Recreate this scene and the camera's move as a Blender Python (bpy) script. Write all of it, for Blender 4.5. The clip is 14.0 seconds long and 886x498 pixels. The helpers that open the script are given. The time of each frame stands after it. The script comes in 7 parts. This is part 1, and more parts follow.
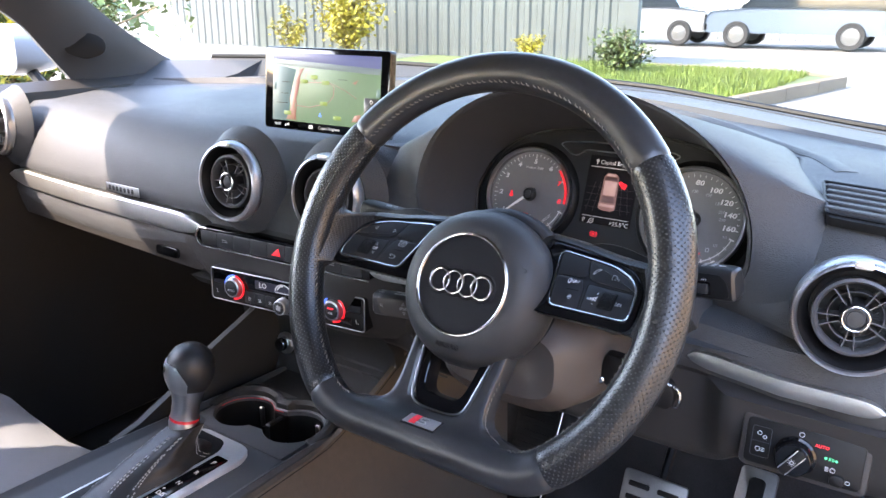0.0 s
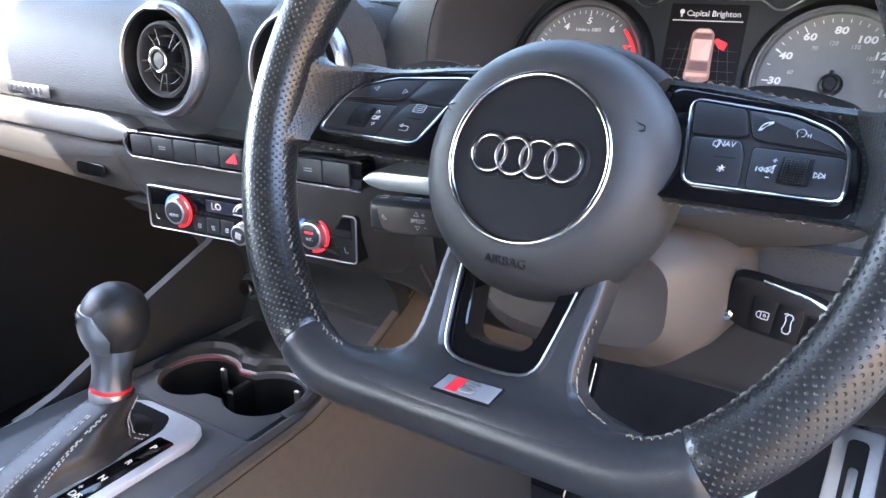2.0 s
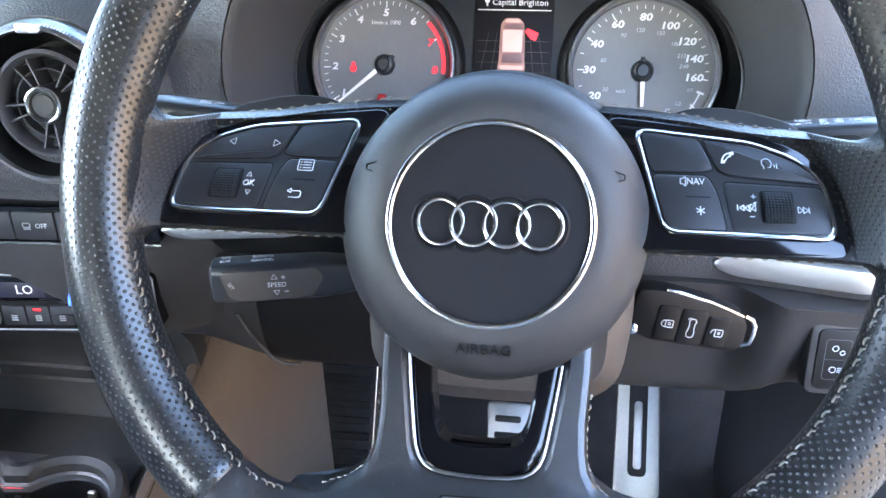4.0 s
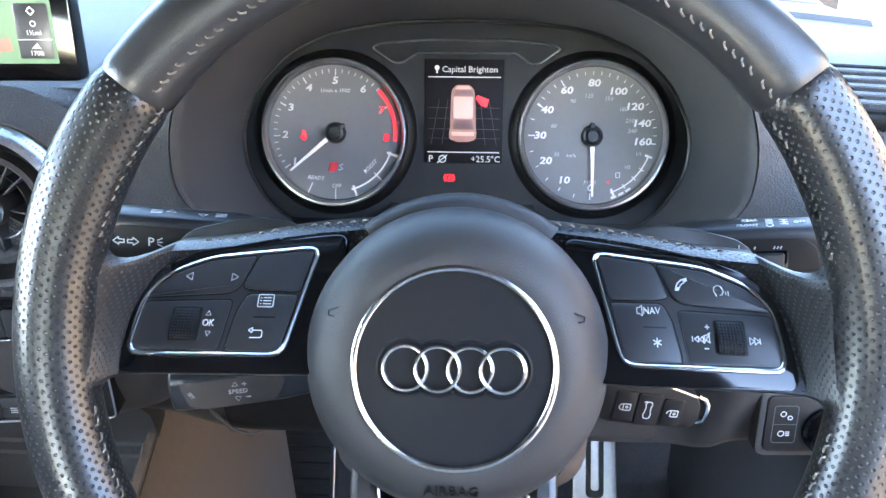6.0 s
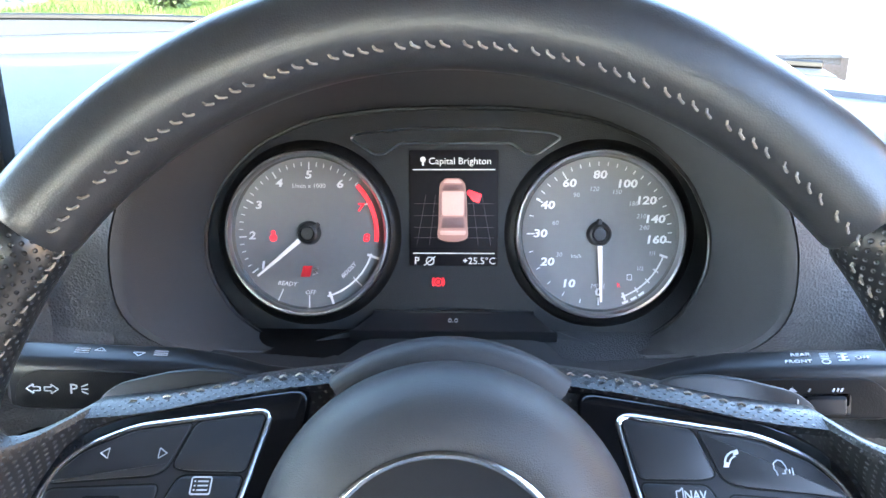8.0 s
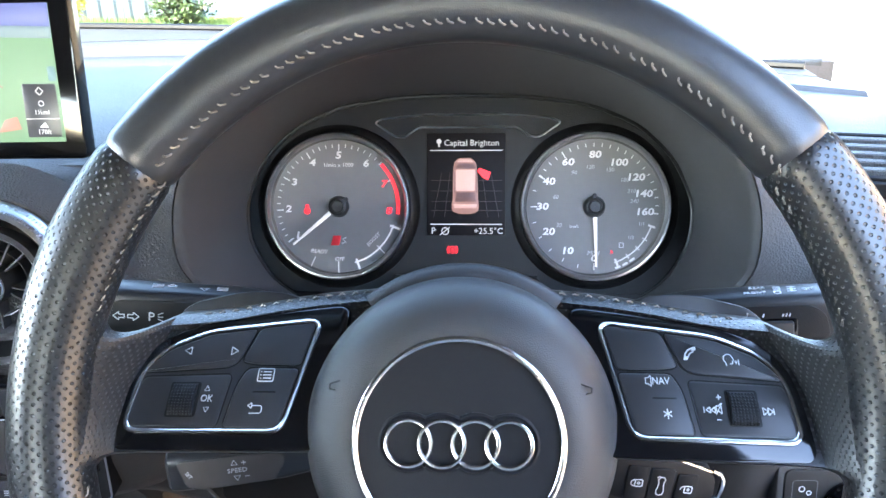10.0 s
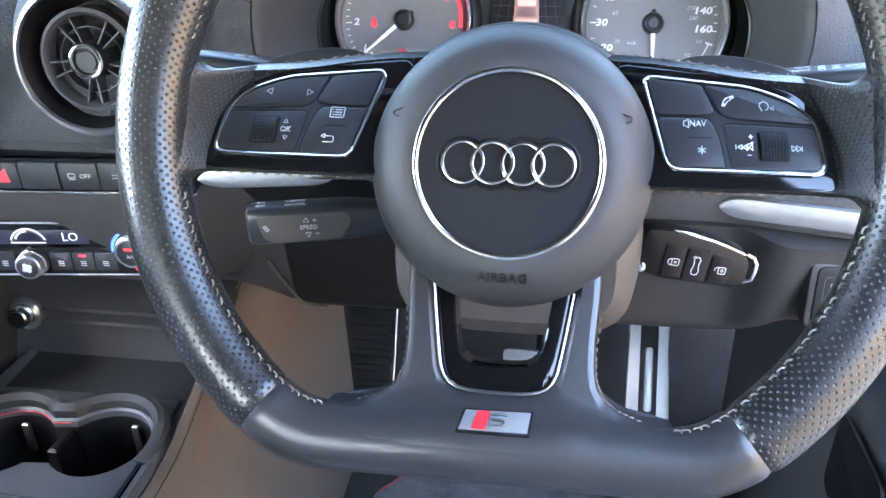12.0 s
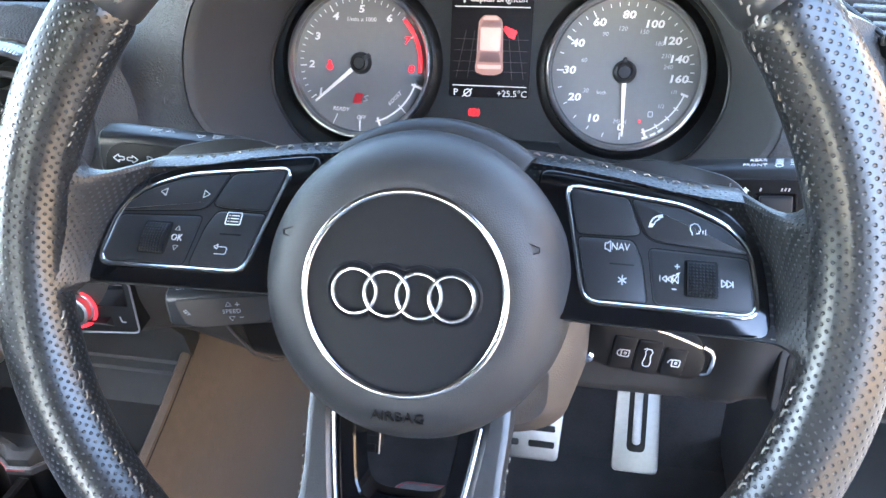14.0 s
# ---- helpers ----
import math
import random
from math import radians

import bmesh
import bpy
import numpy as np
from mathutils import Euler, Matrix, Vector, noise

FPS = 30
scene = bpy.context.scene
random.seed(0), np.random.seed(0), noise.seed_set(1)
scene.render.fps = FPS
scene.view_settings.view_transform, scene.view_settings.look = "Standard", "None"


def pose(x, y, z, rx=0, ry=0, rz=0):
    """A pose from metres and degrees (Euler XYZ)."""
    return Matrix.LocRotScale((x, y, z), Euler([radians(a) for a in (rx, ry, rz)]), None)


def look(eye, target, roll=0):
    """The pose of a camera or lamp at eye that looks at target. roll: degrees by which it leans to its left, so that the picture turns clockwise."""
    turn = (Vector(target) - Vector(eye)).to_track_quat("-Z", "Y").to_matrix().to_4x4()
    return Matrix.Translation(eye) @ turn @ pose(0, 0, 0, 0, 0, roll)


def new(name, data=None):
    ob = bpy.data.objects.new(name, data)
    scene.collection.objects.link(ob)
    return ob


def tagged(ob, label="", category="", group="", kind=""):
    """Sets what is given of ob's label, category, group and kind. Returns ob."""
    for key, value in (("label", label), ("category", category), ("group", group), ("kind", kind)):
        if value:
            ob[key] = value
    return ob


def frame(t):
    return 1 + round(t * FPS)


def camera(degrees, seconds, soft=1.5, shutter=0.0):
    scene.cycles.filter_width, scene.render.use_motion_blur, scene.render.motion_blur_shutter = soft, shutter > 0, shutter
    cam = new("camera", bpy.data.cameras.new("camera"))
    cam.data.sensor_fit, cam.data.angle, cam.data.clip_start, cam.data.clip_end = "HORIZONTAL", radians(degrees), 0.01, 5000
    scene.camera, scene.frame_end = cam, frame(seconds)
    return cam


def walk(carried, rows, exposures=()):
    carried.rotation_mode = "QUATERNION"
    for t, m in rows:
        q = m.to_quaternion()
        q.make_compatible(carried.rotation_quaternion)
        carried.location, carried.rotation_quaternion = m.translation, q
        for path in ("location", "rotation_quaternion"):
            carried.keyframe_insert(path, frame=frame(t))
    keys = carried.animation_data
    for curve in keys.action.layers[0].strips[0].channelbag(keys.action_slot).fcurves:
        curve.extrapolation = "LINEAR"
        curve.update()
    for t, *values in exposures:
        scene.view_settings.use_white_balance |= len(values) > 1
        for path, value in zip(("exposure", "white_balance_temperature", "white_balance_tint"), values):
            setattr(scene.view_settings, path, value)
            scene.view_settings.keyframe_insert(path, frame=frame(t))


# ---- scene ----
cam = camera(59.73, 14.0)
# seconds, eye, target, roll
PATH = [
    (0, (0.3257, -0.4899, 1.1562), (-0.7688, 1.0710, 0.5515), 0.20),
    (0.5, (0.3124, -0.4691, 1.1436), (-0.7836, 1.0888, 0.5338), 0.11),
    (1, (0.2851, -0.4345, 1.1213), (-0.8101, 1.1180, 0.4967), 0.01),
    (1.5, (0.2235, -0.3656, 1.0701), (-0.8600, 1.1820, 0.4136), -0.12),
    (2, (0.1665, -0.3259, 1.0320), (-0.8631, 1.2334, 0.3190), -0.57),
    (2.5, (0.1159, -0.3102, 1.0251), (-0.6853, 1.3609, 0.2731), -0.42),
    (3, (0.0496, -0.2971, 1.0250), (-0.4684, 1.4694, 0.2432), -0.22),
    (3.2, (0.0357, -0.2943, 1.0303), (-0.4052, 1.4890, 0.2394), -0.18),
    (5.3, (0.0124, -0.2719, 1.1059), (-0.1116, 1.5117, 0.2096), -0.11),
    (5.5, (0.0115, -0.2678, 1.1114), (-0.1066, 1.5170, 0.2167), -0.14),
    (6, (0.0116, -0.2602, 1.1254), (-0.0968, 1.5254, 0.2309), -0.32),
    (6.5, (0.0097, -0.2402, 1.1276), (-0.0917, 1.5497, 0.2410), -0.45),
    (7, (0.0099, -0.2022, 1.1351), (-0.0908, 1.6039, 0.2819), -0.70),
    (7.5, (0.0107, -0.1822, 1.1311), (-0.0817, 1.6470, 0.3276), -0.64),
    (7.7, (0.0111, -0.1782, 1.1296), (-0.0811, 1.6609, 0.3491), -0.77),
    (10, (0.0123, -0.2575, 1.1221), (-0.1108, 1.6054, 0.4048), -1.11),
    (10.5, (0.0119, -0.2800, 1.1104), (-0.1259, 1.5748, 0.3751), -1.01),
    (11, (0.0135, -0.2980, 1.0957), (-0.1684, 1.5282, 0.3009), -1.08),
    (11.5, (0.0169, -0.3119, 1.0771), (-0.2094, 1.4784, 0.2147), -1.01),
    (12, (0.0197, -0.3206, 1.0661), (-0.2495, 1.4290, 0.1352), -0.98),
    (12.5, (0.0228, -0.3219, 1.0590), (-0.2776, 1.3908, 0.0708), -1.12),
    (13, (0.0265, -0.3164, 1.0694), (-0.2927, 1.3690, 0.0410), -1.28),
    (13.5, (0.0448, -0.2940, 1.1001), (-0.2822, 1.3837, 0.0615), -1.49),
    (14, (0.0681, -0.2502, 1.1109), (-0.2785, 1.4446, 0.1072), -1.52),
]
# seconds, stops, kelvin, tint
EXPOSURE = [(0, 4.72, 7200, 18), (1, 4.92, 7150, 17), (2, 5.55, 6850, 14), (3, 5.92, 6650, 11), (5.5, 5.72, 6600, 10), (7.5, 5.77, 6600, 9), (10, 5.62, 6650, 10), (12, 5.95, 6750, 10), (13, 6.07, 6750, 10), (14, 5.9, 6750, 10)]
walk(cam, [(t, look(eye, target, roll)) for t, eye, target, roll in PATH], EXPOSURE)

# ---------------------------------------------------------------- light
SUN_EL, SUN_AZ = 42.0, 215.0          # degrees; azimuth clockwise from +y
world = bpy.data.worlds.new("sky")
scene.world = world
world.use_nodes = True
wn = world.node_tree
sky = wn.nodes.new("ShaderNodeTexSky")
sky.sky_type, sky.sun_disc = "NISHITA", False
sky.sun_elevation, sky.sun_rotation = radians(SUN_EL), radians(SUN_AZ)
wn.links.new(sky.outputs[0], wn.nodes["Background"].inputs[0])
wn.nodes["Background"].inputs[1].default_value = 0.15
sun_dir = Vector((math.sin(radians(SUN_AZ)) * math.cos(radians(SUN_EL)),
                  math.cos(radians(SUN_AZ)) * math.cos(radians(SUN_EL)), math.sin(radians(SUN_EL))))
sun = new("sun", bpy.data.lights.new("sun", "SUN"))
sun.data.energy, sun.data.angle, sun.data.color = 1.08, radians(0.5), (1.0, 0.91, 0.77)
sun.matrix_world = look(sun_dir * 30, (0, 0, 0))


# ---------------------------------------------------------------- materials
def mat(name, color, rough=0.5, metal=0.0, grain=0.0, scale=800.0, vary=0.15, vscale=9.0, coat=0.0, spec=0.5, emit=0.0, aniso=None, base=1.0):
    """A surface with fine relief, and colour and roughness that vary at two scales."""
    m = bpy.data.materials.new(name)
    m.use_nodes = True
    nt = m.node_tree
    p = nt.nodes["Principled BSDF"]
    L, N = nt.links.new, nt.nodes.new
    co = N("ShaderNodeTexCoord")
    big, fine = N("ShaderNodeTexNoise"), N("ShaderNodeTexNoise")
    big.inputs["Scale"].default_value, fine.inputs["Scale"].default_value = vscale, vscale * 23
    for n in (big, fine):
        L(co.outputs["Object"], n.inputs["Vector"])
    mix = N("ShaderNodeMath")
    mix.operation = "ADD"
    L(big.outputs[0], mix.inputs[0])
    L(fine.outputs[0], mix.inputs[1])
    tone = N("ShaderNodeMapRange")
    tone.inputs[1].default_value, tone.inputs[2].default_value = 0.6, 1.4
    tone.inputs[3].default_value, tone.inputs[4].default_value = 1 - vary, 1 + vary
    L(mix.outputs[0], tone.inputs[0])
    col = N("ShaderNodeVectorMath")
    col.operation = "SCALE"
    col.inputs[0].default_value = [c * base for c in color]
    L(tone.outputs[0], col.inputs["Scale"])
    L(col.outputs[0], p.inputs["Base Color"])
    rr = N("ShaderNodeMapRange")
    rr.inputs[1].default_value, rr.inputs[2].default_value = 0.6, 1.4
    rr.inputs[3].default_value, rr.inputs[4].default_value = max(0.02, rough - 0.1 * rough), min(1, rough + 0.1 * rough)
    L(mix.outputs[0], rr.inputs[0])
    L(rr.outputs[0], p.inputs["Roughness"])
    p.inputs["Metallic"].default_value = metal
    p.inputs["Specular IOR Level"].default_value = spec
    p.inputs["Coat Weight"].default_value = coat
    p.inputs["Coat Roughness"].default_value = 0.06
    if grain:
        v = N("ShaderNodeTexVoronoi")
        v.inputs["Scale"].default_value = scale
        L(co.outputs["Object"], v.inputs["Vector"])
        if aniso:
            mp = N("ShaderNodeMapping")
            mp.inputs["Scale"].default_value = aniso
            L(co.outputs["Object"], mp.inputs[0])
            L(mp.outputs[0], v.inputs["Vector"])
        b = N("ShaderNodeBump")
        b.inputs["Strength"].default_value, b.inputs["Distance"].default_value = grain, 0.0006
        L(v.outputs["Distance"], b.inputs["Height"])
        L(b.outputs[0], p.inputs["Normal"])
    if emit:
        p.inputs["Emission Color"].default_value = (*color, 1)
        p.inputs["Emission Strength"].default_value = emit
    return m


def perforated(name, color, rough, pitch, depth=0.0007):
    """Leather with rows of punched holes, laid out along the uv map in metres."""
    m = mat(name, color, rough, grain=0.04, scale=1500, vary=0.06, vscale=9)
    nt = m.node_tree
    L, N = nt.links.new, nt.nodes.new
    p = nt.nodes["Principled BSDF"]
    uv = N("ShaderNodeUVMap")
    sep = N("ShaderNodeSeparateXYZ")
    L(uv.outputs[0], sep.inputs[0])

    def op(kind, a, b=None):
        n = N("ShaderNodeMath")
        n.operation = kind
        for k, s in enumerate((a, b)):
            if s is None:
                continue
            if isinstance(s, (int, float)):
                n.inputs[k].default_value = s
            else:
                L(s, n.inputs[k])
        return n.outputs[0]
    a = op("MULTIPLY", op("ADD", sep.outputs[0], sep.outputs[1]), 0.7071 / pitch)
    b = op("MULTIPLY", op("SUBTRACT", sep.outputs[0], sep.outputs[1]), 0.7071 / pitch)
    fa = op("SUBTRACT", op("FRACT", a), 0.5)
    fb = op("SUBTRACT", op("FRACT", b), 0.5)
    d = op("SQRT", op("ADD", op("MULTIPLY", fa, fa), op("MULTIPLY", fb, fb)))
    hole = N("ShaderNodeMapRange")
    hole.interpolation_type = "SMOOTHSTEP"
    hole.inputs[1].default_value, hole.inputs[2].default_value = 0.10, 0.27
    L(d, hole.inputs[0])
    bump = N("ShaderNodeBump")
    bump.inputs["Strength"].default_value, bump.inputs["Distance"].default_value = 1.0, depth
    L(hole.outputs[0], bump.inputs["Height"])
    link = p.inputs["Base Color"].links[0].from_socket      # holes are coloured paler to stand for glints on their walls
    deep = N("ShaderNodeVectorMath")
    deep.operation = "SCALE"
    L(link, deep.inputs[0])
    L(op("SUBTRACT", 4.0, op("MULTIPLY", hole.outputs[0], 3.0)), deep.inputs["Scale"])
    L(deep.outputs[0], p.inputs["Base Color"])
    old = [n for n in nt.nodes if n.type == "BUMP" and n != bump][0]
    L(old.outputs[0], bump.inputs["Normal"])
    L(bump.outputs[0], p.inputs["Normal"])
    return m


M_DASH = mat("soft_dash_plastic", (0.042, 0.044, 0.047), 0.6, grain=0.7, scale=720, vary=0.08, spec=0.22)
M_DASH_LOW = mat("lower_dash_plastic", (0.025, 0.0235, 0.0228), 0.5, grain=0.25, scale=1100, vary=0.1, spec=0.25)
M_HOOD = mat("cluster_hood_plastic", (0.047, 0.049, 0.052), 0.6, grain=0.2, scale=1200, vary=0.12, spec=0.25)
M_TRAY = mat("dark_tray_rubber", (0.019, 0.020, 0.0205), 0.6, grain=0.2, scale=1200, vary=0.12, spec=0.25)
M_LEATHER = mat("smooth_black_leather", (0.0185, 0.0190, 0.0200), 0.34, grain=0.10, scale=1500, vary=0.25, vscale=9, spec=0.5)
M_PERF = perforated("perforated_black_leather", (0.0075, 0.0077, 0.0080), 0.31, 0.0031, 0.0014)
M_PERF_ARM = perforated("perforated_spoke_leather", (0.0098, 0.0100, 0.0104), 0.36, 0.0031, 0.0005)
M_HUB = mat("airbag_cover_leather", (0.0215, 0.0222, 0.0236), 0.47, grain=0.22, scale=2000, vary=0.08, spec=0.30)
M_BADGE = mat("badge_plate_plastic", (0.0095, 0.0102, 0.0118), 0.45, vary=0.05, spec=0.08)
M_GLOSS = mat("piano_black", (0.003, 0.003, 0.0035), 0.08, vary=0.1, spec=0.4)
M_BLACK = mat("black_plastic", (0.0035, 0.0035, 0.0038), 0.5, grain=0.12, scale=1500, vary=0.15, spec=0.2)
M_BOOT = mat("soft_black_leather", (0.0095, 0.0095, 0.0097), 0.46, grain=0.3, scale=900, vary=0.2, vscale=12, spec=0.45)
M_BUTTON = mat("button_plastic", (0.0125, 0.0130, 0.0145), 0.42, grain=0.04, scale=2200, vary=0.06, spec=0.4)
M_CHROME = mat("chrome", (0.52, 0.515, 0.51), 0.19, 1.0, vary=0.04)
M_RING = mat("vent_ring_metal", (0.40, 0.405, 0.42), 0.36, 1.0, grain=0.05, scale=600, vary=0.06)
M_DIALRIM = mat("dial_rim_chrome", (0.36, 0.36, 0.365), 0.3, 1.0, vary=0.02)
M_SATIN = mat("satin_aluminium", (0.46, 0.465, 0.47), 0.32, 1.0, grain=0.05, scale=600, vary=0.06, aniso=(6, 300, 300))
M_INLAY = mat("brushed_inlay", (0.34, 0.345, 0.34), 0.45, 1.0, grain=0.05, scale=600, vary=0.06, aniso=(6, 300, 300))
M_STEEL = mat("pedal_steel", (0.23, 0.226, 0.218), 0.42, 1.0, grain=0.05, scale=700, vary=0.08)
M_THREAD = mat("grey_thread", (0.13, 0.118, 0.100), 0.8, vary=0.25)
M_PALE_THREAD = mat("pale_grey_thread", (0.34, 0.335, 0.33), 0.8, vary=0.25)
M_WHITE = mat("white_print", (0.36, 0.37, 0.38), 0.6, vary=0.03)
M_LIT = mat("lit_white_print", (0.50, 0.49, 0.48), 0.6, emit=0.0189, vary=0.02)
M_RED = mat("red_lamp", (0.85, 0.02, 0.03), 0.5, emit=0.0415, vary=0.02)
M_BLUE = mat("blue_lamp", (0.06, 0.16, 0.95), 0.5, emit=0.0527, vary=0.02)
M_PIPE = mat("red_piping_thread", (0.30, 0.02, 0.025), 0.8, vary=0.2)
M_REDPAINT = mat("red_enamel", (0.55, 0.02, 0.03), 0.3, vary=0.06)
M_DIAL = mat("dial_grey", (0.145, 0.143, 0.140), 0.55, grain=0.05, scale=2500, vary=0.05, spec=0.3)
M_DIALPRINT = mat("dial_print", (0.66, 0.65, 0.64), 0.6, vary=0.03)
M_SCREEN = mat("dark_display", (0.008, 0.007, 0.008), 0.5, vary=0.05, spec=0.1)
M_CARPET = mat("dark_carpet", (0.028, 0.027, 0.0268), 0.95, grain=1.0, scale=1400, vary=0.35, vscale=20, spec=0.1)
M_MAT = mat("grey_floor_mat", (0.118, 0.116, 0.116), 0.95, grain=1.0, scale=1700, vary=0.4, vscale=26, spec=0.1)
M_SEAT = mat("grey_seat_leather", (0.135, 0.142, 0.153), 0.45, grain=0.15, scale=900, vary=0.1)
M_CONSOLE = mat("console_plastic", (0.040, 0.042, 0.045), 0.45, grain=0.15, scale=1200, vary=0.1)
# the vinyl is dark; its brown is doorway light put into the colour
M_KNEE = mat("warm_lit_side_vinyl", (0.062, 0.051, 0.041), 0.5, grain=0.35, scale=800, vary=0.2, vscale=5, spec=0.35)
# brown in this base colour stands for warm light from the open door
M_COLUMN = mat("warm_lit_column_plastic", (0.052, 0.045, 0.040), 0.5, grain=0.2, scale=1100, vary=0.08, spec=0.35)
M_STALK = mat("stalk_plastic", (0.008, 0.0084, 0.0092), 0.38, vary=0.08, spec=0.4)
M_CRUISE = mat("grey_stalk_plastic", (0.013, 0.014, 0.0155), 0.36, vary=0.08, spec=0.4)
# paler and warmer than the stalk: door-side sunlight put into the colour
M_CRUISE_LIT_FACE = mat("warm_lit_face_plastic", (0.052, 0.045, 0.039), 0.4, grain=0.05, scale=1500, vary=0.08, spec=0.4)
M_HEAD = mat("headliner_cloth", (0.060, 0.058, 0.056), 0.95, grain=0.4, scale=900, vary=0.1)
M_PILLAR = mat("pillar_trim", (0.030, 0.030, 0.033), 0.75, grain=0.3, scale=900, vary=0.1)
M_TARMAC = mat("pale_tarmac", (0.135, 0.126, 0.112), 0.95, grain=0.8, scale=60, vary=0.25, vscale=0.6)
M_KERB = mat("kerb_stone", (0.115, 0.090, 0.064), 0.95, grain=0.8, scale=50, vary=0.3, vscale=1.5)
M_GRASS = mat("grass_leaves", (0.075, 0.11, 0.012), 0.7, vary=0.45, vscale=1.5)
M_SOIL = mat("turf", (0.06, 0.08, 0.015), 0.95, vary=0.4, vscale=1.2)
M_LEAF = mat("yellow_green_leaves", (0.26, 0.22, 0.015), 0.6, vary=0.45, vscale=3)
M_LEAF2 = mat("green_leaves", (0.05, 0.075, 0.014), 0.6, vary=0.5, vscale=3)
M_TWIG = mat("twig_bark", (0.12, 0.09, 0.05), 0.9, vary=0.3)
M_CONT = mat("green_grey_steel", (0.044, 0.054, 0.051), 0.6, grain=0.2, scale=12, vary=0.16, vscale=0.9)
M_CONTW = mat("white_steel", (0.085, 0.094, 0.097), 0.5, grain=0.2, scale=12, vary=0.12, vscale=0.9)
# ochre chosen for the warm light it throws back into the cabin
M_WALL = mat("warm_rendered_wall", (0.45, 0.31, 0.19), 0.9, grain=0.6, scale=14, vary=0.15, vscale=1.2)


# ---------------------------------------------------------------- mesh helpers
def mesh_of(name, bm, material, smooth=True):
    bm.normal_update()
    bmesh.ops.recalc_face_normals(bm, faces=bm.faces)
    me = bpy.data.meshes.new(name)
    bm.to_mesh(me)
    bm.free()
    for m in material if isinstance(material, (list, tuple)) else (material,):
        me.materials.append(m)
    if smooth:
        me.polygons.foreach_set("use_smooth", [True] * len(me.polygons))
        me.set_sharp_from_angle(angle=radians(38))
    return me


def part(name, bm, material, parent, label="", at=None, kind=""):
    if name.endswith(("_sign", "_line", "_label", "_mark", "_scale")):
        kind = "stuff"                                  # fine print, too small to pick apart
    ob = new(name, mesh_of(name, bm, material))
    ob.parent = parent
    if at is not None:
        ob.matrix_local = at
    return tagged(ob, label=label, kind=kind)


def thing(name, label, category, at=None, group="", kind=""):
    ob = new(name)
    ob.empty_display_size = 0.05
    if at is not None:
        ob.matrix_world = at
    return tagged(ob, label, category, group, kind)


def solo(name, bm, material, label, category, at=None, group="", kind=""):
    ob = new(name, mesh_of(name, bm, material))
    if at is not None:
        ob.matrix_world = at
    return tagged(ob, label, category, group, kind)


def loft(rings, closed=True, caps=True, bm=None):
    """Skin over rings of points, all of one length."""
    bm = bm or bmesh.new()
    vs = [[bm.verts.new(p) for p in r] for r in rings]
    n = len(rings[0])
    for a, b in zip(vs, vs[1:]):
        for k in range(n if closed else n - 1):
            bm.faces.new((a[k], a[(k + 1) % n], b[(k + 1) % n], b[k]))
    if caps and closed:
        bm.faces.new(vs[0][::-1])
        bm.faces.new(vs[-1])
    return bm


def inset(outline, d):
    """The outline moved inwards by d (for outlines that run anticlockwise)."""
    out, n = [], len(outline)
    for k in range(n):
        a, b, c = (Vector(outline[(k + s) % n]) for s in (-1, 0, 1))
        e, f = (b - a).normalized(), (c - b).normalized()
        na, nb = Vector((-e.y, e.x)), Vector((-f.y, f.x))
        m = na + nb
        m = m / max(0.35, m.length_squared / 2)
        out.append((b.x + m.x * d, b.y + m.y * d))
    return out


def anticlockwise(outline):
    s = sum(a[0] * b[1] - b[0] * a[1] for a, b in zip(outline, outline[1:] + outline[:1]))
    return outline if s > 0 else outline[::-1]


def slab(outline, z0, z1, bevel=0.001, bm=None):
    """A plate on an outline, from z0 up to z1, with a rounded top edge."""
    o = anticlockwise(list(outline))
    r = [[(x, y, z0) for x, y in o], [(x, y, z1 - bevel) for x, y in o],
         [(x, y, z1 - bevel * 0.3) for x, y in inset(o, bevel * 0.3)], [(x, y, z1) for x, y in inset(o, bevel)]]
    return loft(r, bm=bm)


def rounded(w, h, r, n=5, cx=0.0, cy=0.0):
    pts = []
    for k, (sx, sy) in enumerate(((1, 1), (-1, 1), (-1, -1), (1, -1))):
        for i in range(n + 1):
            a = radians(90 * k + 90 * i / n)
            pts.append((cx + sx * (w / 2 - r) + r * math.cos(a), cy + sy * (h / 2 - r) + r * math.sin(a)))
    return pts


def soften(outline, r, n=4):
    """The outline with each corner cut round by about r."""
    out, m = [], len(outline)
    for k in range(m):
        a, b, c = (Vector(outline[(k + s) % m]) for s in (-1, 0, 1))
        e, f = (a - b), (c - b)
        p, q = b + e.normalized() * min(r, e.length * 0.45), b + f.normalized() * min(r, f.length * 0.45)
        for i in range(n + 1):
            t = i / n
            w = p * (1 - t) ** 2 + b * 2 * t * (1 - t) + q * t * t
            out.append((w.x, w.y))
    return out


def circle(r, n=48, cx=0.0, cy=0.0):
    return [(cx + r * math.cos(2 * math.pi * k / n), cy + r * math.sin(2 * math.pi * k / n)) for k in range(n)]


def lathe(profile, n=64, bm=None):
    """A body turned round z from (radius, z) pairs."""
    rings = [[(max(r, 1e-5) * math.cos(2 * math.pi * k / n), max(r, 1e-5) * math.sin(2 * math.pi * k / n), z) for k in range(n)] for r, z in profile]
    return loft(rings, caps=False, bm=bm)


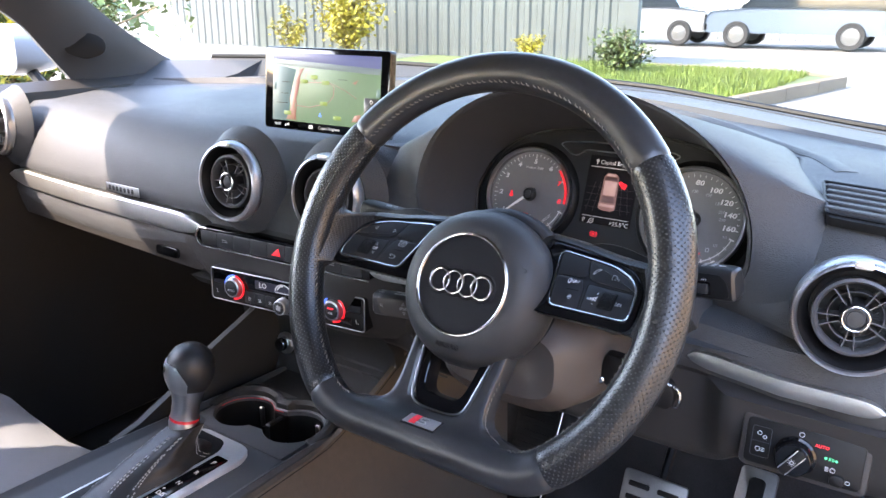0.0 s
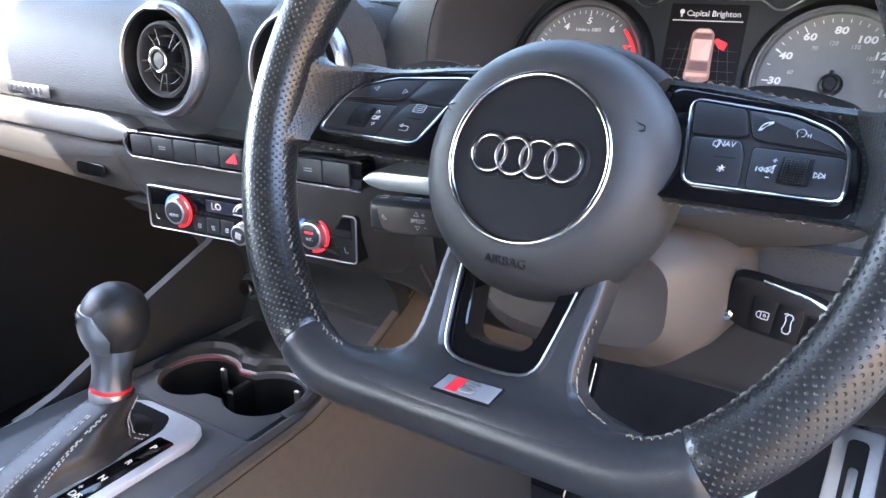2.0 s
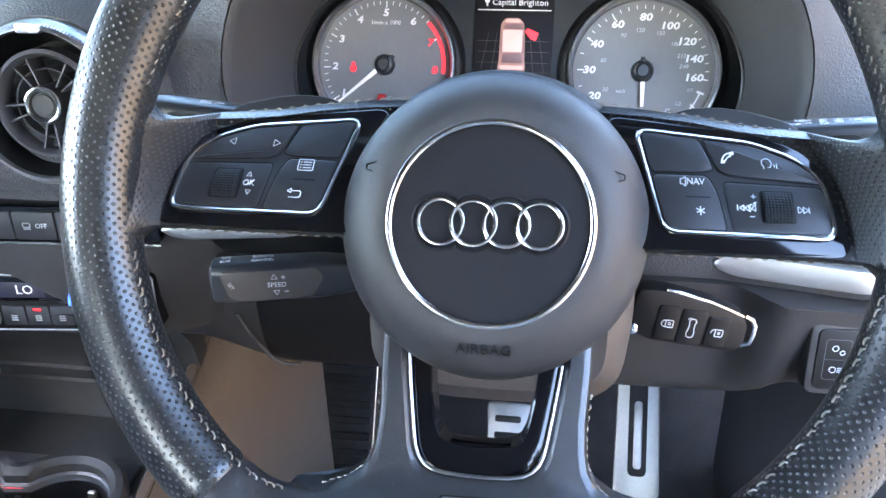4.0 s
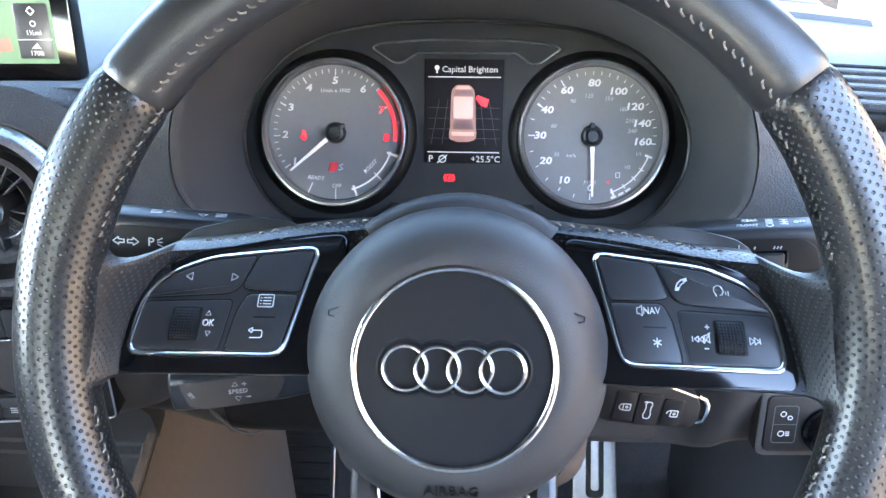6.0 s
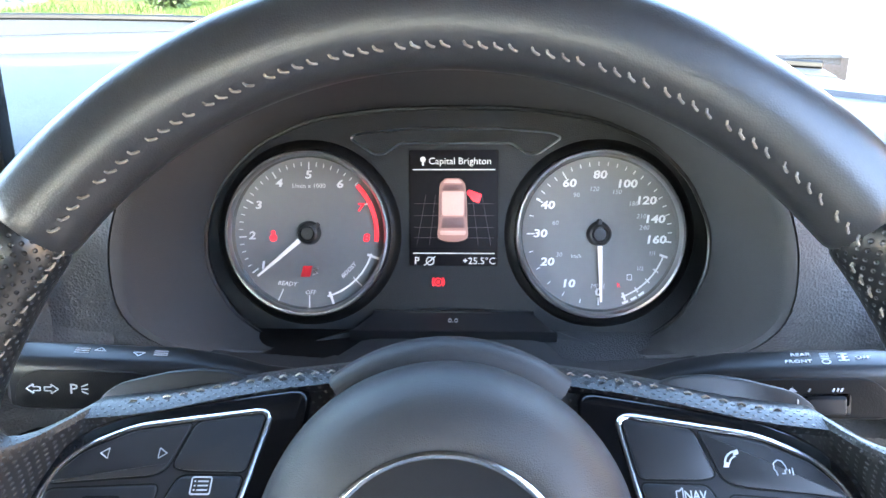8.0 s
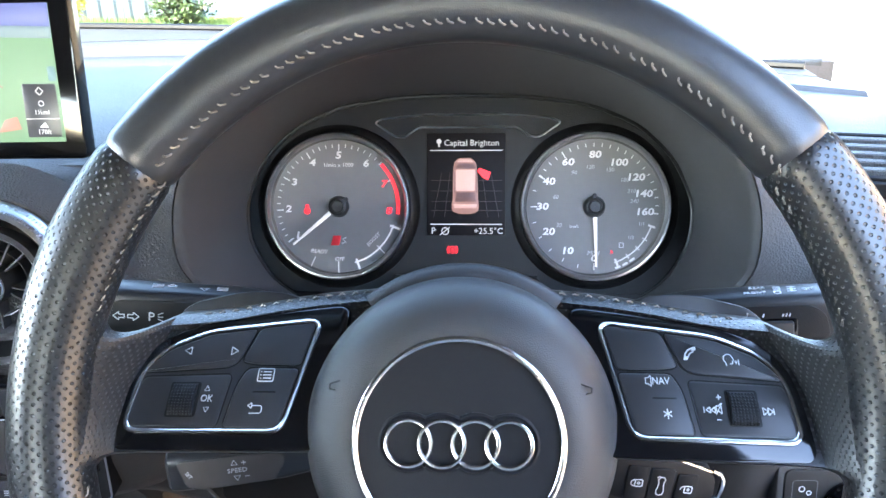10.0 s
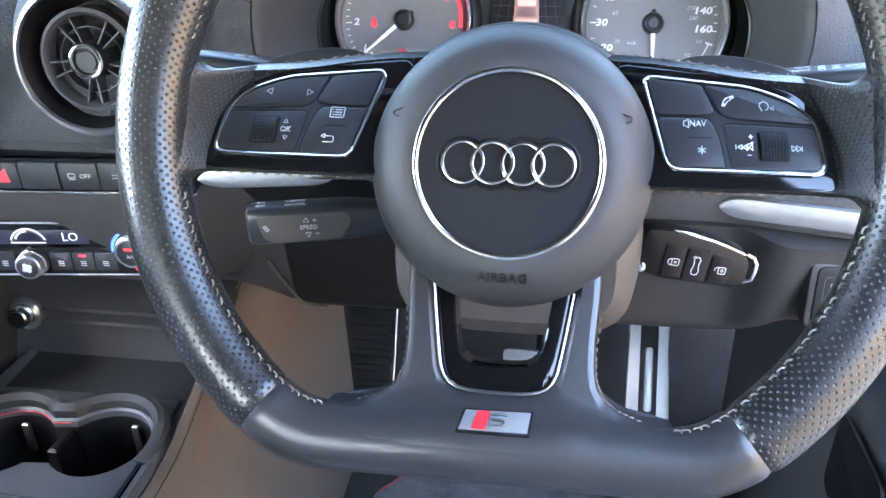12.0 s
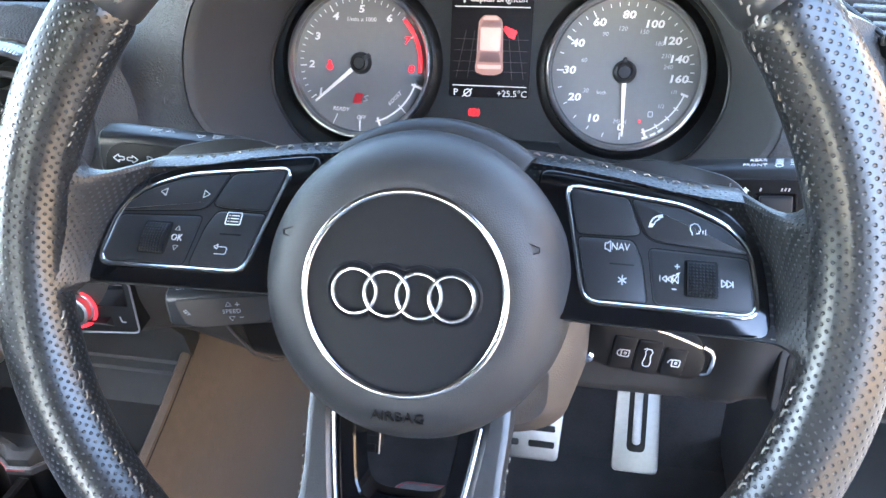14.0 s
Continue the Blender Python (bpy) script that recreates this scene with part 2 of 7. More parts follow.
def tube(path, r, n=8, closed=False, bm=None, flat=1.0):
    """A round bar along a path."""
    path = [Vector(p) for p in path]
    rings, m = [], len(path)
    up = None
    for k, p in enumerate(path):
        a, b = (path[k - 1], path[(k + 1) % m]) if closed else (path[max(0, k - 1)], path[min(m - 1, k + 1)])
        t = (b - a).normalized()
        if up is None:
            up = t.orthogonal().normalized()
            if abs(t.z) < 0.95:
                up = (Vector((0, 0, 1)) - t * t.z).normalized()
        up = (up - t * up.dot(t)).normalized()
        s = t.cross(up)
        rings.append([p + (up * math.cos(2 * math.pi * i / n) * flat + s * math.sin(2 * math.pi * i / n)) * r for i in range(n)])
    if closed:
        rings.append(rings[0])
    return loft(rings, caps=not closed, bm=bm)


def box(x0, x1, y0, y1, z0, z1, bevel=0.002, bm=None):
    b = bevel
    def ring(i, z):
        return [(x0 + i, y0 + i, z), (x1 - i, y0 + i, z), (x1 - i, y1 - i, z), (x0 + i, y1 - i, z)]
    return loft([ring(b, z0), ring(0, z0 + b), ring(0, z1 - b), ring(b, z1)], bm=bm)


def letters(text, size, material, parent, at, name="lettering", thick=0.0002, label="", shear=0.0, bold=0.0):
    cu = bpy.data.curves.new("lettering", "FONT")
    cu.body, cu.size, cu.extrude, cu.align_x, cu.align_y, cu.shear = text, size, thick, "CENTER", "CENTER", shear
    cu.resolution_u, cu.offset = 2, bold
    tmp = new("lettering_tmp", cu)
    bpy.context.view_layer.update()
    me = bpy.data.meshes.new_from_object(tmp)
    bpy.data.objects.remove(tmp)
    me.materials.clear()
    me.materials.append(material)
    ob = new(name, me)
    ob.parent = parent
    ob.matrix_local = at
    return tagged(ob, label=label)


def flat_mesh(polys, z=0.0, h=0.0002):
    """Thin plates on several outlines, as one mesh."""
    bm = bmesh.new()
    for o in polys:
        slab(o, z, z + h, h * 0.2, bm=bm)
    return bm


def stroke(points, width):
    """A flat band along points, as an outline."""
    left, right = [], []
    n = len(points)
    for k in range(n):
        a, b = Vector(points[max(0, k - 1)]), Vector(points[min(n - 1, k + 1)])
        d = (b - a).normalized()
        s = Vector((-d.y, d.x)) * width / 2
        p = Vector(points[k])
        left.append(tuple(p + s))
        right.append(tuple(p - s))
    return left + right[::-1]


def arc(cx, cy, r, a0, a1, n=16):
    return [(cx + r * math.cos(radians(a0 + (a1 - a0) * k / n)), cy + r * math.sin(radians(a0 + (a1 - a0) * k / n))) for k in range(n + 1)]


def lerp(a, b, t):
    return a + (b - a) * t


# ---------------------------------------------------------------- steering wheel
WHEEL = pose(0, 0, 0.94, 65, 0, 0)      # x right, y up the wheel, z towards the driver
wheel = thing("steering_wheel", "black leather flat-bottomed steering wheel with perforated grips and grey stitching", "steering wheel", WHEEL)


def rim_path(n=420):
    """The rim's centre line: a circle with a flat foot and softened corners."""
    cy, r, foot = 0.012, 0.1685, -0.1288
    pts = []
    for k in range(2000):
        a = 2 * math.pi * k / 2000
        pts.append(Vector((r * math.cos(a), max(foot, cy + r * math.sin(a)), 0)))
    keep, step = [], sum((pts[k] - pts[k - 1]).length for k in range(2000)) / n
    run = 0.0
    for k in range(2000):
        run += (pts[k] - pts[k - 1]).length
        if run >= step:
            run -= step
            keep.append(pts[k].copy())
    for _ in range(60):
        keep = [(keep[k - 1] + keep[k] * 2 + keep[(k + 1) % len(keep)]) / 4 for k in range(len(keep))]
    return keep


RIM = rim_path()


def rim_zone(p):
    if math.degrees(math.atan2(p.y - 0.012, abs(p.x))) > 37.5:
        return "top"
    if p.y < -0.08 and abs(p.x) < 0.1085:
        return "bottom"
    return "left" if p.x < 0 else "right"


def rim_piece(zone, n=28):
    """One leather section of the rim, its ends drawn in to a seam; uv in metres."""
    m = len(RIM)
    idx = [k for k in range(m) if rim_zone(RIM[k]) == zone]
    start = [k for k in idx if (k - 1) % m not in idx][0]
    idx = [(start + k) % m for k in range(len(idx))]
    if zone in ("top", "bottom"):
        idx = idx + [(idx[-1] + 1) % m]
    else:
        idx = idx + [(idx[-1] + 1) % m]
    bm = bmesh.new()
    uv = bm.loops.layers.uv.new("UVMap")
    rings, run = [], 0.0
    for j, k in enumerate(idx):
        p, t = RIM[k], (RIM[(k + 1) % m] - RIM[k - 1]).normalized()
        out = Vector((t.y, -t.x, 0))
        if out.dot(p - Vector((0, 0.012, 0))) < 0:
            out = -out
        end = min(j, len(idx) - 1 - j)
        dip = (0.93, 0.985, 1.0)[min(end, 2)]
        a, b = 0.0166 * dip, 0.0150 * dip
        if zone in ("left", "right"):
            bulge = 1 + 0.05 * math.exp(-((p.y - 0.075) / 0.03) ** 2)
            a, b = a * bulge, b * bulge
        if zone == "bottom":                            # the foot is slimmer than the grips
            slim = 1 - 0.08 * min(1.0, end / 24)
            a, b = a * slim, b * slim
        run += (p - RIM[k - 1]).length
        ring = []
        for i in range(n):
            c, s = math.cos(2 * math.pi * i / n), math.sin(2 * math.pi * i / n)
            ring.append((p + out * a * c + Vector((0, 0, b * s)), (run, 2 * math.pi * 0.0158 * i / n)))
        rings.append(ring)
    vs = [[bm.verts.new(q) for q, _ in r] for r in rings]
    for j in range(len(rings) - 1):
        for i in range(n):
            i2 = (i + 1) % n
            f = bm.faces.new((vs[j][i], vs[j][i2], vs[j + 1][i2], vs[j + 1][i]))
            wrap = 2 * math.pi * 0.0158
            for loop, (jj, ii) in zip(f.loops, ((j, i), (j, i2), (j + 1, i2), (j + 1, i))):
                u, v = rings[jj][ii][1]
                loop[uv].uv = (u, wrap if (ii == 0 and i2 == 0) else v)
    bm.faces.new(vs[0][::-1])
    bm.faces.new(vs[-1])
    return bm


part("rim_top", rim_piece("top"), M_LEATHER, wheel, "smooth black leather upper rim")
part("rim_bottom", rim_piece("bottom"), M_LEATHER, wheel, "smooth black leather flat lower rim")
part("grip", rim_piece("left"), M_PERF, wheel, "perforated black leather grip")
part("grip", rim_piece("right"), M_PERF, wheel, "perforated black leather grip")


# stitches along the inner edge of the rim
def rim_stitches():
    bm = bmesh.new()
    m = len(RIM)
    run, nxt, flip = 0.0, 0.0, 0
    for k in range(m):
        p = RIM[k]
        run += (p - RIM[k - 1]).length
        if run < nxt:
            continue
        nxt += 0.0056 if rim_zone(p) == "top" else 0.0058
        t = (RIM[(k + 1) % m] - RIM[k - 1]).normalized()
        out = Vector((t.y, -t.x, 0))
        if out.dot(p - Vector((0, 0.012, 0))) < 0:
            out = -out
        if abs(p.x) > 0.13 and -0.02 < p.y < 0.052:
            continue                                    # the spokes leave the rim here
        if p.y < -0.1 and abs(p.x) < 0.078:
            continue
        top = rim_zone(p) == "top"
        a0 = radians(180 - 41) if top else radians(180 - 16)
        lean, fat, reach = (0.0013, 0.00050, 0.085) if top else (0.0016, 0.00052, 0.075)

        def skin(a, lift=0.0):
            return p + out * (0.0166 + lift) * math.cos(a) + Vector((0, 0, (0.0150 + lift) * math.sin(a)))
        # a thread loop across the seam
        tube([skin(a0 + 0.012, -0.0002) - t * lean, skin(a0 - 0.02, 0.0005) - t * lean * 0.4, skin(a0 - reach * 0.8, 0.0006) + t * lean * 0.6, skin(a0 - reach - 0.03, -0.0003) + t * lean], fat, 6, bm=bm)
    return bm


part("stitching", rim_stitches(), M_THREAD, wheel, "grey cross stitching", kind="stuff")


# side spokes: perforated leather arms that carry the switch panels
def lean_w(u, v):
    return -0.0213 + 0.0752 * u - 0.585 * v


def inner_u(v):
    """Where the flare of an arm ends: further in towards its upper edge."""
    s = min(1.0, max(0.0, (v - 0.014) / 0.036))
    return 0.1440 - 0.011 * s * s * (3 - 2 * s)


def arm(side):
    """A spoke arm: a leaning face by the hub that flares up into the crown of the rim."""
    bm = bmesh.new()
    uv = bm.loops.layers.uv.new("UVMap")
    rings = []

    def profile(vt, vb, front, sink):
        pts = [(vt, -0.0120), (vt - 0.0008, -0.0070), (vt - 0.0026, -0.0026), (vt - 0.0060, 0.0)]
        pts += [(lerp(vt - 0.0090, vb + 0.004, k / 6), -sink) for k in range(6)]
        pts += [(vb + 0.0040, -sink * 0.4), (vb + 0.0012, -0.0018), (vb, -0.006), (vb + 0.002, -0.018), (lerp(vt, vb, 0.5), -0.024), (vt - 0.003, -0.020)]
        return [(front(v)[0], v, front(v)[1] + d) for v, d in pts]
    for k in range(13):                                 # flare, from the rim inwards
        s = k / 12
        vt, vb = 0.0505 + 0.0345 * (1 - s) ** 3.6 - 0.011 * math.sin(math.pi * s ** 0.85), -0.0085 - 0.040 * (1 - s) ** 2.2

        def front(v):
            rx = math.sqrt(max(1e-6, 0.1685 ** 2 - (v - 0.012) ** 2)) - 0.0045
            ui = inner_u(v)
            wl = lean_w(ui, v) + 0.0015
            return lerp(rx, ui, s), wl + (0.0140 - wl) * (1 - lerp(s * s, s, 0.2))
        rings.append(profile(vt, vb, front, 0.004 * s ** 4))
    for j, (u, vt, lift) in enumerate(((0.131, 0.0508, 0.0015), (0.118, 0.0518, 0.0015), (0.105, 0.0535, 0.001), (0.085, 0.0575, 0.001), (0.065, 0.0605, 0.0), (0.040, 0.0630, -0.003))):
        rings.append(profile(vt, -0.0080, lambda v, u=u, lift=lift, j=j: (min(u, inner_u(v) - 0.003 * (j + 1)), lean_w(min(u, inner_u(v) - 0.003 * (j + 1)), v) + lift), 0.0050))
    vs = [[bm.verts.new((side * u, v, w)) for u, v, w in r] for r in rings]
    run, n = [0.0], len(rings[0])
    for a, b in zip(rings, rings[1:]):
        run.append(run[-1] + (Vector(a[6]) - Vector(b[6])).length)
    for a in range(len(rings) - 1):
        for k in range(n):
            f = bm.faces.new((vs[a][k], vs[a][(k + 1) % n], vs[a + 1][(k + 1) % n], vs[a + 1][k]))
            f.material_index = 0
            for loop, (i, g) in zip(f.loops, ((a, k), (a, k + 1), (a + 1, k + 1), (a + 1, k))):
                c = loop.vert.co
                loop[uv].uv = (run[i], c.y * 1.16 if 3 <= k < 11 else c.y - c.z)
    bm.faces.new(vs[-1][::-1])
    return bm


def on_arm(bm, side):
    """Bends flat work (u, v, height) onto the leaning face of a side spoke."""
    for v in bm.verts:
        u, y, h = v.co
        v.co = (side * u, y, lean_w(u, y) + h * 1.1 + 0.0005)
    return bm


BEZEL = soften([(0.1400, 0.0012), (0.1392, 0.0137), (0.1376, 0.0254), (0.1290, 0.0351), (0.1120, 0.0420), (0.0628, 0.0478), (0.0735, 0.0012)], 0.0060)
SURROUND = soften([(0.1450, -0.0065), (0.1442, 0.012), (0.1415, 0.0285), (0.1312, 0.0398), (0.1125, 0.0470), (0.0500, 0.0548), (0.0560, -0.0065)], 0.007)
BUTTONS = {
    "arrow_button": [(0.1376, 0.0238), (0.1362, 0.0268), (0.1284, 0.0340), (0.1118, 0.0408), (0.0905, 0.0436), (0.0965, 0.0285), (0.1010, 0.0262)],
    "blank_button": [(0.0900, 0.0437), (0.0644, 0.0469), (0.0690, 0.0272), (0.0900, 0.0276), (0.0958, 0.0288)],
    "menu_button": [(0.0925, 0.0266), (0.0692, 0.0266), (0.0745, 0.0022), (0.0990, 0.0022), (0.0962, 0.0190)],
    "roller_plate": [(0.1390, 0.0024), (0.1386, 0.0140), (0.1372, 0.0226), (0.0982, 0.0240), (0.1010, 0.0022)],
}


def moved(o, side):
    """The panels sit a little off centre, towards the left of the wheel."""
    return [(u - side * 0.0024, v) for u, v in o]


def tri(x, y, s, way):
    """A small hollow triangle, point to the left, right, up or down."""
    a = {"r": 0, "u": 90, "l": 180, "d": 270}[way]
    pts = [(x + s * math.cos(radians(a + k)), y + s * math.sin(radians(a + k))) for k in (0, 120, 240, 360)]
    return [stroke([pts[k], pts[k + 1]], s * 0.16) for k in range(3)]


def bars(x, y, w, h, n, gap):
    return [[(x - w / 2, y + (k - (n - 1) / 2) * gap - h / 2), (x + w / 2, y + (k - (n - 1) / 2) * gap - h / 2),
             (x + w / 2, y + (k - (n - 1) / 2) * gap + h / 2), (x - w / 2, y + (k - (n - 1) / 2) * gap + h / 2)] for k in range(n)]


def frame_line(o, w):
    o = list(o)
    return [stroke([o[k], o[(k + 1) % len(o)]], w) for k in range(len(o))]


for side, name in ((-1, "left"), (1, "right")):
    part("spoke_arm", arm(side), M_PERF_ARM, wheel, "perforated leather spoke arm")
    panel = part("switch_panel", on_arm(slab(moved(SURROUND, side), -0.006, 0.0, 0.001), side), M_GLOSS, wheel, "gloss black switch panel")
    part("bezel", on_arm(tube([(x, y, 0.0006) for x, y in moved(BEZEL, side)], 0.00105, 8, True), side), M_CHROME, panel, "chrome bezel")
    part("button_base", on_arm(slab(inset(moved(BEZEL, side), 0.0007), -0.002, 0.0003, 0.0002), side), M_BUTTON, panel)
    for bname, o in BUTTONS.items():
        o = soften(moved(o, side), 0.0028)
        key_ = part(bname, on_arm(slab(inset(o, 0.00045), -0.001, 0.0013 if bname != "roller_plate" else 0.0007, 0.0006), side), M_BUTTON, panel)
        part("seam", on_arm(flat_mesh(frame_line(o, 0.0005), 0.0003), side), M_BLACK, key_, "dark seam round the button")
    # knurled roller
    bm = bmesh.new()
    ru, rv, rw, rh = (0.1198 if side < 0 else 0.1166), 0.0135, 0.0104, 0.0125
    rings = []
    for k in range(25):
        a = lerp(-1.0, 1.0, k / 24)
        lift = 0.0034 * math.sqrt(max(0, 1 - (a * 0.9) ** 2)) 
        rings.append([(ru - rw / 2, rv + a * rh / 2, -0.001), (ru - rw / 2, rv + a * rh / 2, lift), (ru + rw / 2, rv + a * rh / 2, lift), (ru + rw / 2, rv + a * rh / 2, -0.001)])
    roll = loft(rings)
    for i in range(11):                                 # rows of small bumps
        for j in range(8):
            a = lerp(-0.92, 0.92, i / 10)
            x, y, z = ru + lerp(-0.44, 0.44, j / 7) * rw, rv + a * rh / 2, 0.0034 * math.sqrt(max(0, 1 - (a * 0.9) ** 2))
            foot = [roll.verts.new((x + dx * 0.0005, y + dy * 0.00045, z - 0.0001)) for dx, dy in ((-1, -1), (1, -1), (1, 1), (-1, 1))]
            tip_ = roll.verts.new((x, y, z + 0.0006))
            for q in range(4):
                roll.faces.new((foot[q], foot[(q + 1) % 4], tip_))
    part("roller_well", on_arm(slab(rounded(rw + 0.0026, rh + 0.0016, 0.0012, 3, ru, rv), 0.0, 0.0010, 0.0001), side), M_BLACK, panel, "dark well round the roller")
    part("roller", on_arm(roll, side), M_BLACK, panel, "knurled black roller")
    # printed signs
    w = 0.00045
    signs = []
    if side < 0:
        for x, d in ((-0.1218, "l"), (-0.1021, "r")):
            signs += [[(-px, py) for px, py in o] for o in tri(x, 0.0336, 0.0019, d)]
        signs += [[(-px, py) for px, py in o] for o in tri(-0.1102, 0.0177, 0.0013, "u") + tri(-0.1090, 0.0098, 0.0013, "d")]
        signs += frame_line(rounded(0.0068, 0.0052, 0.0004, 1, 0.0860, 0.0236), w) + bars(0.0854, 0.0236, 0.0036, w, 3, 0.0013) + bars(0.0882, 0.0236, 0.0006, w, 3, 0.0013)
        signs += [stroke([(0.0898, 0.0112), (0.0860, 0.0112), (0.0854, 0.0106), (0.0854, 0.0088), (0.0860, 0.0082), (0.0905, 0.0082)], 0.0004)]
        signs += frame_line([(0.0898, 0.0122), (0.0898, 0.0102), (0.0915, 0.0112)], 0.0004)
    else:
        signs += [stroke(arc(0.1008, 0.0326, 0.0046, 95, 172, 8), 0.0006), stroke(arc(0.1008, 0.0326, 0.0031, 100, 168, 8), 0.0004), [(0.0994, 0.0358), (0.1014, 0.0364), (0.1012, 0.0378), (0.0998, 0.0374)], [(0.0956, 0.0322), (0.0974, 0.0322), (0.0978, 0.0336), (0.0962, 0.0338)]]
        signs += [stroke([(0.1130, 0.0302), (0.1130, 0.0312), (0.1122, 0.0322), (0.1124, 0.0340), (0.1138, 0.0349), (0.1152, 0.0346), (0.1160, 0.0334), (0.1164, 0.0322), (0.1158, 0.0320), (0.1157, 0.0310), (0.1146, 0.0309)], 0.0004)]
        signs += bars(0.1172, 0.0316, 0.0004, 0.0014, 1, 0) + bars(0.1182, 0.0316, 0.0004, 0.0022, 1, 0)
        signs += frame_line([(0.0786, 0.0246), (0.0786, 0.0222), (0.0796, 0.0222), (0.0808, 0.0212), (0.0808, 0.0256), (0.0796, 0.0246)], 0.0004)
        for k in range(3):
            a = radians(30 + 60 * k)
            signs += [stroke([(0.0861 - 0.0019 * math.cos(a), 0.0107 - 0.0019 * math.sin(a)), (0.0861 + 0.0019 * math.cos(a), 0.0107 + 0.0019 * math.sin(a))], 0.0005)]
        for x, s in ((0.1242, 1), (0.1262, 1)):
            signs += frame_line([(x, 0.0112), (x, 0.0140), (x + 0.0020, 0.0126)], 0.0004)
        signs += [stroke([(0.1284, 0.0114), (0.1284, 0.0138)], 0.0004)]
        for x in (0.1016, 0.1036):
            signs += frame_line([(x + 0.0017, 0.0115), (x + 0.0017, 0.0138), (x, 0.0126)], 0.0004)
        signs += [stroke([(0.1008, 0.0115), (0.1008, 0.0138)], 0.0004)]
        signs += [stroke([(0.1064, 0.0176), (0.1084, 0.0176)], 0.0004), stroke([(0.1074, 0.0166), (0.1074, 0.0186)], 0.0004), stroke([(0.1054, 0.0090), (0.1072, 0.0090)], 0.0004)]
        signs += frame_line([(0.1058, 0.0122), (0.1058, 0.0142), (0.1068, 0.0142), (0.1078, 0.0152), (0.1078, 0.0112), (0.1068, 0.0122)], 0.00035) + [stroke([(0.1054, 0.0110), (0.1084, 0.0154)], 0.00035)]
    # the groove bar between the two halves of the menu button
    part("divider", on_arm(slab(rounded(0.0100, 0.0008, 0.0003, 2, 0.0856, 0.0167), 0.001, 0.00135, 0.0002), side), M_BLACK, panel)
    part("switch_sign", on_arm(flat_mesh(signs, 0.00135), side), M_WHITE, panel, "white printed switch signs")
    tx, tv, word = (-0.1098, 0.0138, "OK") if side < 0 else (0.0848, 0.0234, "NAV")
    if side < 0:
        at = Matrix.Translation((tx, tv, lean_w(0.1098, tv) + 0.0016)) @ pose(0, 0, 0, -30.3, 0, 0)
    else:
        at = Matrix.Translation((0.0848, tv, lean_w(0.0848, tv) + 0.0022)) @ pose(0, 0, 0, -30.3, 0, 0)
    letters(word, 0.0046, M_WHITE, panel, at @ Matrix.Diagonal((0.8, 1, 1, 1)))
    # stitches on the upper edge of the arm
    bm = bmesh.new()
    for k in range(13):
        u = lerp(0.046, 0.119, k / 12)
        vt = float(np.interp(u, (0.040, 0.065, 0.085, 0.105, 0.118, 0.131), (0.0630, 0.0605, 0.0575, 0.0535, 0.0518, 0.0508))) - 0.0021
        w0 = lean_w(u, vt - 0.006)
        tube([(side * (u - 0.0014), vt + 0.0004, w0 - 0.006), (side * u, vt + 0.0009, w0 - 0.006), (side * (u + 0.0014), vt - 0.0001, w0 - 0.0062)], 0.0005, 5, bm=bm)
    part("arm_stitching", bm, M_THREAD, wheel, "grey stitching", kind="stuff")
    bm = bmesh.new()
    for k in range(14):
        u = lerp(0.066, 0.142, k / 13)
        w0 = lean_w(u, -0.0035) - 0.0085
        tube([(side * (u - 0.0013), -0.0079, w0), (side * u, -0.0084, w0), (side * (u + 0.0013), -0.0080, w0 - 0.0003)], 0.0004, 5, bm=bm)
    part("arm_stitching", bm, M_THREAD, wheel, "grey stitching", kind="stuff")

# airbag cover with the round badge plate
hub = part("airbag_cover", lathe([(0.0405, -0.0010), (0.0435, -0.0004), (0.0480, -0.0010), (0.0540, -0.0034), (0.0595, -0.0080), (0.0638, -0.0142), (0.0665, -0.0222), (0.0675, -0.0310), (0.0666, -0.0420), (0.0630, -0.0520), (0.054, -0.062)], 96), M_HUB, wheel, "grained dark grey round airbag cover")
part("badge_plate", lathe([(0.0001, -0.0012), (0.030, -0.0010), (0.0405, -0.0014), (0.0405, -0.004)], 72), M_BADGE, hub, "matt dark badge plate")
part("badge_ring", tube([(x, y, 0.0002) for x, y in circle(0.0416, 96)], 0.0013, 10, True, flat=0.7), M_CHROME, hub, "chrome ring")
for k in range(4):
    cx = (k - 1.5) * 0.01337
    part("emblem_ring", tube([(x, y, 0.0006 + 0.0003 * (k % 2)) for x, y in circle(0.0091, 48, cx, 0.0002)], 0.00100, 8, True, flat=0.8), M_CHROME, hub, "chrome ring of the emblem")
ridge = bmesh.new()
for k in range(4):                                      # soft ridge round the emblem's outline
    run = []
    for i in range(97):
        x, y = (k - 1.5) * 0.01337 + 0.0114 * math.cos(2 * math.pi * i / 96 + 0.7), 0.0002 + 0.0114 * math.sin(2 * math.pi * i / 96 + 0.7)
        if any(math.hypot(x - (j - 1.5) * 0.01337, y - 0.0002) < 0.01135 for j in range(4) if j != k):
            if len(run) > 2:
                tube(run, 0.0010, 6, bm=ridge)
            run = []
        else:
            run.append((x, y, -0.0012))
    if len(run) > 2:
        tube(run, 0.0010, 6, bm=ridge)
part("emblem_ridge", ridge, M_BADGE, hub, "soft ridge round the emblem")
letters("AIRBAG", 0.0066, M_BLACK, hub, pose(0, -0.0512, -0.0019, 20, 0, 0), thick=0.0004, label="embossed lettering")
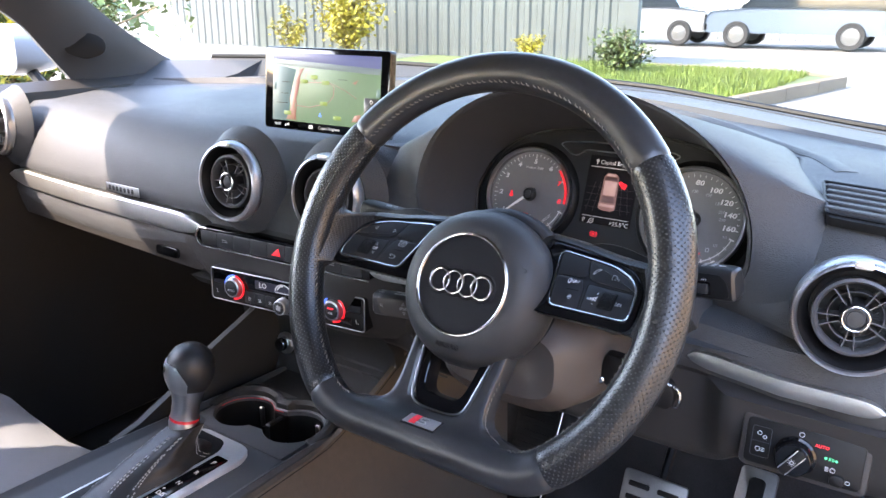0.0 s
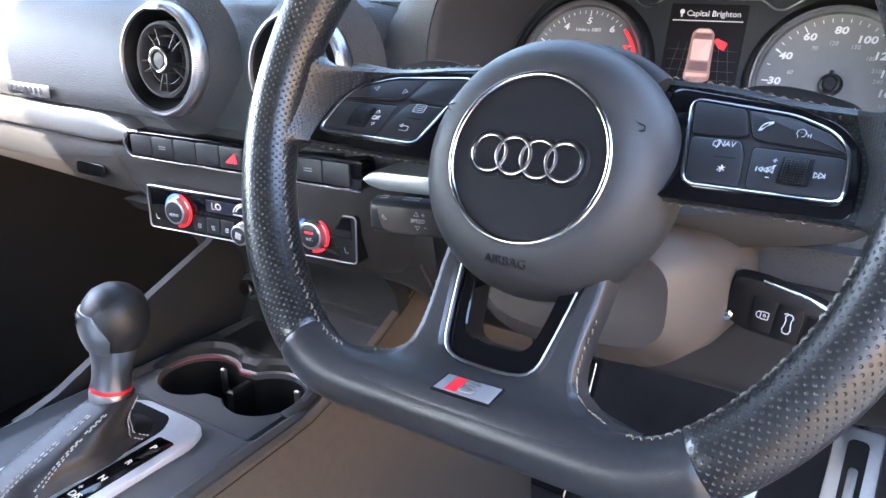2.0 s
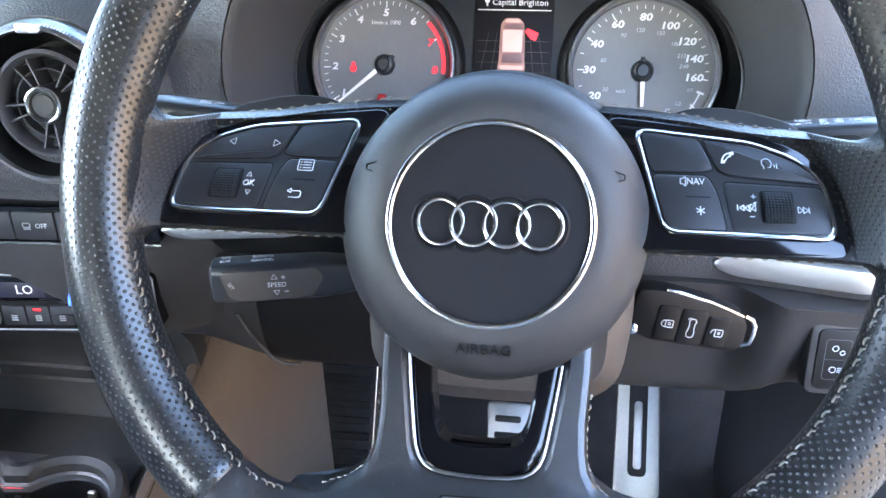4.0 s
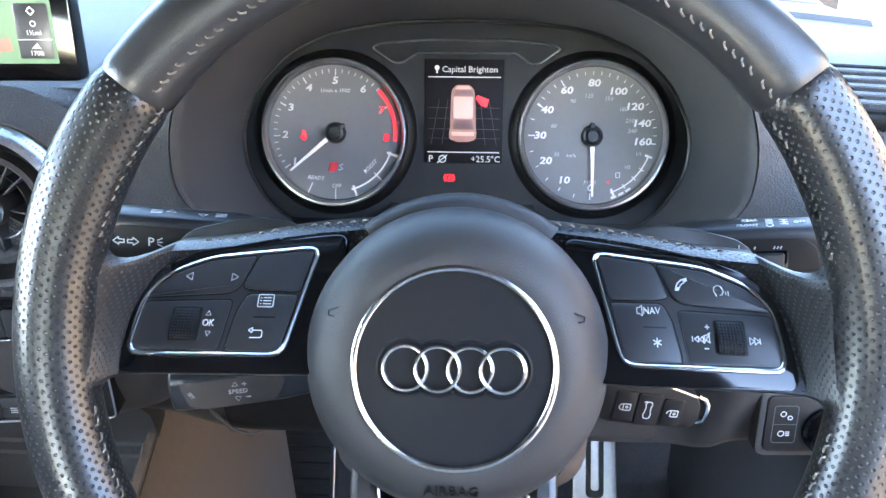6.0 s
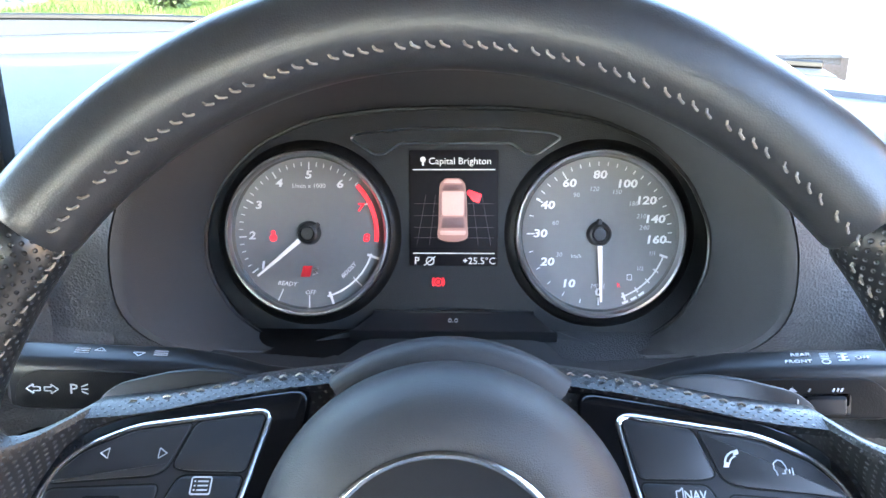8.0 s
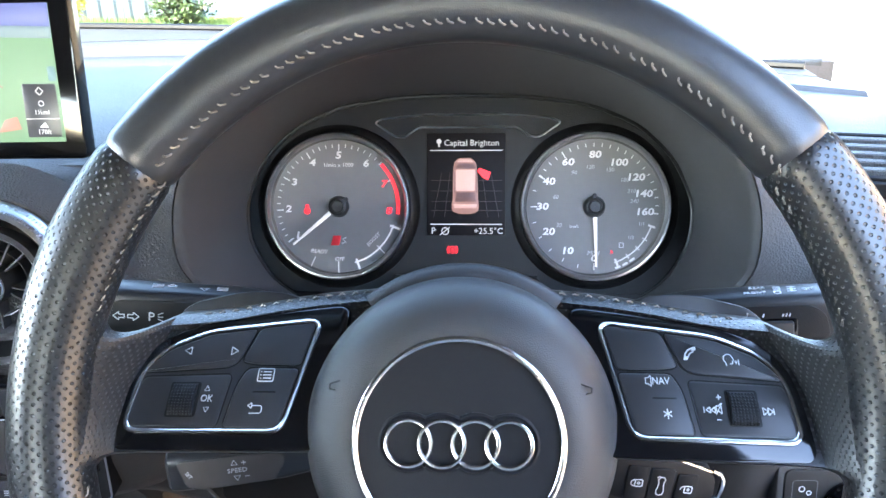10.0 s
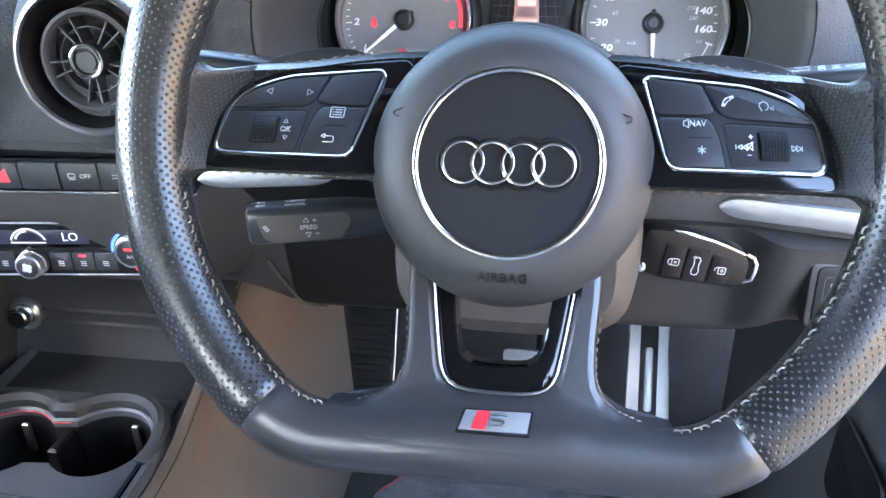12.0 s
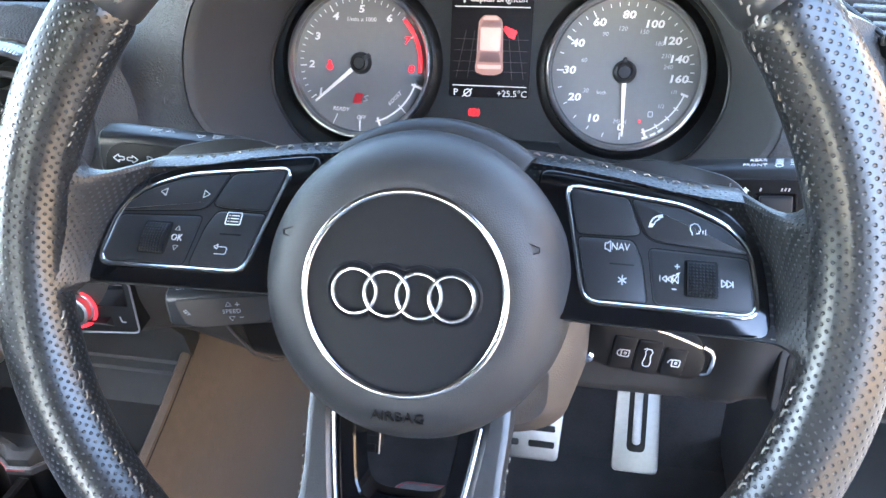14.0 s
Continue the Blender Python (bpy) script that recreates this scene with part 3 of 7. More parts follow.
for s in (-1, 1):
    o = [(s * px, py) for px, py in ((0.0485, 0.0195), (0.0530, 0.0205), (0.0530, 0.0225), (0.0485, 0.0240), (0.0492, 0.0217))]
    bm = bmesh.new()
    for f in frame_line(o, 0.0005):
        slab(f, -0.0046, -0.0036, 0.0001, bm=bm)
    part("horn_sign", bm, M_BLACK, hub, "embossed horn sign")
# housing behind the hub, and the arched cover that joins the two arms above it
bridge = []
for k in range(49):
    a = radians(lerp(52, 128, k / 48))
    bridge.append([(r * math.cos(a), r * math.sin(a), w) for r, w in ((0.060, -0.0440), (0.0690, -0.0430), (0.0722, -0.0448), (0.0742, -0.0490), (0.0748, -0.0550), (0.0730, -0.0610), (0.0690, -0.0650), (0.060, -0.0650))])
part("hub_bridge", loft(bridge), M_HUB, wheel, "dark grey arched cover above the hub")
part("hub_back", lathe([(0.060, -0.046), (0.0615, -0.052), (0.058, -0.068), (0.046, -0.076)], 64), M_GLOSS, wheel, "gloss black hub housing")


def resample(o, n):
    o = [Vector(p) for p in o] + [Vector(o[0])]
    d = [0.0]
    for a, b in zip(o, o[1:]):
        d.append(d[-1] + (b - a).length)
    out, k = [], 0
    for i in range(n):
        s = d[-1] * i / n
        while d[k + 1] < s:
            k += 1
        t = (s - d[k]) / max(1e-9, d[k + 1] - d[k])
        out.append(tuple(o[k].lerp(o[k + 1], t)))
    return out


def holed(outer, inner, z0, z1, bevel, n=80, steps=1):
    """A plate with a hole; both outlines start at their top middle and run the same way."""
    if len(outer) == len(inner):
        m = max(2, n // len(outer))
        def cut(o):
            return [tuple(Vector(o[k]).lerp(Vector(o[(k + 1) % len(o)]), i / m)) for k in range(len(o)) for i in range(m)]
        a, b = cut(outer), cut(inner)
    else:
        a, b = resample(outer, n), resample(inner, n)
    ai = inset(a, bevel)
    bo = inset(b, -bevel)
    am = inset(a, bevel * 0.3)
    rings = [[(x, y, z0) for x, y in a], [(x, y, z1 - bevel) for x, y in a], [(x, y, z1 - bevel * 0.3) for x, y in am]]
    for k in range(steps + 1):
        rings.append([(lerp(p[0], q[0], k / steps), lerp(p[1], q[1], k / steps), z1) for p, q in zip(ai, bo)])
    rings += [[(x, y, z1 - bevel) for x, y in b], [(x, y, z0) for x, y in b]]
    rings.append(rings[0])
    return loft(rings, caps=False)


def foot_w(u, v):
    """Front of the lower spoke: a leaning plate that flows into the rim's round front."""
    base = lerp(-0.0030, -0.0250, max(-0.4, min(1.3, (v + 0.112) / 0.075)))
    d = (v + 0.1288) / 0.0155
    rim = 0.0139 * math.sqrt(1 - d * d) if abs(d) < 0.97 else 0.0036 - 2.5 * (abs(d) - 0.97) * 0.0155
    rim += 0.0004 - 0.0012 * max(0.0, min(1.0, (-0.117 - v) / 0.015))
    k = lerp(0.022, 0.004, max(0.0, min(1.0, (abs(u) - 0.034) / 0.022)))
    h = max(k - abs(base - rim), 0.0)
    fade = max(0.0, min(1.0, (v + 0.129) / 0.014))
    return max(base, rim) + h * h / (4 * k) * fade * fade * (3 - 2 * fade)


def on_foot(bm):
    for v in bm.verts:
        v.co.z += foot_w(v.co.x, v.co.y)
    return bm


SPOKE = [(0, -0.036), (-0.046, -0.036), (-0.0455, -0.060), (-0.0440, -0.080), (-0.0442, -0.092), (-0.0455, -0.0990), (-0.0490, -0.1048), (-0.0560, -0.1092), (-0.0660, -0.1120), (-0.0790, -0.1132), (-0.0800, -0.124), (-0.040, -0.131), (0, -0.132)]
SPOKE = SPOKE + [(-x, y) for x, y in SPOKE[-2:0:-1]]
HOLE = [(0, -0.047), (-0.0340, -0.047), (-0.0328, -0.0580), (-0.0312, -0.0690), (-0.0294, -0.0800), (-0.0280, -0.0880), (-0.0268, -0.0940), (-0.0250, -0.0982), (-0.0222, -0.1010), (-0.0185, -0.1027), (-0.0135, -0.1036), (-0.0070, -0.1040), (0, -0.1041)]
HOLE = HOLE + [(-x, y) for x, y in HOLE[-2:0:-1]]
GAP = [(0, -0.047), (-0.0240, -0.047), (-0.0236, -0.0560), (-0.0228, -0.0650), (-0.0215, -0.0740), (-0.0203, -0.0810), (-0.0190, -0.0860), (-0.0172, -0.0895), (-0.0150, -0.0915), (-0.0125, -0.0926), (-0.0090, -0.0931), (-0.0050, -0.0933), (0, -0.0933)]
GAP = GAP + [(-x, y) for x, y in GAP[-2:0:-1]]
part("lower_spoke", on_foot(holed(SPOKE, HOLE, -0.020, 0.0, 0.0035, 144, 12)), M_LEATHER, wheel, "smooth black leather lower spoke")
clasp = part("spoke_insert", on_foot(holed(HOLE, GAP, -0.022, -0.0035, 0.0008, 90)), M_GLOSS, wheel, "gloss black spoke insert")
part("insert_trim", on_foot(tube([(x, y, -0.0012) for x, y in HOLE[1:-1]], 0.0007, 8)), M_DIALRIM, clasp, "satin chrome trim")
bm = bmesh.new()
for s in (-1, 1):
    for k in range(18):
        o = [(0.0455, -0.070), (0.0440, -0.085), (0.0446, -0.096), (0.0475, -0.1035), (0.0540, -0.1088), (0.0640, -0.1118)]
        f = k / 17 * (len(o) - 1.001)
        i = int(f)
        a, b = Vector(o[i]), Vector(o[i + 1])
        p, d = a.lerp(b, f - i), (b - a).normalized()
        w0 = foot_w(p.x, p.y) - 0.004
        tube([(s * (p.x - d.x * 0.0012), p.y - d.y * 0.0012, w0), (s * (p.x + 0.0003), p.y + 0.0003, w0 + 0.0003), (s * (p.x + d.x * 0.0012), p.y + d.y * 0.0012, w0 - 0.001)], 0.00048, 5, bm=bm)
part("spoke_stitching", bm, M_THREAD, wheel, "grey stitching", kind="stuff")
dw = (foot_w(0, -0.109) - foot_w(0, -0.1185)) / 0.0095
BADGE = pose(0, -0.1138, foot_w(0, -0.1138) + 0.0006) @ pose(0, 0, 0, math.degrees(math.atan(dw)), 0, 0)
M_SILVER = mat("silver_enamel", (0.20, 0.205, 0.215), 0.35, 0.35, vary=0.04)
badge = part("sport_badge", slab([(-0.0152, -0.0058), (0.0150, -0.0054), (0.0162, 0.0058), (-0.0128, 0.0050)], -0.004, 0.0006, 0.0003), M_SILVER, wheel, "silver and red enamel badge", at=BADGE)
part("badge_border", slab([(-0.0164, -0.0068), (0.0160, -0.0064), (0.0174, 0.0068), (-0.0140, 0.0060)], -0.0042, 0.0002, 0.0003), M_BLACK, badge, "black border")
part("red_field", slab([(-0.0096, -0.0052), (-0.0034, -0.0052), (-0.0016, 0.0048), (-0.0074, 0.0046)], 0.0004, 0.0009, 0.0001), M_REDPAINT, badge, "red enamel field")
part("silver_curl", flat_mesh([stroke([(0.0060, 0.0032), (0.0002, 0.0030), (-0.0012, 0.0018), (-0.0006, 0.0005), (0.0044, -0.0002), (0.0052, -0.0016), (0.0038, -0.0030), (-0.0026, -0.0031)], 0.0013)], 0.0007, 0.0007), M_SATIN, badge, "raised silver curl")


# shift paddles behind the spokes
for side in (-1, 1):
    o = [(side * u, v) for u, v in ((0.070, 0.028), (0.1380, 0.028), (0.1392, 0.0425), (0.1372, 0.0500), (0.1300, 0.0552), (0.1100, 0.0598), (0.0980, 0.0610), (0.0850, 0.0600), (0.070, 0.054))]
    pad = part("shift_paddle", slab(soften(o, 0.004), -0.0590, -0.0545, 0.0012), M_STALK, wheel, "satin black shift paddle")
    plus = [stroke([(side * 0.1305 - 0.0022, 0.0500), (side * 0.1305 + 0.0022, 0.0500)], 0.0006)]
    if side > 0:
        plus += [stroke([(0.1305, 0.0506), (0.1305, 0.0524)], 0.0006), stroke([(0.1305, 0.0494), (0.1305, 0.0476)], 0.0006)]
    part("paddle_sign", flat_mesh(plus, -0.0544), M_WHITE, pad)


# ---------------------------------------------------------------- steering column, stalks, key
column = thing("steering_column", "dark grey plastic steering column shroud behind the wheel", "steering column")
rings = []
for y, zc, hx, hz in ((0.060, 0.850, 0.058, 0.032), (0.075, 0.845, 0.070, 0.045), (0.12, 0.838, 0.078, 0.047), (0.20, 0.824, 0.080, 0.044), (0.28, 0.810, 0.080, 0.040), (0.33, 0.815, 0.076, 0.04)):
    rings.append([(hx * math.copysign(abs(math.cos(a)) ** 0.6, math.cos(a)), y, zc + hz * math.copysign(abs(math.sin(a)) ** 0.6, math.sin(a))) for a in [2 * math.pi * k / 40 for k in range(40)]])
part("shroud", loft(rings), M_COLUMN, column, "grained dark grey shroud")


def stalk(name, label, tip, root, size, material):
    """A flattened lever from its root in the column to a squared tip."""
    st = thing(name, label, "stalk")
    tip, root = Vector(tip), Vector(root)
    d = (root - tip).normalized()
    side = Vector((0, -1, 0)) - d * Vector((0, -1, 0)).dot(d)
    side.normalize()
    up = d.cross(side)
    if up.z < 0:
        up = -up
    rings = []
    for t, s, f in ((0.0, 0.80, 0.75), (0.015, 0.95, 0.95), (0.06, 1.0, 1.0), (0.55, 1.0, 1.0), (0.72, 0.8, 0.9), (0.85, 0.5, 0.7), (1.0, 0.4, 0.6)):
        p = tip.lerp(root, t)
        rings.append([p + up * (size[1] / 2 * s * y) + side * (size[0] / 2 * f * x) for x, y in rounded(2, 2, 0.5, 3)])
    part("lever", loft(rings), material, st)
    return st, tip, d, up, side


def on_lever(tip, along, up, side, h):
    """The plane of a lever's face: x along it, y up, z out of it."""
    return Matrix.Translation(tip + side * h) @ Matrix(((along.x, up.x, side.x, 0), (along.y, up.y, side.y, 0), (along.z, up.z, side.z, 0), (0, 0, 0, 1)))


LEVER_PLATE = [(0.0035, -0.0080), (0.0060, -0.0105), (0.074, -0.0105), (0.086, -0.0070), (0.080, 0.0010), (0.066, 0.0075), (0.052, 0.0098), (0.012, 0.0092), (0.0055, 0.0040)]
s1, tip, d, up, side = stalk("indicator_stalk", "black indicator stalk with white signs behind the wheel", (-0.1990, 0.1110, 0.9465), (-0.072, 0.136, 0.928), (0.020, 0.0275), M_STALK)
face = on_lever(tip, d, up, side, 0.0100)
part("face_plate", slab(soften(LEVER_PLATE, 0.004), -0.002, 0.0006, 0.0005), M_BLACK, s1, "matt black face plate", at=face)
signs = []
for x, s in ((0.0118, -1), (0.0192, 1)):
    signs += frame_line([(x - s * 0.0028, -0.0010), (x - s * 0.0028, 0.0010), (x, 0.0010), (x, 0.0024), (x + s * 0.0029, 0.0), (x, -0.0024), (x, -0.0010)], 0.0005)
part("stalk_sign", flat_mesh(signs, 0.0007), M_WHITE, s1, at=face)
letters("P", 0.0072, M_WHITE, s1, face @ pose(0.0285, 0.0002, 0.0009))
part("stalk_sign", flat_mesh([stroke([(0.0318, 0.0004 + k * 0.0012), (0.0346, 0.0004 + k * 0.0026)], 0.0005) for k in (-1, 0, 1)], 0.0007), M_WHITE, s1, at=face)
top = Matrix.Translation(tip + up * 0.01385) @ Matrix(((d.x, -side.x, up.x, 0), (d.y, -side.y, up.y, 0), (d.z, -side.z, up.z, 0), (0, 0, 0, 1)))
part("stalk_sign", flat_mesh(bars(0.0300, 0.0, 0.0060, 0.0007, 3, 0.0017) + bars(0.0640, 0.0, 0.0060, 0.0007, 3, 0.0017) + frame_line([(0.0350, 0.0), (0.0375, 0.0030), (0.0400, 0.0)], 0.0005) + frame_line([(0.0520, 0.0), (0.0545, -0.0030), (0.0570, 0.0)], 0.0005), 0.0), M_WHITE, s1, at=top)

s2, tip, d, up, side = stalk("wiper_stalk", "black wiper stalk with a small roller", (0.1890, 0.1120, 0.9465), (0.070, 0.136, 0.928), (0.020, 0.0275), M_STALK)
d2 = -d
face = on_lever(tip, d2, up, side, 0.0100)
part("face_plate", slab(soften([(-x, y) for x, y in LEVER_PLATE], 0.004), -0.002, 0.0006, 0.0005), M_BLACK, s2, "matt black face plate", at=face)
part("roller_well", slab(rounded(0.0190, 0.0110, 0.0015, 3, -0.0285, -0.0030), 0.0, 0.0008, 0.0002), M_GLOSS, s2, "dark well round the roller", at=face)
part("roller", slab(rounded(0.0150, 0.0085, 0.001, 2, -0.0285, -0.0030), -0.002, 0.0030, 0.0010), M_BUTTON, s2, "small black roller", at=face)
letters("HI", 0.0040, M_WHITE, s2, face @ pose(-0.0470, 0.0040, 0.0008))
letters("LO", 0.0040, M_WHITE, s2, face @ pose(-0.0470, -0.0008, 0.0008))
part("stalk_sign", flat_mesh([[(-0.0442, 0.0036), (-0.0402, 0.0036), (-0.0422, 0.0058)], [(-0.0430, 0.0020), (-0.0414, 0.0020), (-0.0414, 0.0036), (-0.0430, 0.0036)]] + bars(-0.0422, -0.0012, 0.0022, 0.0022, 1, 0)
     + [stroke([(-0.0356, 0.0036), (-0.0350, 0.0052)], 0.0007)] + [stroke([(-0.0262 + k * 0.0016, 0.0036), (-0.0256 + k * 0.0016, 0.0052)], 0.0007) for k in range(3)], 0.0007), M_WHITE, s2, at=face)
top = Matrix.Translation(tip + up * 0.01385) @ Matrix(((d2.x, -side.x, up.x, 0), (d2.y, -side.y, up.y, 0), (d2.z, -side.z, up.z, 0), (0, 0, 0, 1)))
letters("FRONT", 0.0034, M_WHITE, s2, top @ pose(-0.0385, -0.0032, 0.0002))
letters("REAR", 0.0034, M_WHITE, s2, top @ pose(-0.0370, 0.0024, 0.0002))
letters("OFF", 0.0034, M_WHITE, s2, top @ pose(-0.0130, -0.0010, 0.0002))
part("stalk_sign", flat_mesh(bars(-0.0275, 0.0012, 0.0036, 0.0006, 4, 0.0014) + frame_line(circle(0.0017, 10, -0.0275, -0.0034), 0.0005) + bars(-0.0205, 0.0, 0.0042, 0.0008, 3, 0.0026) + bars(-0.0205, 0.0, 0.0012, 0.0060, 1, 0), 0.0), M_WHITE, s2, at=top)

s3, tip, d, up, side = stalk("cruise_stalk", "dark grey speed control stalk below the wheel", (-0.1640, 0.0860, 0.8600), (-0.055, 0.112, 0.861), (0.018, 0.0245), M_CRUISE)
face = on_lever(tip, d, up, side, 0.0090)
part("face_plate", slab(soften([(0.0060, 0.0088), (0.060, 0.0090), (0.0640, 0.0030), (0.0570, -0.0092), (0.0170, -0.0100), (0.0100, -0.0070)], 0.003), -0.001, 0.0010, 0.0006), M_CRUISE_LIT_FACE, s3, "dark face plate with door-side light in its colour", at=face)
part("face_line", tube([(x, y, 0.0004) for x, y in soften([(0.0060, 0.0088), (0.060, 0.0090), (0.0640, 0.0030), (0.0570, -0.0092), (0.0170, -0.0100), (0.0100, -0.0070)], 0.003)], 0.0004, 6, True), M_CRUISE, s3, "thin grey outline", at=face)
letters("SPEED", 0.0040, M_WHITE, s3, face @ pose(0.0375, 0.0, 0.0013))
letters("SET", 0.0030, M_WHITE, s3, face @ pose(0.0118, 0.0005, 0.0013, 0, 0, -62))
part("stalk_sign", flat_mesh(tri(0.0362, 0.0046, 0.0020, "u") + tri(0.0370, -0.0046, 0.0020, "d") + [stroke([(0.0400, 0.0046), (0.0426, 0.0046)], 0.0005), stroke([(0.0413, 0.0049), (0.0413, 0.0059)], 0.0005), stroke([(0.0413, 0.0043), (0.0413, 0.0033)], 0.0005), stroke([(0.0412, -0.0044), (0.0438, -0.0044)], 0.0005)], 0.0011), M_WHITE, s3, at=face)
top = Matrix.Translation(tip + up * 0.01235) @ Matrix(((d.x, -side.x, up.x, 0), (d.y, -side.y, up.y, 0), (d.z, -side.z, up.z, 0), (0, 0, 0, 1)))
letters("CANCEL", 0.0034, M_WHITE, s3, top @ pose(0.030, -0.003, 0.0003))
letters("RESUME", 0.0034, M_WHITE, s3, top @ pose(0.030, 0.002, 0.0003))
letters("OFF", 0.0034, M_WHITE, s3, top @ pose(0.009, -0.003, 0.0003))
letters("ON", 0.0034, M_WHITE, s3, top @ pose(0.009, 0.002, 0.0003))

# ignition lock and folding key
lock = solo("ignition_lock", lathe([(0.012, -0.03), (0.014, 0.0), (0.0125, 0.003), (0.009, 0.0035), (0.008, 0.001), (0.0001, 0.001)], 32), M_CHROME, "worn chrome ignition lock in the column shroud", "ignition lock", pose(0.0685, 0.116, 0.834, 90, 0, 60))
key = thing("car_key", "black folding car key with chrome edge in the ignition", "key", pose(0.1110, 0.1255, 0.8290, 90, 0, 0) @ pose(0, 0, 0, 0, 4, -7))
part("key_body", slab(soften([(-0.0350, 0.0200), (-0.0310, 0.0222), (-0.0184, 0.0226), (0.0077, 0.0192), (0.0280, 0.0132), (0.0330, 0.0060), (0.0335, -0.0070), (0.0283, -0.0123), (-0.0225, -0.0118), (-0.0345, -0.0070), (-0.0368, 0.006)], 0.004), -0.006, 0.006, 0.0026), M_BLACK, key, "black plastic body")
part("key_edge", tube([(-0.0190, 0.0222, 0.0040), (-0.0080, 0.0214, 0.0046), (0.0077, 0.0188, 0.0050), (0.0200, 0.0152, 0.0050), (0.0285, 0.0122, 0.0046)], 0.0011, 8), M_CHROME, key, "chrome edge")
part("key_bow", tube([(0.0300, 0.0118, 0.0030), (0.0345, 0.0100, 0.0034), (0.0370, 0.0066, 0.0036), (0.0376, 0.0010, 0.0034), (0.0372, -0.0060, 0.0030), (0.0330, -0.0085, 0.0020)], 0.0016, 8), M_CHROME, key, "chrome end loop")
for k, (x, cy, bw, bh) in enumerate(((-0.0144, 0.0022, 0.0128, 0.0228), (0.0, 0.0012, 0.0142, 0.0236), (0.0152, 0.0002, 0.0126, 0.0198))):
    b = part("key_button", slab(rounded(bw, bh, 0.0016, 3, x, cy), 0.004, 0.0070, 0.0005), M_BLACK, key, "black rubber button")
    if k == 1:
        half_car = ((0.0, 0.0062), (0.0012, 0.0060), (0.0021, 0.0042), (0.0015, 0.0022), (0.0017, -0.0010), (0.0023, -0.0034), (0.0017, -0.0058), (0.0, -0.0064))
        o = [(x + dx, cy + dy) for dx, dy in half_car] + [(x - dx, cy + dy) for dx, dy in half_car[-2:0:-1]]
        part("button_sign", flat_mesh(frame_line(o, 0.0006) + [stroke([(x - 0.0014, cy + 0.0068), (x - 0.0032, cy + 0.0056)], 0.0006)], 0.0071), M_WHITE, b)
    else:
        part("button_sign", flat_mesh(frame_line(rounded(0.0044, 0.0046, 0.0004, 1, x + 0.0012, cy), 0.0006) + frame_line(rounded(0.0012, 0.0014, 0.0003, 1, x + 0.0012, cy), 0.0005) + [stroke(arc(x - 0.0012, cy, 0.0022, 90, 270 if k == 0 else 190, 8), 0.0006)], 0.0071), M_WHITE, b)
part("key_shaft", tube([(-0.034, -0.006, 0), (-0.047, -0.004, 0)], 0.0028, 8), M_CHROME, key, "steel key blade")
part("key_release", lathe([(0.0034, 0.0), (0.0036, 0.0075), (0.0026, 0.0088), (0.0001, 0.0092)], 20), M_CHROME, key, "chrome release button", at=pose(-0.0335, -0.0045, 0))


# ---------------------------------------------------------------- instrument cluster
CLUSTER = pose(-0.0065, 0.306, 0.94, 72, 0, 0)
cluster = thing("instrument_cluster", "instrument cluster with two grey dials and a colour display", "instrument cluster", CLUSTER)
half = [(0.0, 0.085), (0.05, 0.0835), (0.095, 0.0770), (0.130, 0.0620), (0.155, 0.0380), (0.170, 0.0050), (0.168, -0.0260), (0.150, -0.0560), (0.122, -0.0740), (0.095, -0.0760), (0.065, -0.0660), (0.045, -0.0560), (0.030, -0.0520), (0.0, -0.0515)]
PLATE = half[:-1] + [(-x, y) for x, y in half[:0:-1]]
part("cluster_plate", slab(resample(soften(PLATE, 0.012), 96), -0.012, 0.0, 0.001), M_TRAY, cluster, "matt black cluster plate")


def cw(deg, r, cx):
    """A point of a dial, by degrees clockwise from straight down."""
    a = radians(-90 - deg)
    return (cx + r * math.cos(a), r * math.sin(a))


def spin(deg):
    return radians(-90 - deg)


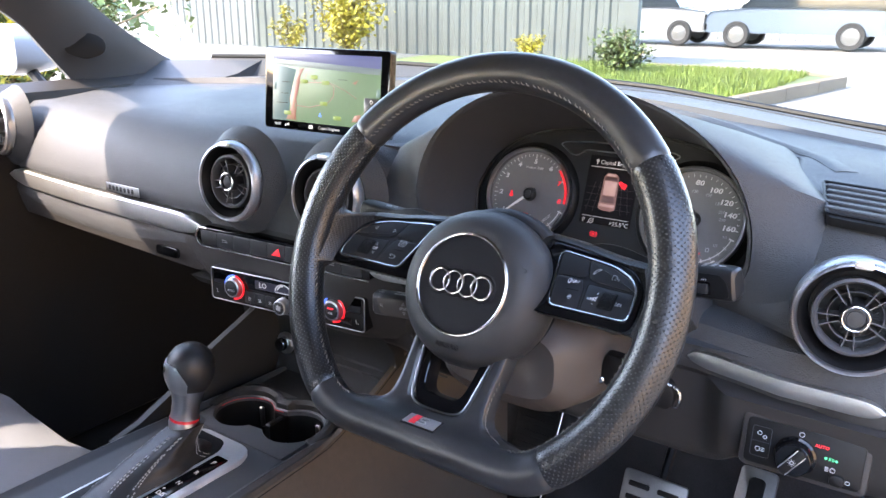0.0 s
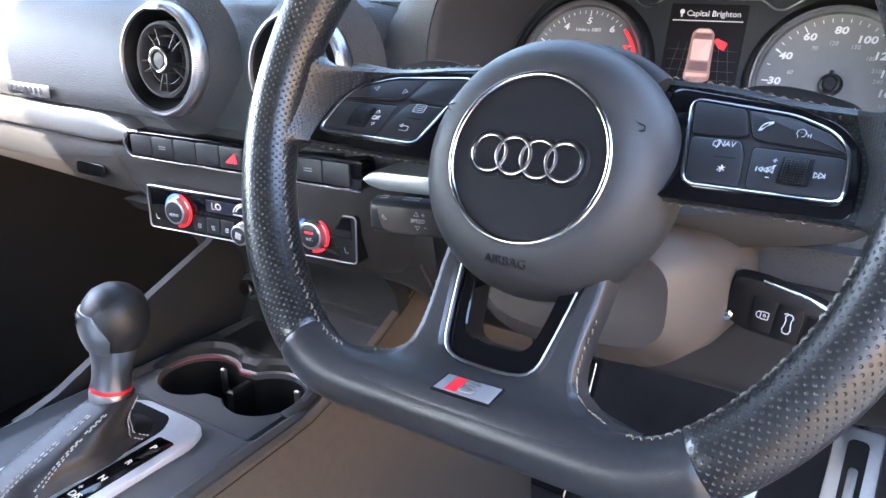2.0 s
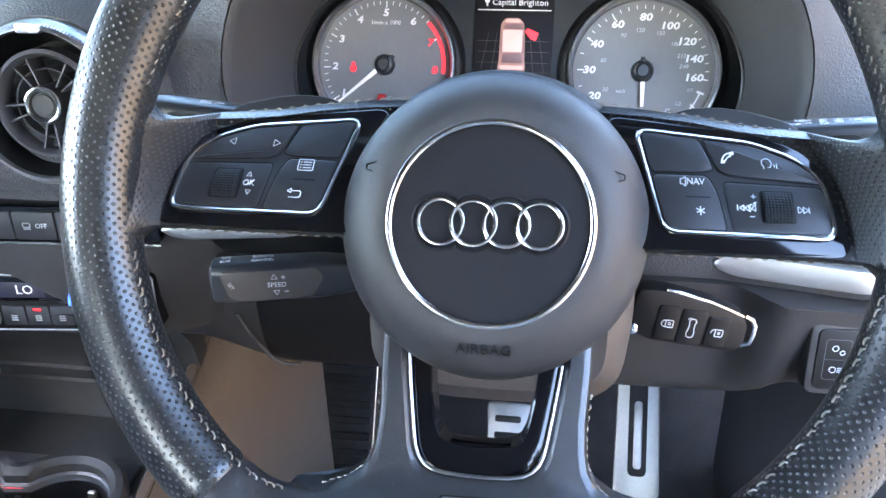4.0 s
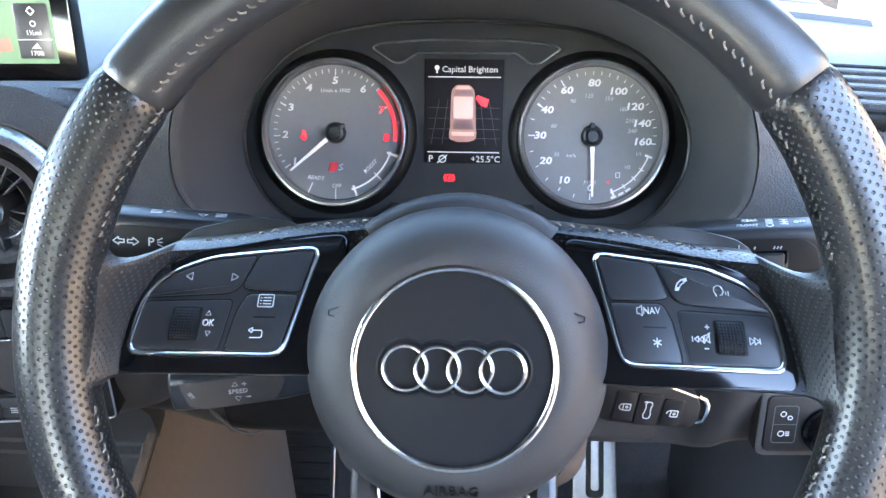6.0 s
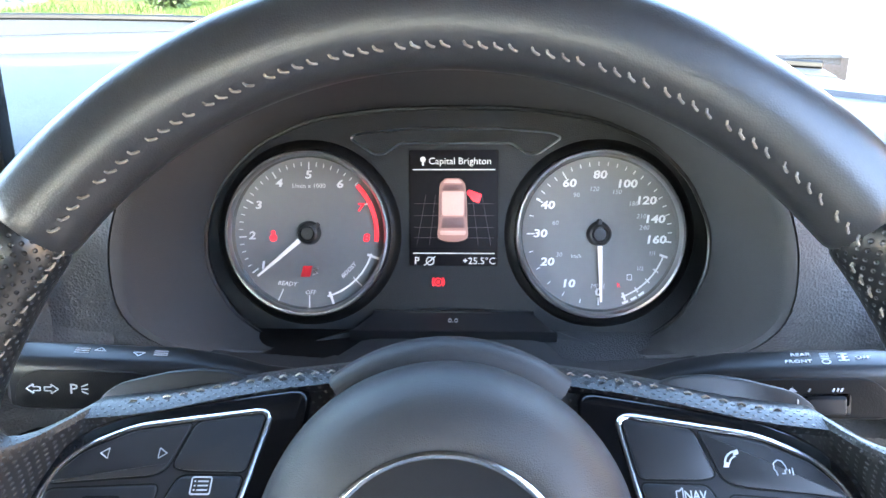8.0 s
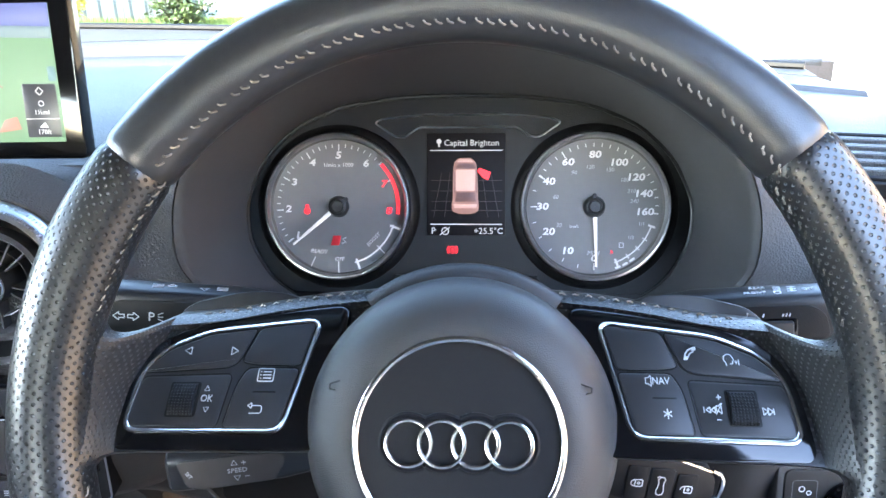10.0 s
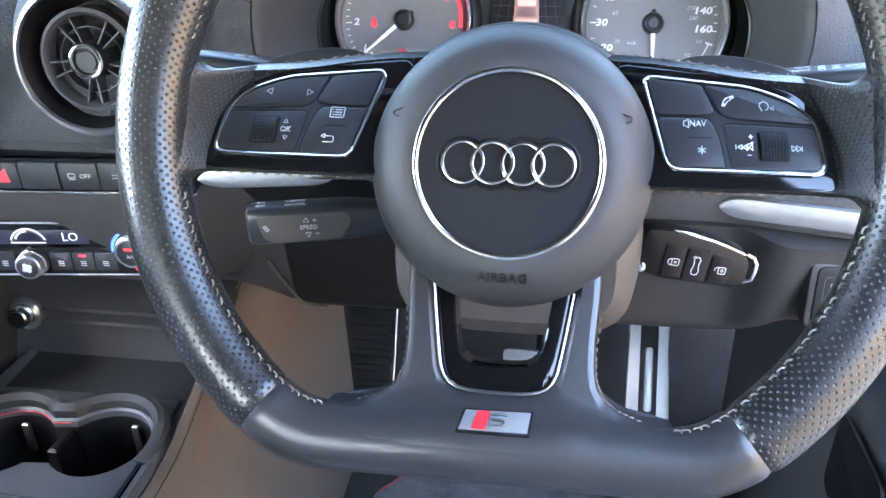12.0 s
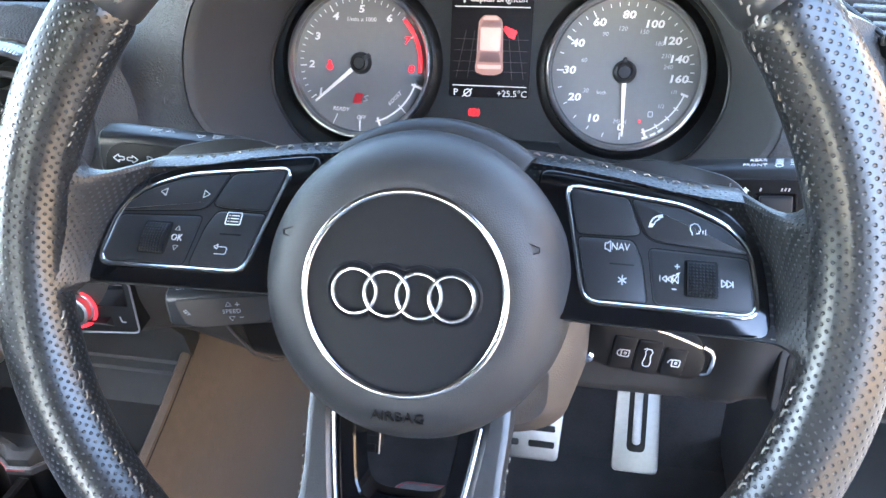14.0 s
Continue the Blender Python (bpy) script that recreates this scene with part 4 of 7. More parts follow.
def dial(name, label, cx, marks, minor, needle):
    dl = part(name, lathe([(0.0001, 0.0015), (0.0440, 0.0015), (0.0510, 0.0015), (0.0520, 0.006), (0.0520, 0.0)], 96), M_DIAL, cluster, label, at=pose(cx, 0, 0))
    part("chrome_rim", lathe([(0.0516, 0.002), (0.0522, 0.0085), (0.0536, 0.0104), (0.0552, 0.0102), (0.0562, 0.006), (0.0562, 0.0)], 96), M_DIALRIM, dl, "chrome dial rim")
    # added black ring stands for the shade round the recessed dial
    part("dial_shade_ring", lathe([(0.0562, 0.001), (0.0567, 0.0066), (0.0590, 0.0058), (0.0625, 0.0012), (0.0630, 0.0)], 96), M_BLACK, dl)
    ticks = []
    for a in minor:
        big = any(abs(a - m[0]) < 0.8 for m in marks)
        ticks.append(stroke([cw(a, 0.0428 if big else 0.0452, 0), cw(a, 0.0480, 0)], 0.0009 if big else 0.0006))
    part("dial_scale", flat_mesh(ticks, 0.0023), M_DIALPRINT, dl)
    for a, s, red in marks:
        wide = Matrix.Diagonal((1.25, 1, 1, 1))
        letters(s, 0.0074, M_RED if red else M_DIALPRINT, dl, pose(*cw(a, 0.0392 if len(s) < 3 else 0.0376, 0), 0.0018) @ wide, name="dial_number", shear=0.12, bold=0.00022)
    part("needle_cap", lathe([(0.0001, 0.0070), (0.0040, 0.0070), (0.0046, 0.0062), (0.0052, 0.0074), (0.0068, 0.0066), (0.0080, 0.0040), (0.0083, 0.0015)], 40), M_BUTTON, dl, "black needle cap")
    a = spin(needle)
    tip_, s = Vector((math.cos(a), math.sin(a))), Vector((-math.sin(a), math.cos(a)))
    part("needle_tail", slab([tuple(-tip_ * 0.0100 + s * 0.0012), tuple(-tip_ * 0.0100 - s * 0.0012), tuple(-tip_ * 0.004 - s * 0.0022), tuple(-tip_ * 0.004 + s * 0.0022)], 0.004, 0.0066, 0.0004), M_BUTTON, dl)
    o = [tuple(tip_ * 0.0078 + s * 0.0016), tuple(tip_ * 0.0455 + s * 0.0007), tuple(tip_ * 0.0455 - s * 0.0007), tuple(tip_ * 0.0078 - s * 0.0016)]
    part("needle", slab(o, 0.0045, 0.0056, 0.0003), M_LIT, dl, "white needle")
    return dl


tach_marks = [(55, "1", 0), (87, "2", 0), (118.5, "3", 0), (149, "4", 0), (180, "5", 0), (213, "6", 0), (244, "7", 1), (275, "8", 1)]
tach = dial("rev_counter", "grey rev counter with red band", -0.0985, tach_marks, [55 + 31.43 * k / 5 for k in range(31)], 50)
part("red_band", flat_mesh([stroke([cw(a, 0.0464, 0) for a in range(226, 280, 3)], 0.0028)], 0.0024), M_RED, tach, "red band")
letters("1/min x 1000", 0.0044, M_LIT, tach, pose(0, 0.0318, 0.0018))
letters("READY", 0.0042, M_LIT, tach, pose(-0.0155, -0.0348, 0.0018, 0, 0, -4), shear=0.2)
letters("OFF", 0.0042, M_LIT, tach, pose(0.0005, -0.0408, 0.0018), shear=0.2)
letters("BOOST", 0.0040, M_LIT, tach, pose(0.0270, -0.0255, 0.0018, 0, 0, 45), shear=0.2)
part("boost_arc", flat_mesh([stroke([cw(a, 0.0450, 0) for a in range(288, 345, 4)], 0.0012)] + [stroke([cw(a, 0.0425, 0), cw(a, 0.0520, 0)], 0.0016 if a in (290, 341) else 0.0008) for a in (290, 315, 341, 0, 25)], 0.0023), M_LIT, tach)
part("sport_mark", flat_mesh([[(-0.0062, -0.0300), (0.0004, -0.0300), (0.0022, -0.0225), (-0.0040, -0.0225)]], 0.0017), M_REDPAINT, tach, "red badge mark")
part("sport_mark", flat_mesh([stroke([(0.0060, -0.0240), (0.0030, -0.0250), (0.0056, -0.0275), (0.0022, -0.0285)], 0.0010)], 0.0017), M_SATIN, tach)
part("warning_lamp", flat_mesh([circle(0.0026, 14, -0.0245, -0.0034), circle(0.0016, 12, -0.0245, 0.0002)], 0.0019), M_RED, tach, "lit red belt lamp")

mph = [(0, "0", 0), (31, "10", 0), (61, "20", 0), (90, "30", 0), (119, "40", 0), (149, "60", 0), (180, "80", 0), (208, "100", 0), (234, "120", 0), (255, "140", 0), (276, "160", 0)]
speed = dial("speedometer", "grey speedometer in miles per hour", 0.0970, mph, [15 * k for k in range(9)] + [119 + 7.5 * k for k in range(22)], -2)
for a, s in ((62, "30"), (104, "60"), (149, "90"), (173, "120"), (202, "150"), (228, "180"), (247, "210"), (262, "240")):
    letters(s, 0.0044, M_WHITE, speed, pose(*cw(a, 0.0300, 0), 0.0018), name="dial_number", shear=0.15)
letters("MPH", 0.0046, M_WHITE, speed, pose(-0.0005, -0.0352, 0.0018), shear=0.15)
letters("km/h", 0.0034, M_SATIN, speed, pose(-0.0150, -0.0150, 0.0018))
letters("1/2", 0.0038, M_WHITE, speed, pose(0.0275, -0.0232, 0.0018))
letters("1/1", 0.0038, M_WHITE, speed, pose(0.0355, -0.0130, 0.0018))
letters("R", 0.0040, M_RED, speed, pose(0.0135, -0.0345, 0.0018))
part("fuel_arc", flat_mesh([stroke([cw(a, 0.0450, 0) for a in range(288, 342, 4)], 0.0010)] + [stroke([cw(a, 0.0425, 0), cw(a, 0.0480, 0)], 0.0016) for a in (289, 338)] + [stroke([cw(a, 0.0430, 0), cw(a, 0.0470, 0)], 0.0008) for a in (303, 314, 326)]
     + [stroke([cw(a, 0.0492, 0), cw(a + 5, 0.0492, 0)], 0.0016) for a in (322, 329, 336)], 0.0023), M_LIT, speed)
part("fuel_pump", flat_mesh(frame_line(rounded(0.0030, 0.0036, 0.0003, 1, 0.0205, -0.0290), 0.0005), 0.0018), M_SATIN, speed)

# centre display
disp = part("centre_display", slab(rounded(0.0600, 0.0780, 0.001, 2, -0.0002, 0.0170), 0.0, 0.0012, 0.0003), M_SCREEN, cluster, "dark colour display with a car picture")
letters("Capital Brighton", 0.0064, M_LIT, disp, pose(0.004, 0.0483, 0.0014))
part("display_sign", flat_mesh([circle(0.0019, 12, -0.0208, 0.0496), stroke([(-0.0208, 0.0495), (-0.0208, 0.0455)], 0.0012)], 0.0013), M_LIT, disp)
part("display_line", flat_mesh([stroke([(-0.0275, 0.0428), (0.0275, 0.0428)], 0.0007), stroke([(-0.0275, -0.0135), (0.0275, -0.0135)], 0.0007)], 0.0013), M_LIT, disp)
letters("P", 0.0070, M_LIT, disp, pose(-0.0250, -0.0188, 0.0014))
part("display_sign", flat_mesh(frame_line(circle(0.0026, 16, -0.0160, -0.0188), 0.0007) + [stroke([(-0.0200, -0.0218), (-0.0125, -0.0158)], 0.0007)], 0.0013), M_LIT, disp)
letters("+25.5°C", 0.0066, M_LIT, disp, pose(0.0170, -0.0188, 0.0014))
M_PINK = mat("pink_display_light", (0.72, 0.46, 0.42), 0.5, emit=0.0202, base=0.3, vary=0.12, vscale=60)
M_SHADE = mat("brown_display_light", (0.10, 0.05, 0.05), 0.5, emit=0.0076, vary=0.1)
body = [(-0.0096, 0.0330), (-0.0060, 0.0370), (0.0040, 0.0370), (0.0076, 0.0335), (0.0086, 0.0240), (0.0092, 0.0040), (0.0098, 0.0010), (0.0092, -0.0036), (0.0040, -0.0056), (-0.0050, -0.0056), (-0.0108, -0.0036), (-0.0112, 0.0010), (-0.0104, 0.0040), (-0.0100, 0.0240)]
M_PINKDIM = mat("dim_pink_display_light", (0.42, 0.22, 0.19), 0.5, emit=0.0168, base=0.3, vary=0.1, vscale=60)
part("car_picture", flat_mesh([soften(body, 0.002)], 0.0012, 0.0003), M_PINKDIM, disp, "pink car picture")
part("car_picture", flat_mesh([soften([(-0.0080, 0.0282), (-0.0078, 0.0120), (0.0066, 0.0120), (0.0070, 0.0282)], 0.0012), soften([(-0.0074, 0.0338), (-0.0050, 0.0362), (0.0034, 0.0362), (0.0058, 0.0338)], 0.0008), soften([(-0.0096, 0.0018), (0.0084, 0.0018), (0.0078, -0.0012), (-0.0090, -0.0012)], 0.0008)], 0.0015, 0.0002), M_PINK, disp, "pale roof and bonnet of the car picture")
part("car_picture", flat_mesh([soften([(-0.0082, 0.0288), (0.0072, 0.0288), (0.0056, 0.0328), (-0.0066, 0.0328)], 0.0008), soften([(-0.0086, 0.0038), (0.0076, 0.0038), (0.0064, 0.0108), (-0.0074, 0.0108)], 0.0008), [(-0.0094, 0.0105), (-0.0084, 0.0115), (-0.0084, 0.0275), (-0.0092, 0.0265)], [(0.0084, 0.0105), (0.0074, 0.0115), (0.0074, 0.0275), (0.0082, 0.0265)]], 0.0016, 0.0002), M_SHADE, disp, "dark windows of the car picture")
part("display_line", flat_mesh([stroke([(-0.0270, y), (0.0270, y)], 0.0003) for y in (-0.0030, 0.0040, 0.0120, 0.0200)] + [stroke([(x * 0.75, 0.0260), (x, -0.0080)], 0.0003) for x in (-0.025, -0.0165, 0.0165, 0.025)], 0.00125, 0.0001), mat("display_grid_light", (0.05, 0.032, 0.032), 0.6, emit=0.0034), disp)
part("open_door_sign", flat_mesh([soften([(0.0085, 0.0270), (0.0100, 0.0296), (0.0188, 0.0262), (0.0170, 0.0204), (0.0130, 0.0216)], 0.0008)], 0.0014), M_RED, disp, "red open-door sign")
part("brake_lamp", flat_mesh(frame_line(circle(0.0026, 20, -0.0105, -0.0332), 0.0006) + [stroke(arc(-0.0105, -0.0332, 0.0040, 135, 225, 8), 0.0007), stroke(arc(-0.0105, -0.0332, 0.0040, -45, 45, 8), 0.0007), circle(0.0012, 10, -0.0105, -0.0332)], 0.0003), M_RED, cluster, "lit red brake lamp")
crest = [(-0.0705, 0.0640), (-0.0640, 0.0670), (-0.030, 0.0700), (0.030, 0.0700), (0.0650, 0.0670), (0.0720, 0.0640), (0.0560, 0.0530), (0.0490, 0.0530), (0.0380, 0.0605), (-0.0360, 0.0605), (-0.0470, 0.0530), (-0.0540, 0.0530)]
part("crest_trim", tube([(x, y, 0.0012) for x, y in soften(crest, 0.003)], 0.0008, 6, True), M_SATIN, cluster, "satin metal outline")
# ledge under the display with the trip figure on its face
ledge = []
for t, w, y, z in ((0.0, 0.0500, -0.0525, -0.004), (0.0, 0.0500, -0.0525, 0.0046), (0.05, 0.0508, -0.0532, 0.0058), (0.95, 0.0632, -0.0618, 0.0222), (1.0, 0.0640, -0.0628, 0.0230), (1.0, 0.0640, -0.0700, 0.0200), (1.0, 0.0640, -0.0700, -0.004)):
    ledge.append([(-w - 0.004, y - 0.002 if 0 < t < 1 else y, z), (-w + 0.004, y, z), (w - 0.004, y, z), (w + 0.004, y - 0.002 if 0 < t < 1 else y, z)])
part("lower_ridge", loft(ledge), M_BUTTON, cluster, "dark ledge under the display")
letters("0.0", 0.0058, M_WHITE, cluster, pose(0.0, -0.0572, 0.0146, 0, 0, 0) @ pose(0, 0, 0, -62, 0, 0), thick=0.0003)

# hood round the cluster: an open tunnel that widens towards the driver
N_H = 96
inner = []
for x, y in resample(soften(PLATE, 0.012), N_H):
    inner.append(CLUSTER @ Vector((x, y, 0.001)))
def lip(k, grow, y_top, y_bot):
    """Ring k of the hood's mouth, grown outwards."""
    out = []
    for p in inner:
        a = math.atan2((p.z - 0.945) / 0.105, (p.x + 0.0065) / 0.17)
        hz = 0.135 if math.sin(a) > 0 else 0.082
        x = -0.0065 + (0.1800 + grow) * math.copysign(abs(math.cos(a)) ** (0.95 if math.sin(a) > 0 else 0.95 + 0.33 * math.sin(a)), math.cos(a))
        z = 0.945 + (hz + grow) * math.copysign(abs(math.sin(a)) ** 0.92, math.sin(a))
        s = max(0.0, min(1.0, (0.25 - math.sin(a)) / 1.25)) ** 2.4
        out.append((x, lerp(y_top, y_bot, s), z))
    return out
hood = thing("cluster_hood", "dark padded hood over the instrument cluster", "cluster hood")
mid = [tuple(Vector(a).lerp(Vector(b), 0.5) + Vector((0, 0, 0.002))) for a, b in zip(inner, lip(0, 0, 0.195, 0.272))]
part("tunnel", loft([[tuple(p) for p in inner], mid, lip(0, -0.002, 0.200, 0.275), lip(0, 0.0, 0.194, 0.271), lip(0, 0.003, 0.192, 0.269)], caps=False), M_HOOD, hood, "matt black inner tunnel")
CAR_X = -0.353                          # the car's middle


def face_y(x):
    """How far forward the dash face stands at x: set back round the column."""
    return 0.142 + 0.072 * math.exp(-((x + 0.005) / 0.225) ** 6) + 0.03 * abs((x - CAR_X) / 0.72) ** 3


def cheek_y(x, z):
    """The dash face at x and height z, under the top's rounded edge."""
    steps = ((0.892, 0.0), (0.925, 0.006), (0.950, 0.016), (0.973, 0.034), (0.990, 0.060), (1.002, 0.100))
    for (z0, y0), (z1, y1) in zip(steps, steps[1:]):
        if z <= z1:
            return face_y(x) + lerp(y0, y1, max(0.0, (z - z0) / (z1 - z0)))
    return face_y(x) + 0.100


def skirt(t):
    """Ring of the cowl, t from the lip (0) to where it runs out on the dash (1)."""
    ring = []
    for x, y, z in lip(0, 0.004, 0.192, 0.269):
        d = x + 0.0065
        up = max(0.0, min(1.0, (z - 0.925) / 0.125))
        up = up * up * (3 - 2 * up)
        wide = math.copysign(0.245, d)
        low = (-0.0065 + wide, cheek_y(-0.0065 + wide, z) + 0.004, z)
        d1 = max(-0.245, min(0.245, d * 1.45))
        k = max(0.0, min(1.0, (abs(d1) - 0.14) / 0.105))
        high = (-0.0065 + d1, lerp(0.50, 0.222, k * k * (3 - 2 * k)), 0.9935)
        e = [lerp(p, q, up) for p, q in zip(low, high)]
        e[2] -= 0.012 * math.sin(math.pi * up)
        ring.append((lerp(x, e[0], t), lerp(y, e[1], t ** 1.25), lerp(z, e[2], t) + 0.007 * math.sin(math.pi * t) * up))
    return ring
out = [skirt(k / 10) for k in range(11)]
part("plate_lip", tube([tuple(q + Vector((0, -0.004, 0.0))) for q in inner], 0.0015, 8, True), M_STALK, hood, "satin lip round the cluster plate")
part("cowl", loft(out, caps=False), M_DASH, hood, "grained grey outer cowl")

# flexible shelf between the column and the dials
rings = []
for x in [lerp(-0.152, 0.139, k / 32) for k in range(33)]:
    s = abs((x + 0.006) / 0.184) ** 2.2
    b = max(0.0, min(1.0, 1 - (abs(x + 0.0065) - 0.050) / 0.032))
    b = b * b * (3 - 2 * b)
    rings.append([(x, 0.080 + 0.12 * s, 0.894 + 0.012 * s), (x, 0.150 + 0.06 * s, 0.8975 + 0.012 * s), (x, 0.210 + 0.03 * s, 0.887 + 0.010 * s), (x, 0.262, 0.8720 + 0.010 * b), (x, 0.290, 0.862 + 0.014 * b), (x, 0.29, 0.84), (x, 0.13 + 0.11 * s, 0.86 + 0.006 * s)])
part("shelf", loft(rings), M_HOOD, hood, "dark grey shelf below the dials")


# ---------------------------------------------------------------- dashboard
dash = thing("dashboard", "dark grey soft-touch dashboard with aluminium inlays", "dashboard")


def far_y(x):
    return 0.80 - 0.20 * ((x - CAR_X) / 0.72) ** 2


def right_drop(x):
    """How much the dash top falls away towards the screen on the driver's side."""
    k = max(0.0, min(1.0, (x + 0.17) / 0.42))
    return 0.016 * k * k * (3 - 2 * k)


def dash_profile(x):
    f, q = face_y(x), far_y(x)
    e, g = 0.012 * ((x - CAR_X) / 0.72) ** 2, right_drop(x)
    pts = [(q + 0.02, 0.97), (q, 1.018 - e - g), (q - 0.10, 1.021 - e - g), (q - 0.118, 1.023 - e - g), (q - 0.125, 1.012 - e - g * 0.6), (q - 0.14, 1.011 - e - g * 0.5), (lerp(q, f, 0.55), 1.012 - e - g * 0.2), (f + 0.16, 1.008 - e), (f + 0.10, 1.002 - e),
           (f + 0.06, 0.990), (f + 0.034, 0.973), (f + 0.016, 0.950), (f + 0.006, 0.925), (f + 0.001, 0.905), (f, 0.892), (f + 0.004, 0.8855), (f + 0.016, 0.884), (f + 0.016, 0.852), (f + 0.006, 0.850), (f + 0.004, 0.842),
           (f + 0.010, 0.800), (f + 0.022, 0.770), (f + 0.040, 0.755), (f + 0.10, 0.750), (f + 0.16, 0.78), (f + 0.2, 0.9)]
    k = max(0.0, min(1.0, (0.186 - abs(x + 0.0065)) / 0.012))
    out = []
    for y, z in pts:
        if z < 0.842 and y > f and x < -0.50:            # the passenger side is shallower below the inlay
            z = 0.842 - (0.842 - z) * lerp(1.0, 0.6, min(1.0, (-0.50 - x) / 0.05))
        if k > 0 and y < 0.45 and z > 0.852:
            y, z = lerp(y, 0.40 + 0.05 * (z - 0.85), k), min(z, lerp(z, 1.0, k))
        out.append((x, y, z))
    return out


xs = [-1.075 + 1.435 * k / 240 for k in range(241)]
shell = part("dash_shell", loft([dash_profile(x) for x in xs]), M_DASH, dash, "grained dark grey shell")
shell.data.materials.append(M_DASH_LOW)                # harder, darker plastic below the inlay strip; passenger end kept paler as if sunlit
for poly in shell.data.polygons:
    if poly.center.z < 0.853 and poly.center.x > -0.56:
        poly.material_index = 1


def strip_rings(x0, x1, z0, z1, y_of, n=40, deep=0.022):
    rings = []
    for k in range(n + 1):
        x = lerp(x0, x1, k / n)
        e = math.sqrt(max(0.02, 1 - (1 - min(1.0, min(k, n - k) / 5)) ** 2))
        zc, h, y = (z0 + z1) / 2, (z1 - z0) / 2 * e, y_of(x)
        rings.append([(x, y + deep, zc - h), (x, y + 0.003, zc - h), (x, y, zc - h * 0.8), (x, y - 0.0015, zc), (x, y, zc + h * 0.8), (x, y + 0.003, zc + h), (x, y + deep, zc + h)])
    return rings


def strip(name, x0, x1, z0, z1, material, y_out=0.004):
    return part(name, loft(strip_rings(x0, x1, z0, z1, lambda x: face_y(x) - y_out)), material, dash)


def dash_top_z(x, y):
    pts = dash_profile(x)
    for (_, y0, z0), (_, y1, z1) in zip(pts[1:], pts[2:]):
        if y1 <= y <= y0:
            return lerp(z1, z0, (y - y1) / max(1e-6, y0 - y1))
    return 1.0


chan = [(-0.12, 0.672), (-0.06, 0.640), (0.0, 0.600), (0.05, 0.555), (0.10, 0.505), (0.15, 0.450), (0.19, 0.395), (0.218, 0.345)]
rings = []
for k, (x, y) in enumerate(chan):
    a, b = Vector(chan[max(0, k - 1)]), Vector(chan[min(len(chan) - 1, k + 1)])
    d = (b - a).normalized()
    n, z = Vector((d.y, -d.x)), dash_top_z(x, y)
    h = 0.0050 * min(1.0, (k + 0.3) / 2, (len(chan) - 0.7 - k) / 2)
    rings.append([(x + n.x * o, y + n.y * o, z + dz) for o, dz in ((0.008, -0.004), (0.006, h * 0.25), (0.001, h * 0.95), (-0.002, h), (-0.008, h * 0.8), (-0.016, 0.0), (-0.016, -0.004))])
part("demister_lip", loft(rings), M_DASH, dash, "moulded lip of the demister channel")
tagged(strip("inlay_strip", -1.07, -0.510, 0.8535, 0.8830, M_INLAY), label="brushed aluminium inlay strip")
def base_z(x):
    """Height of the windscreen's foot."""
    return 1.016 + 0.029 * max(0.0, min(1.0, (-x - 0.05) / 0.85)) - right_drop(x) - 0.006 * max(0.0, min(1.0, (x + 0.15) / 0.4))
part("screen_ledge", loft([[(x, far_y(x) - 0.004, 0.985), (x, far_y(x) - 0.003, 1.0195 - 0.012 * ((x - CAR_X) / 0.72) ** 2 - right_drop(x)), (x, far_y(x) + 0.030, base_z(x)), (x, far_y(x) + 0.05, base_z(x) - 0.01), (x, far_y(x) + 0.05, 0.98)] for x in xs[::6]]), M_DASH, dash, "grey ledge at the foot of the windscreen")
corner = []
for k in range(13):
    x = lerp(-1.15, -0.97, k / 12)
    y = far_y(x) - 0.045 * max(0.0, (-x - 0.95) / 0.2)
    corner.append([(x, y - 0.17, 0.96), (x, y - 0.17, 0.990), (x, y - 0.10, 1.008), (x, y - 0.04, 1.017), (x, y + 0.03, base_z(x) - 0.004), (x, y + 0.045, base_z(x) - 0.008), (x, y + 0.045, 0.96)])
part("dash_corner", loft(corner), M_DASH, dash, "grey dash corner at the pillar foot")
part("screen_seal", tube([(x, far_y(x) + 0.034, base_z(x) + 0.002) for x in xs[::6]], 0.0055, 8), M_BLACK, dash, "black windscreen seal")
part("inlay_strip", loft(strip_rings(-0.226, -0.132, 0.8515, 0.8685, lambda x: lerp(0.151, 0.168, (x + 0.226) / 0.094), 24, 0.05)), M_INLAY, dash, "brushed aluminium inlay strip")


M_VENT = mat("vent_plastic", (0.045, 0.045, 0.048), 0.4, vary=0.06, spec=0.4)


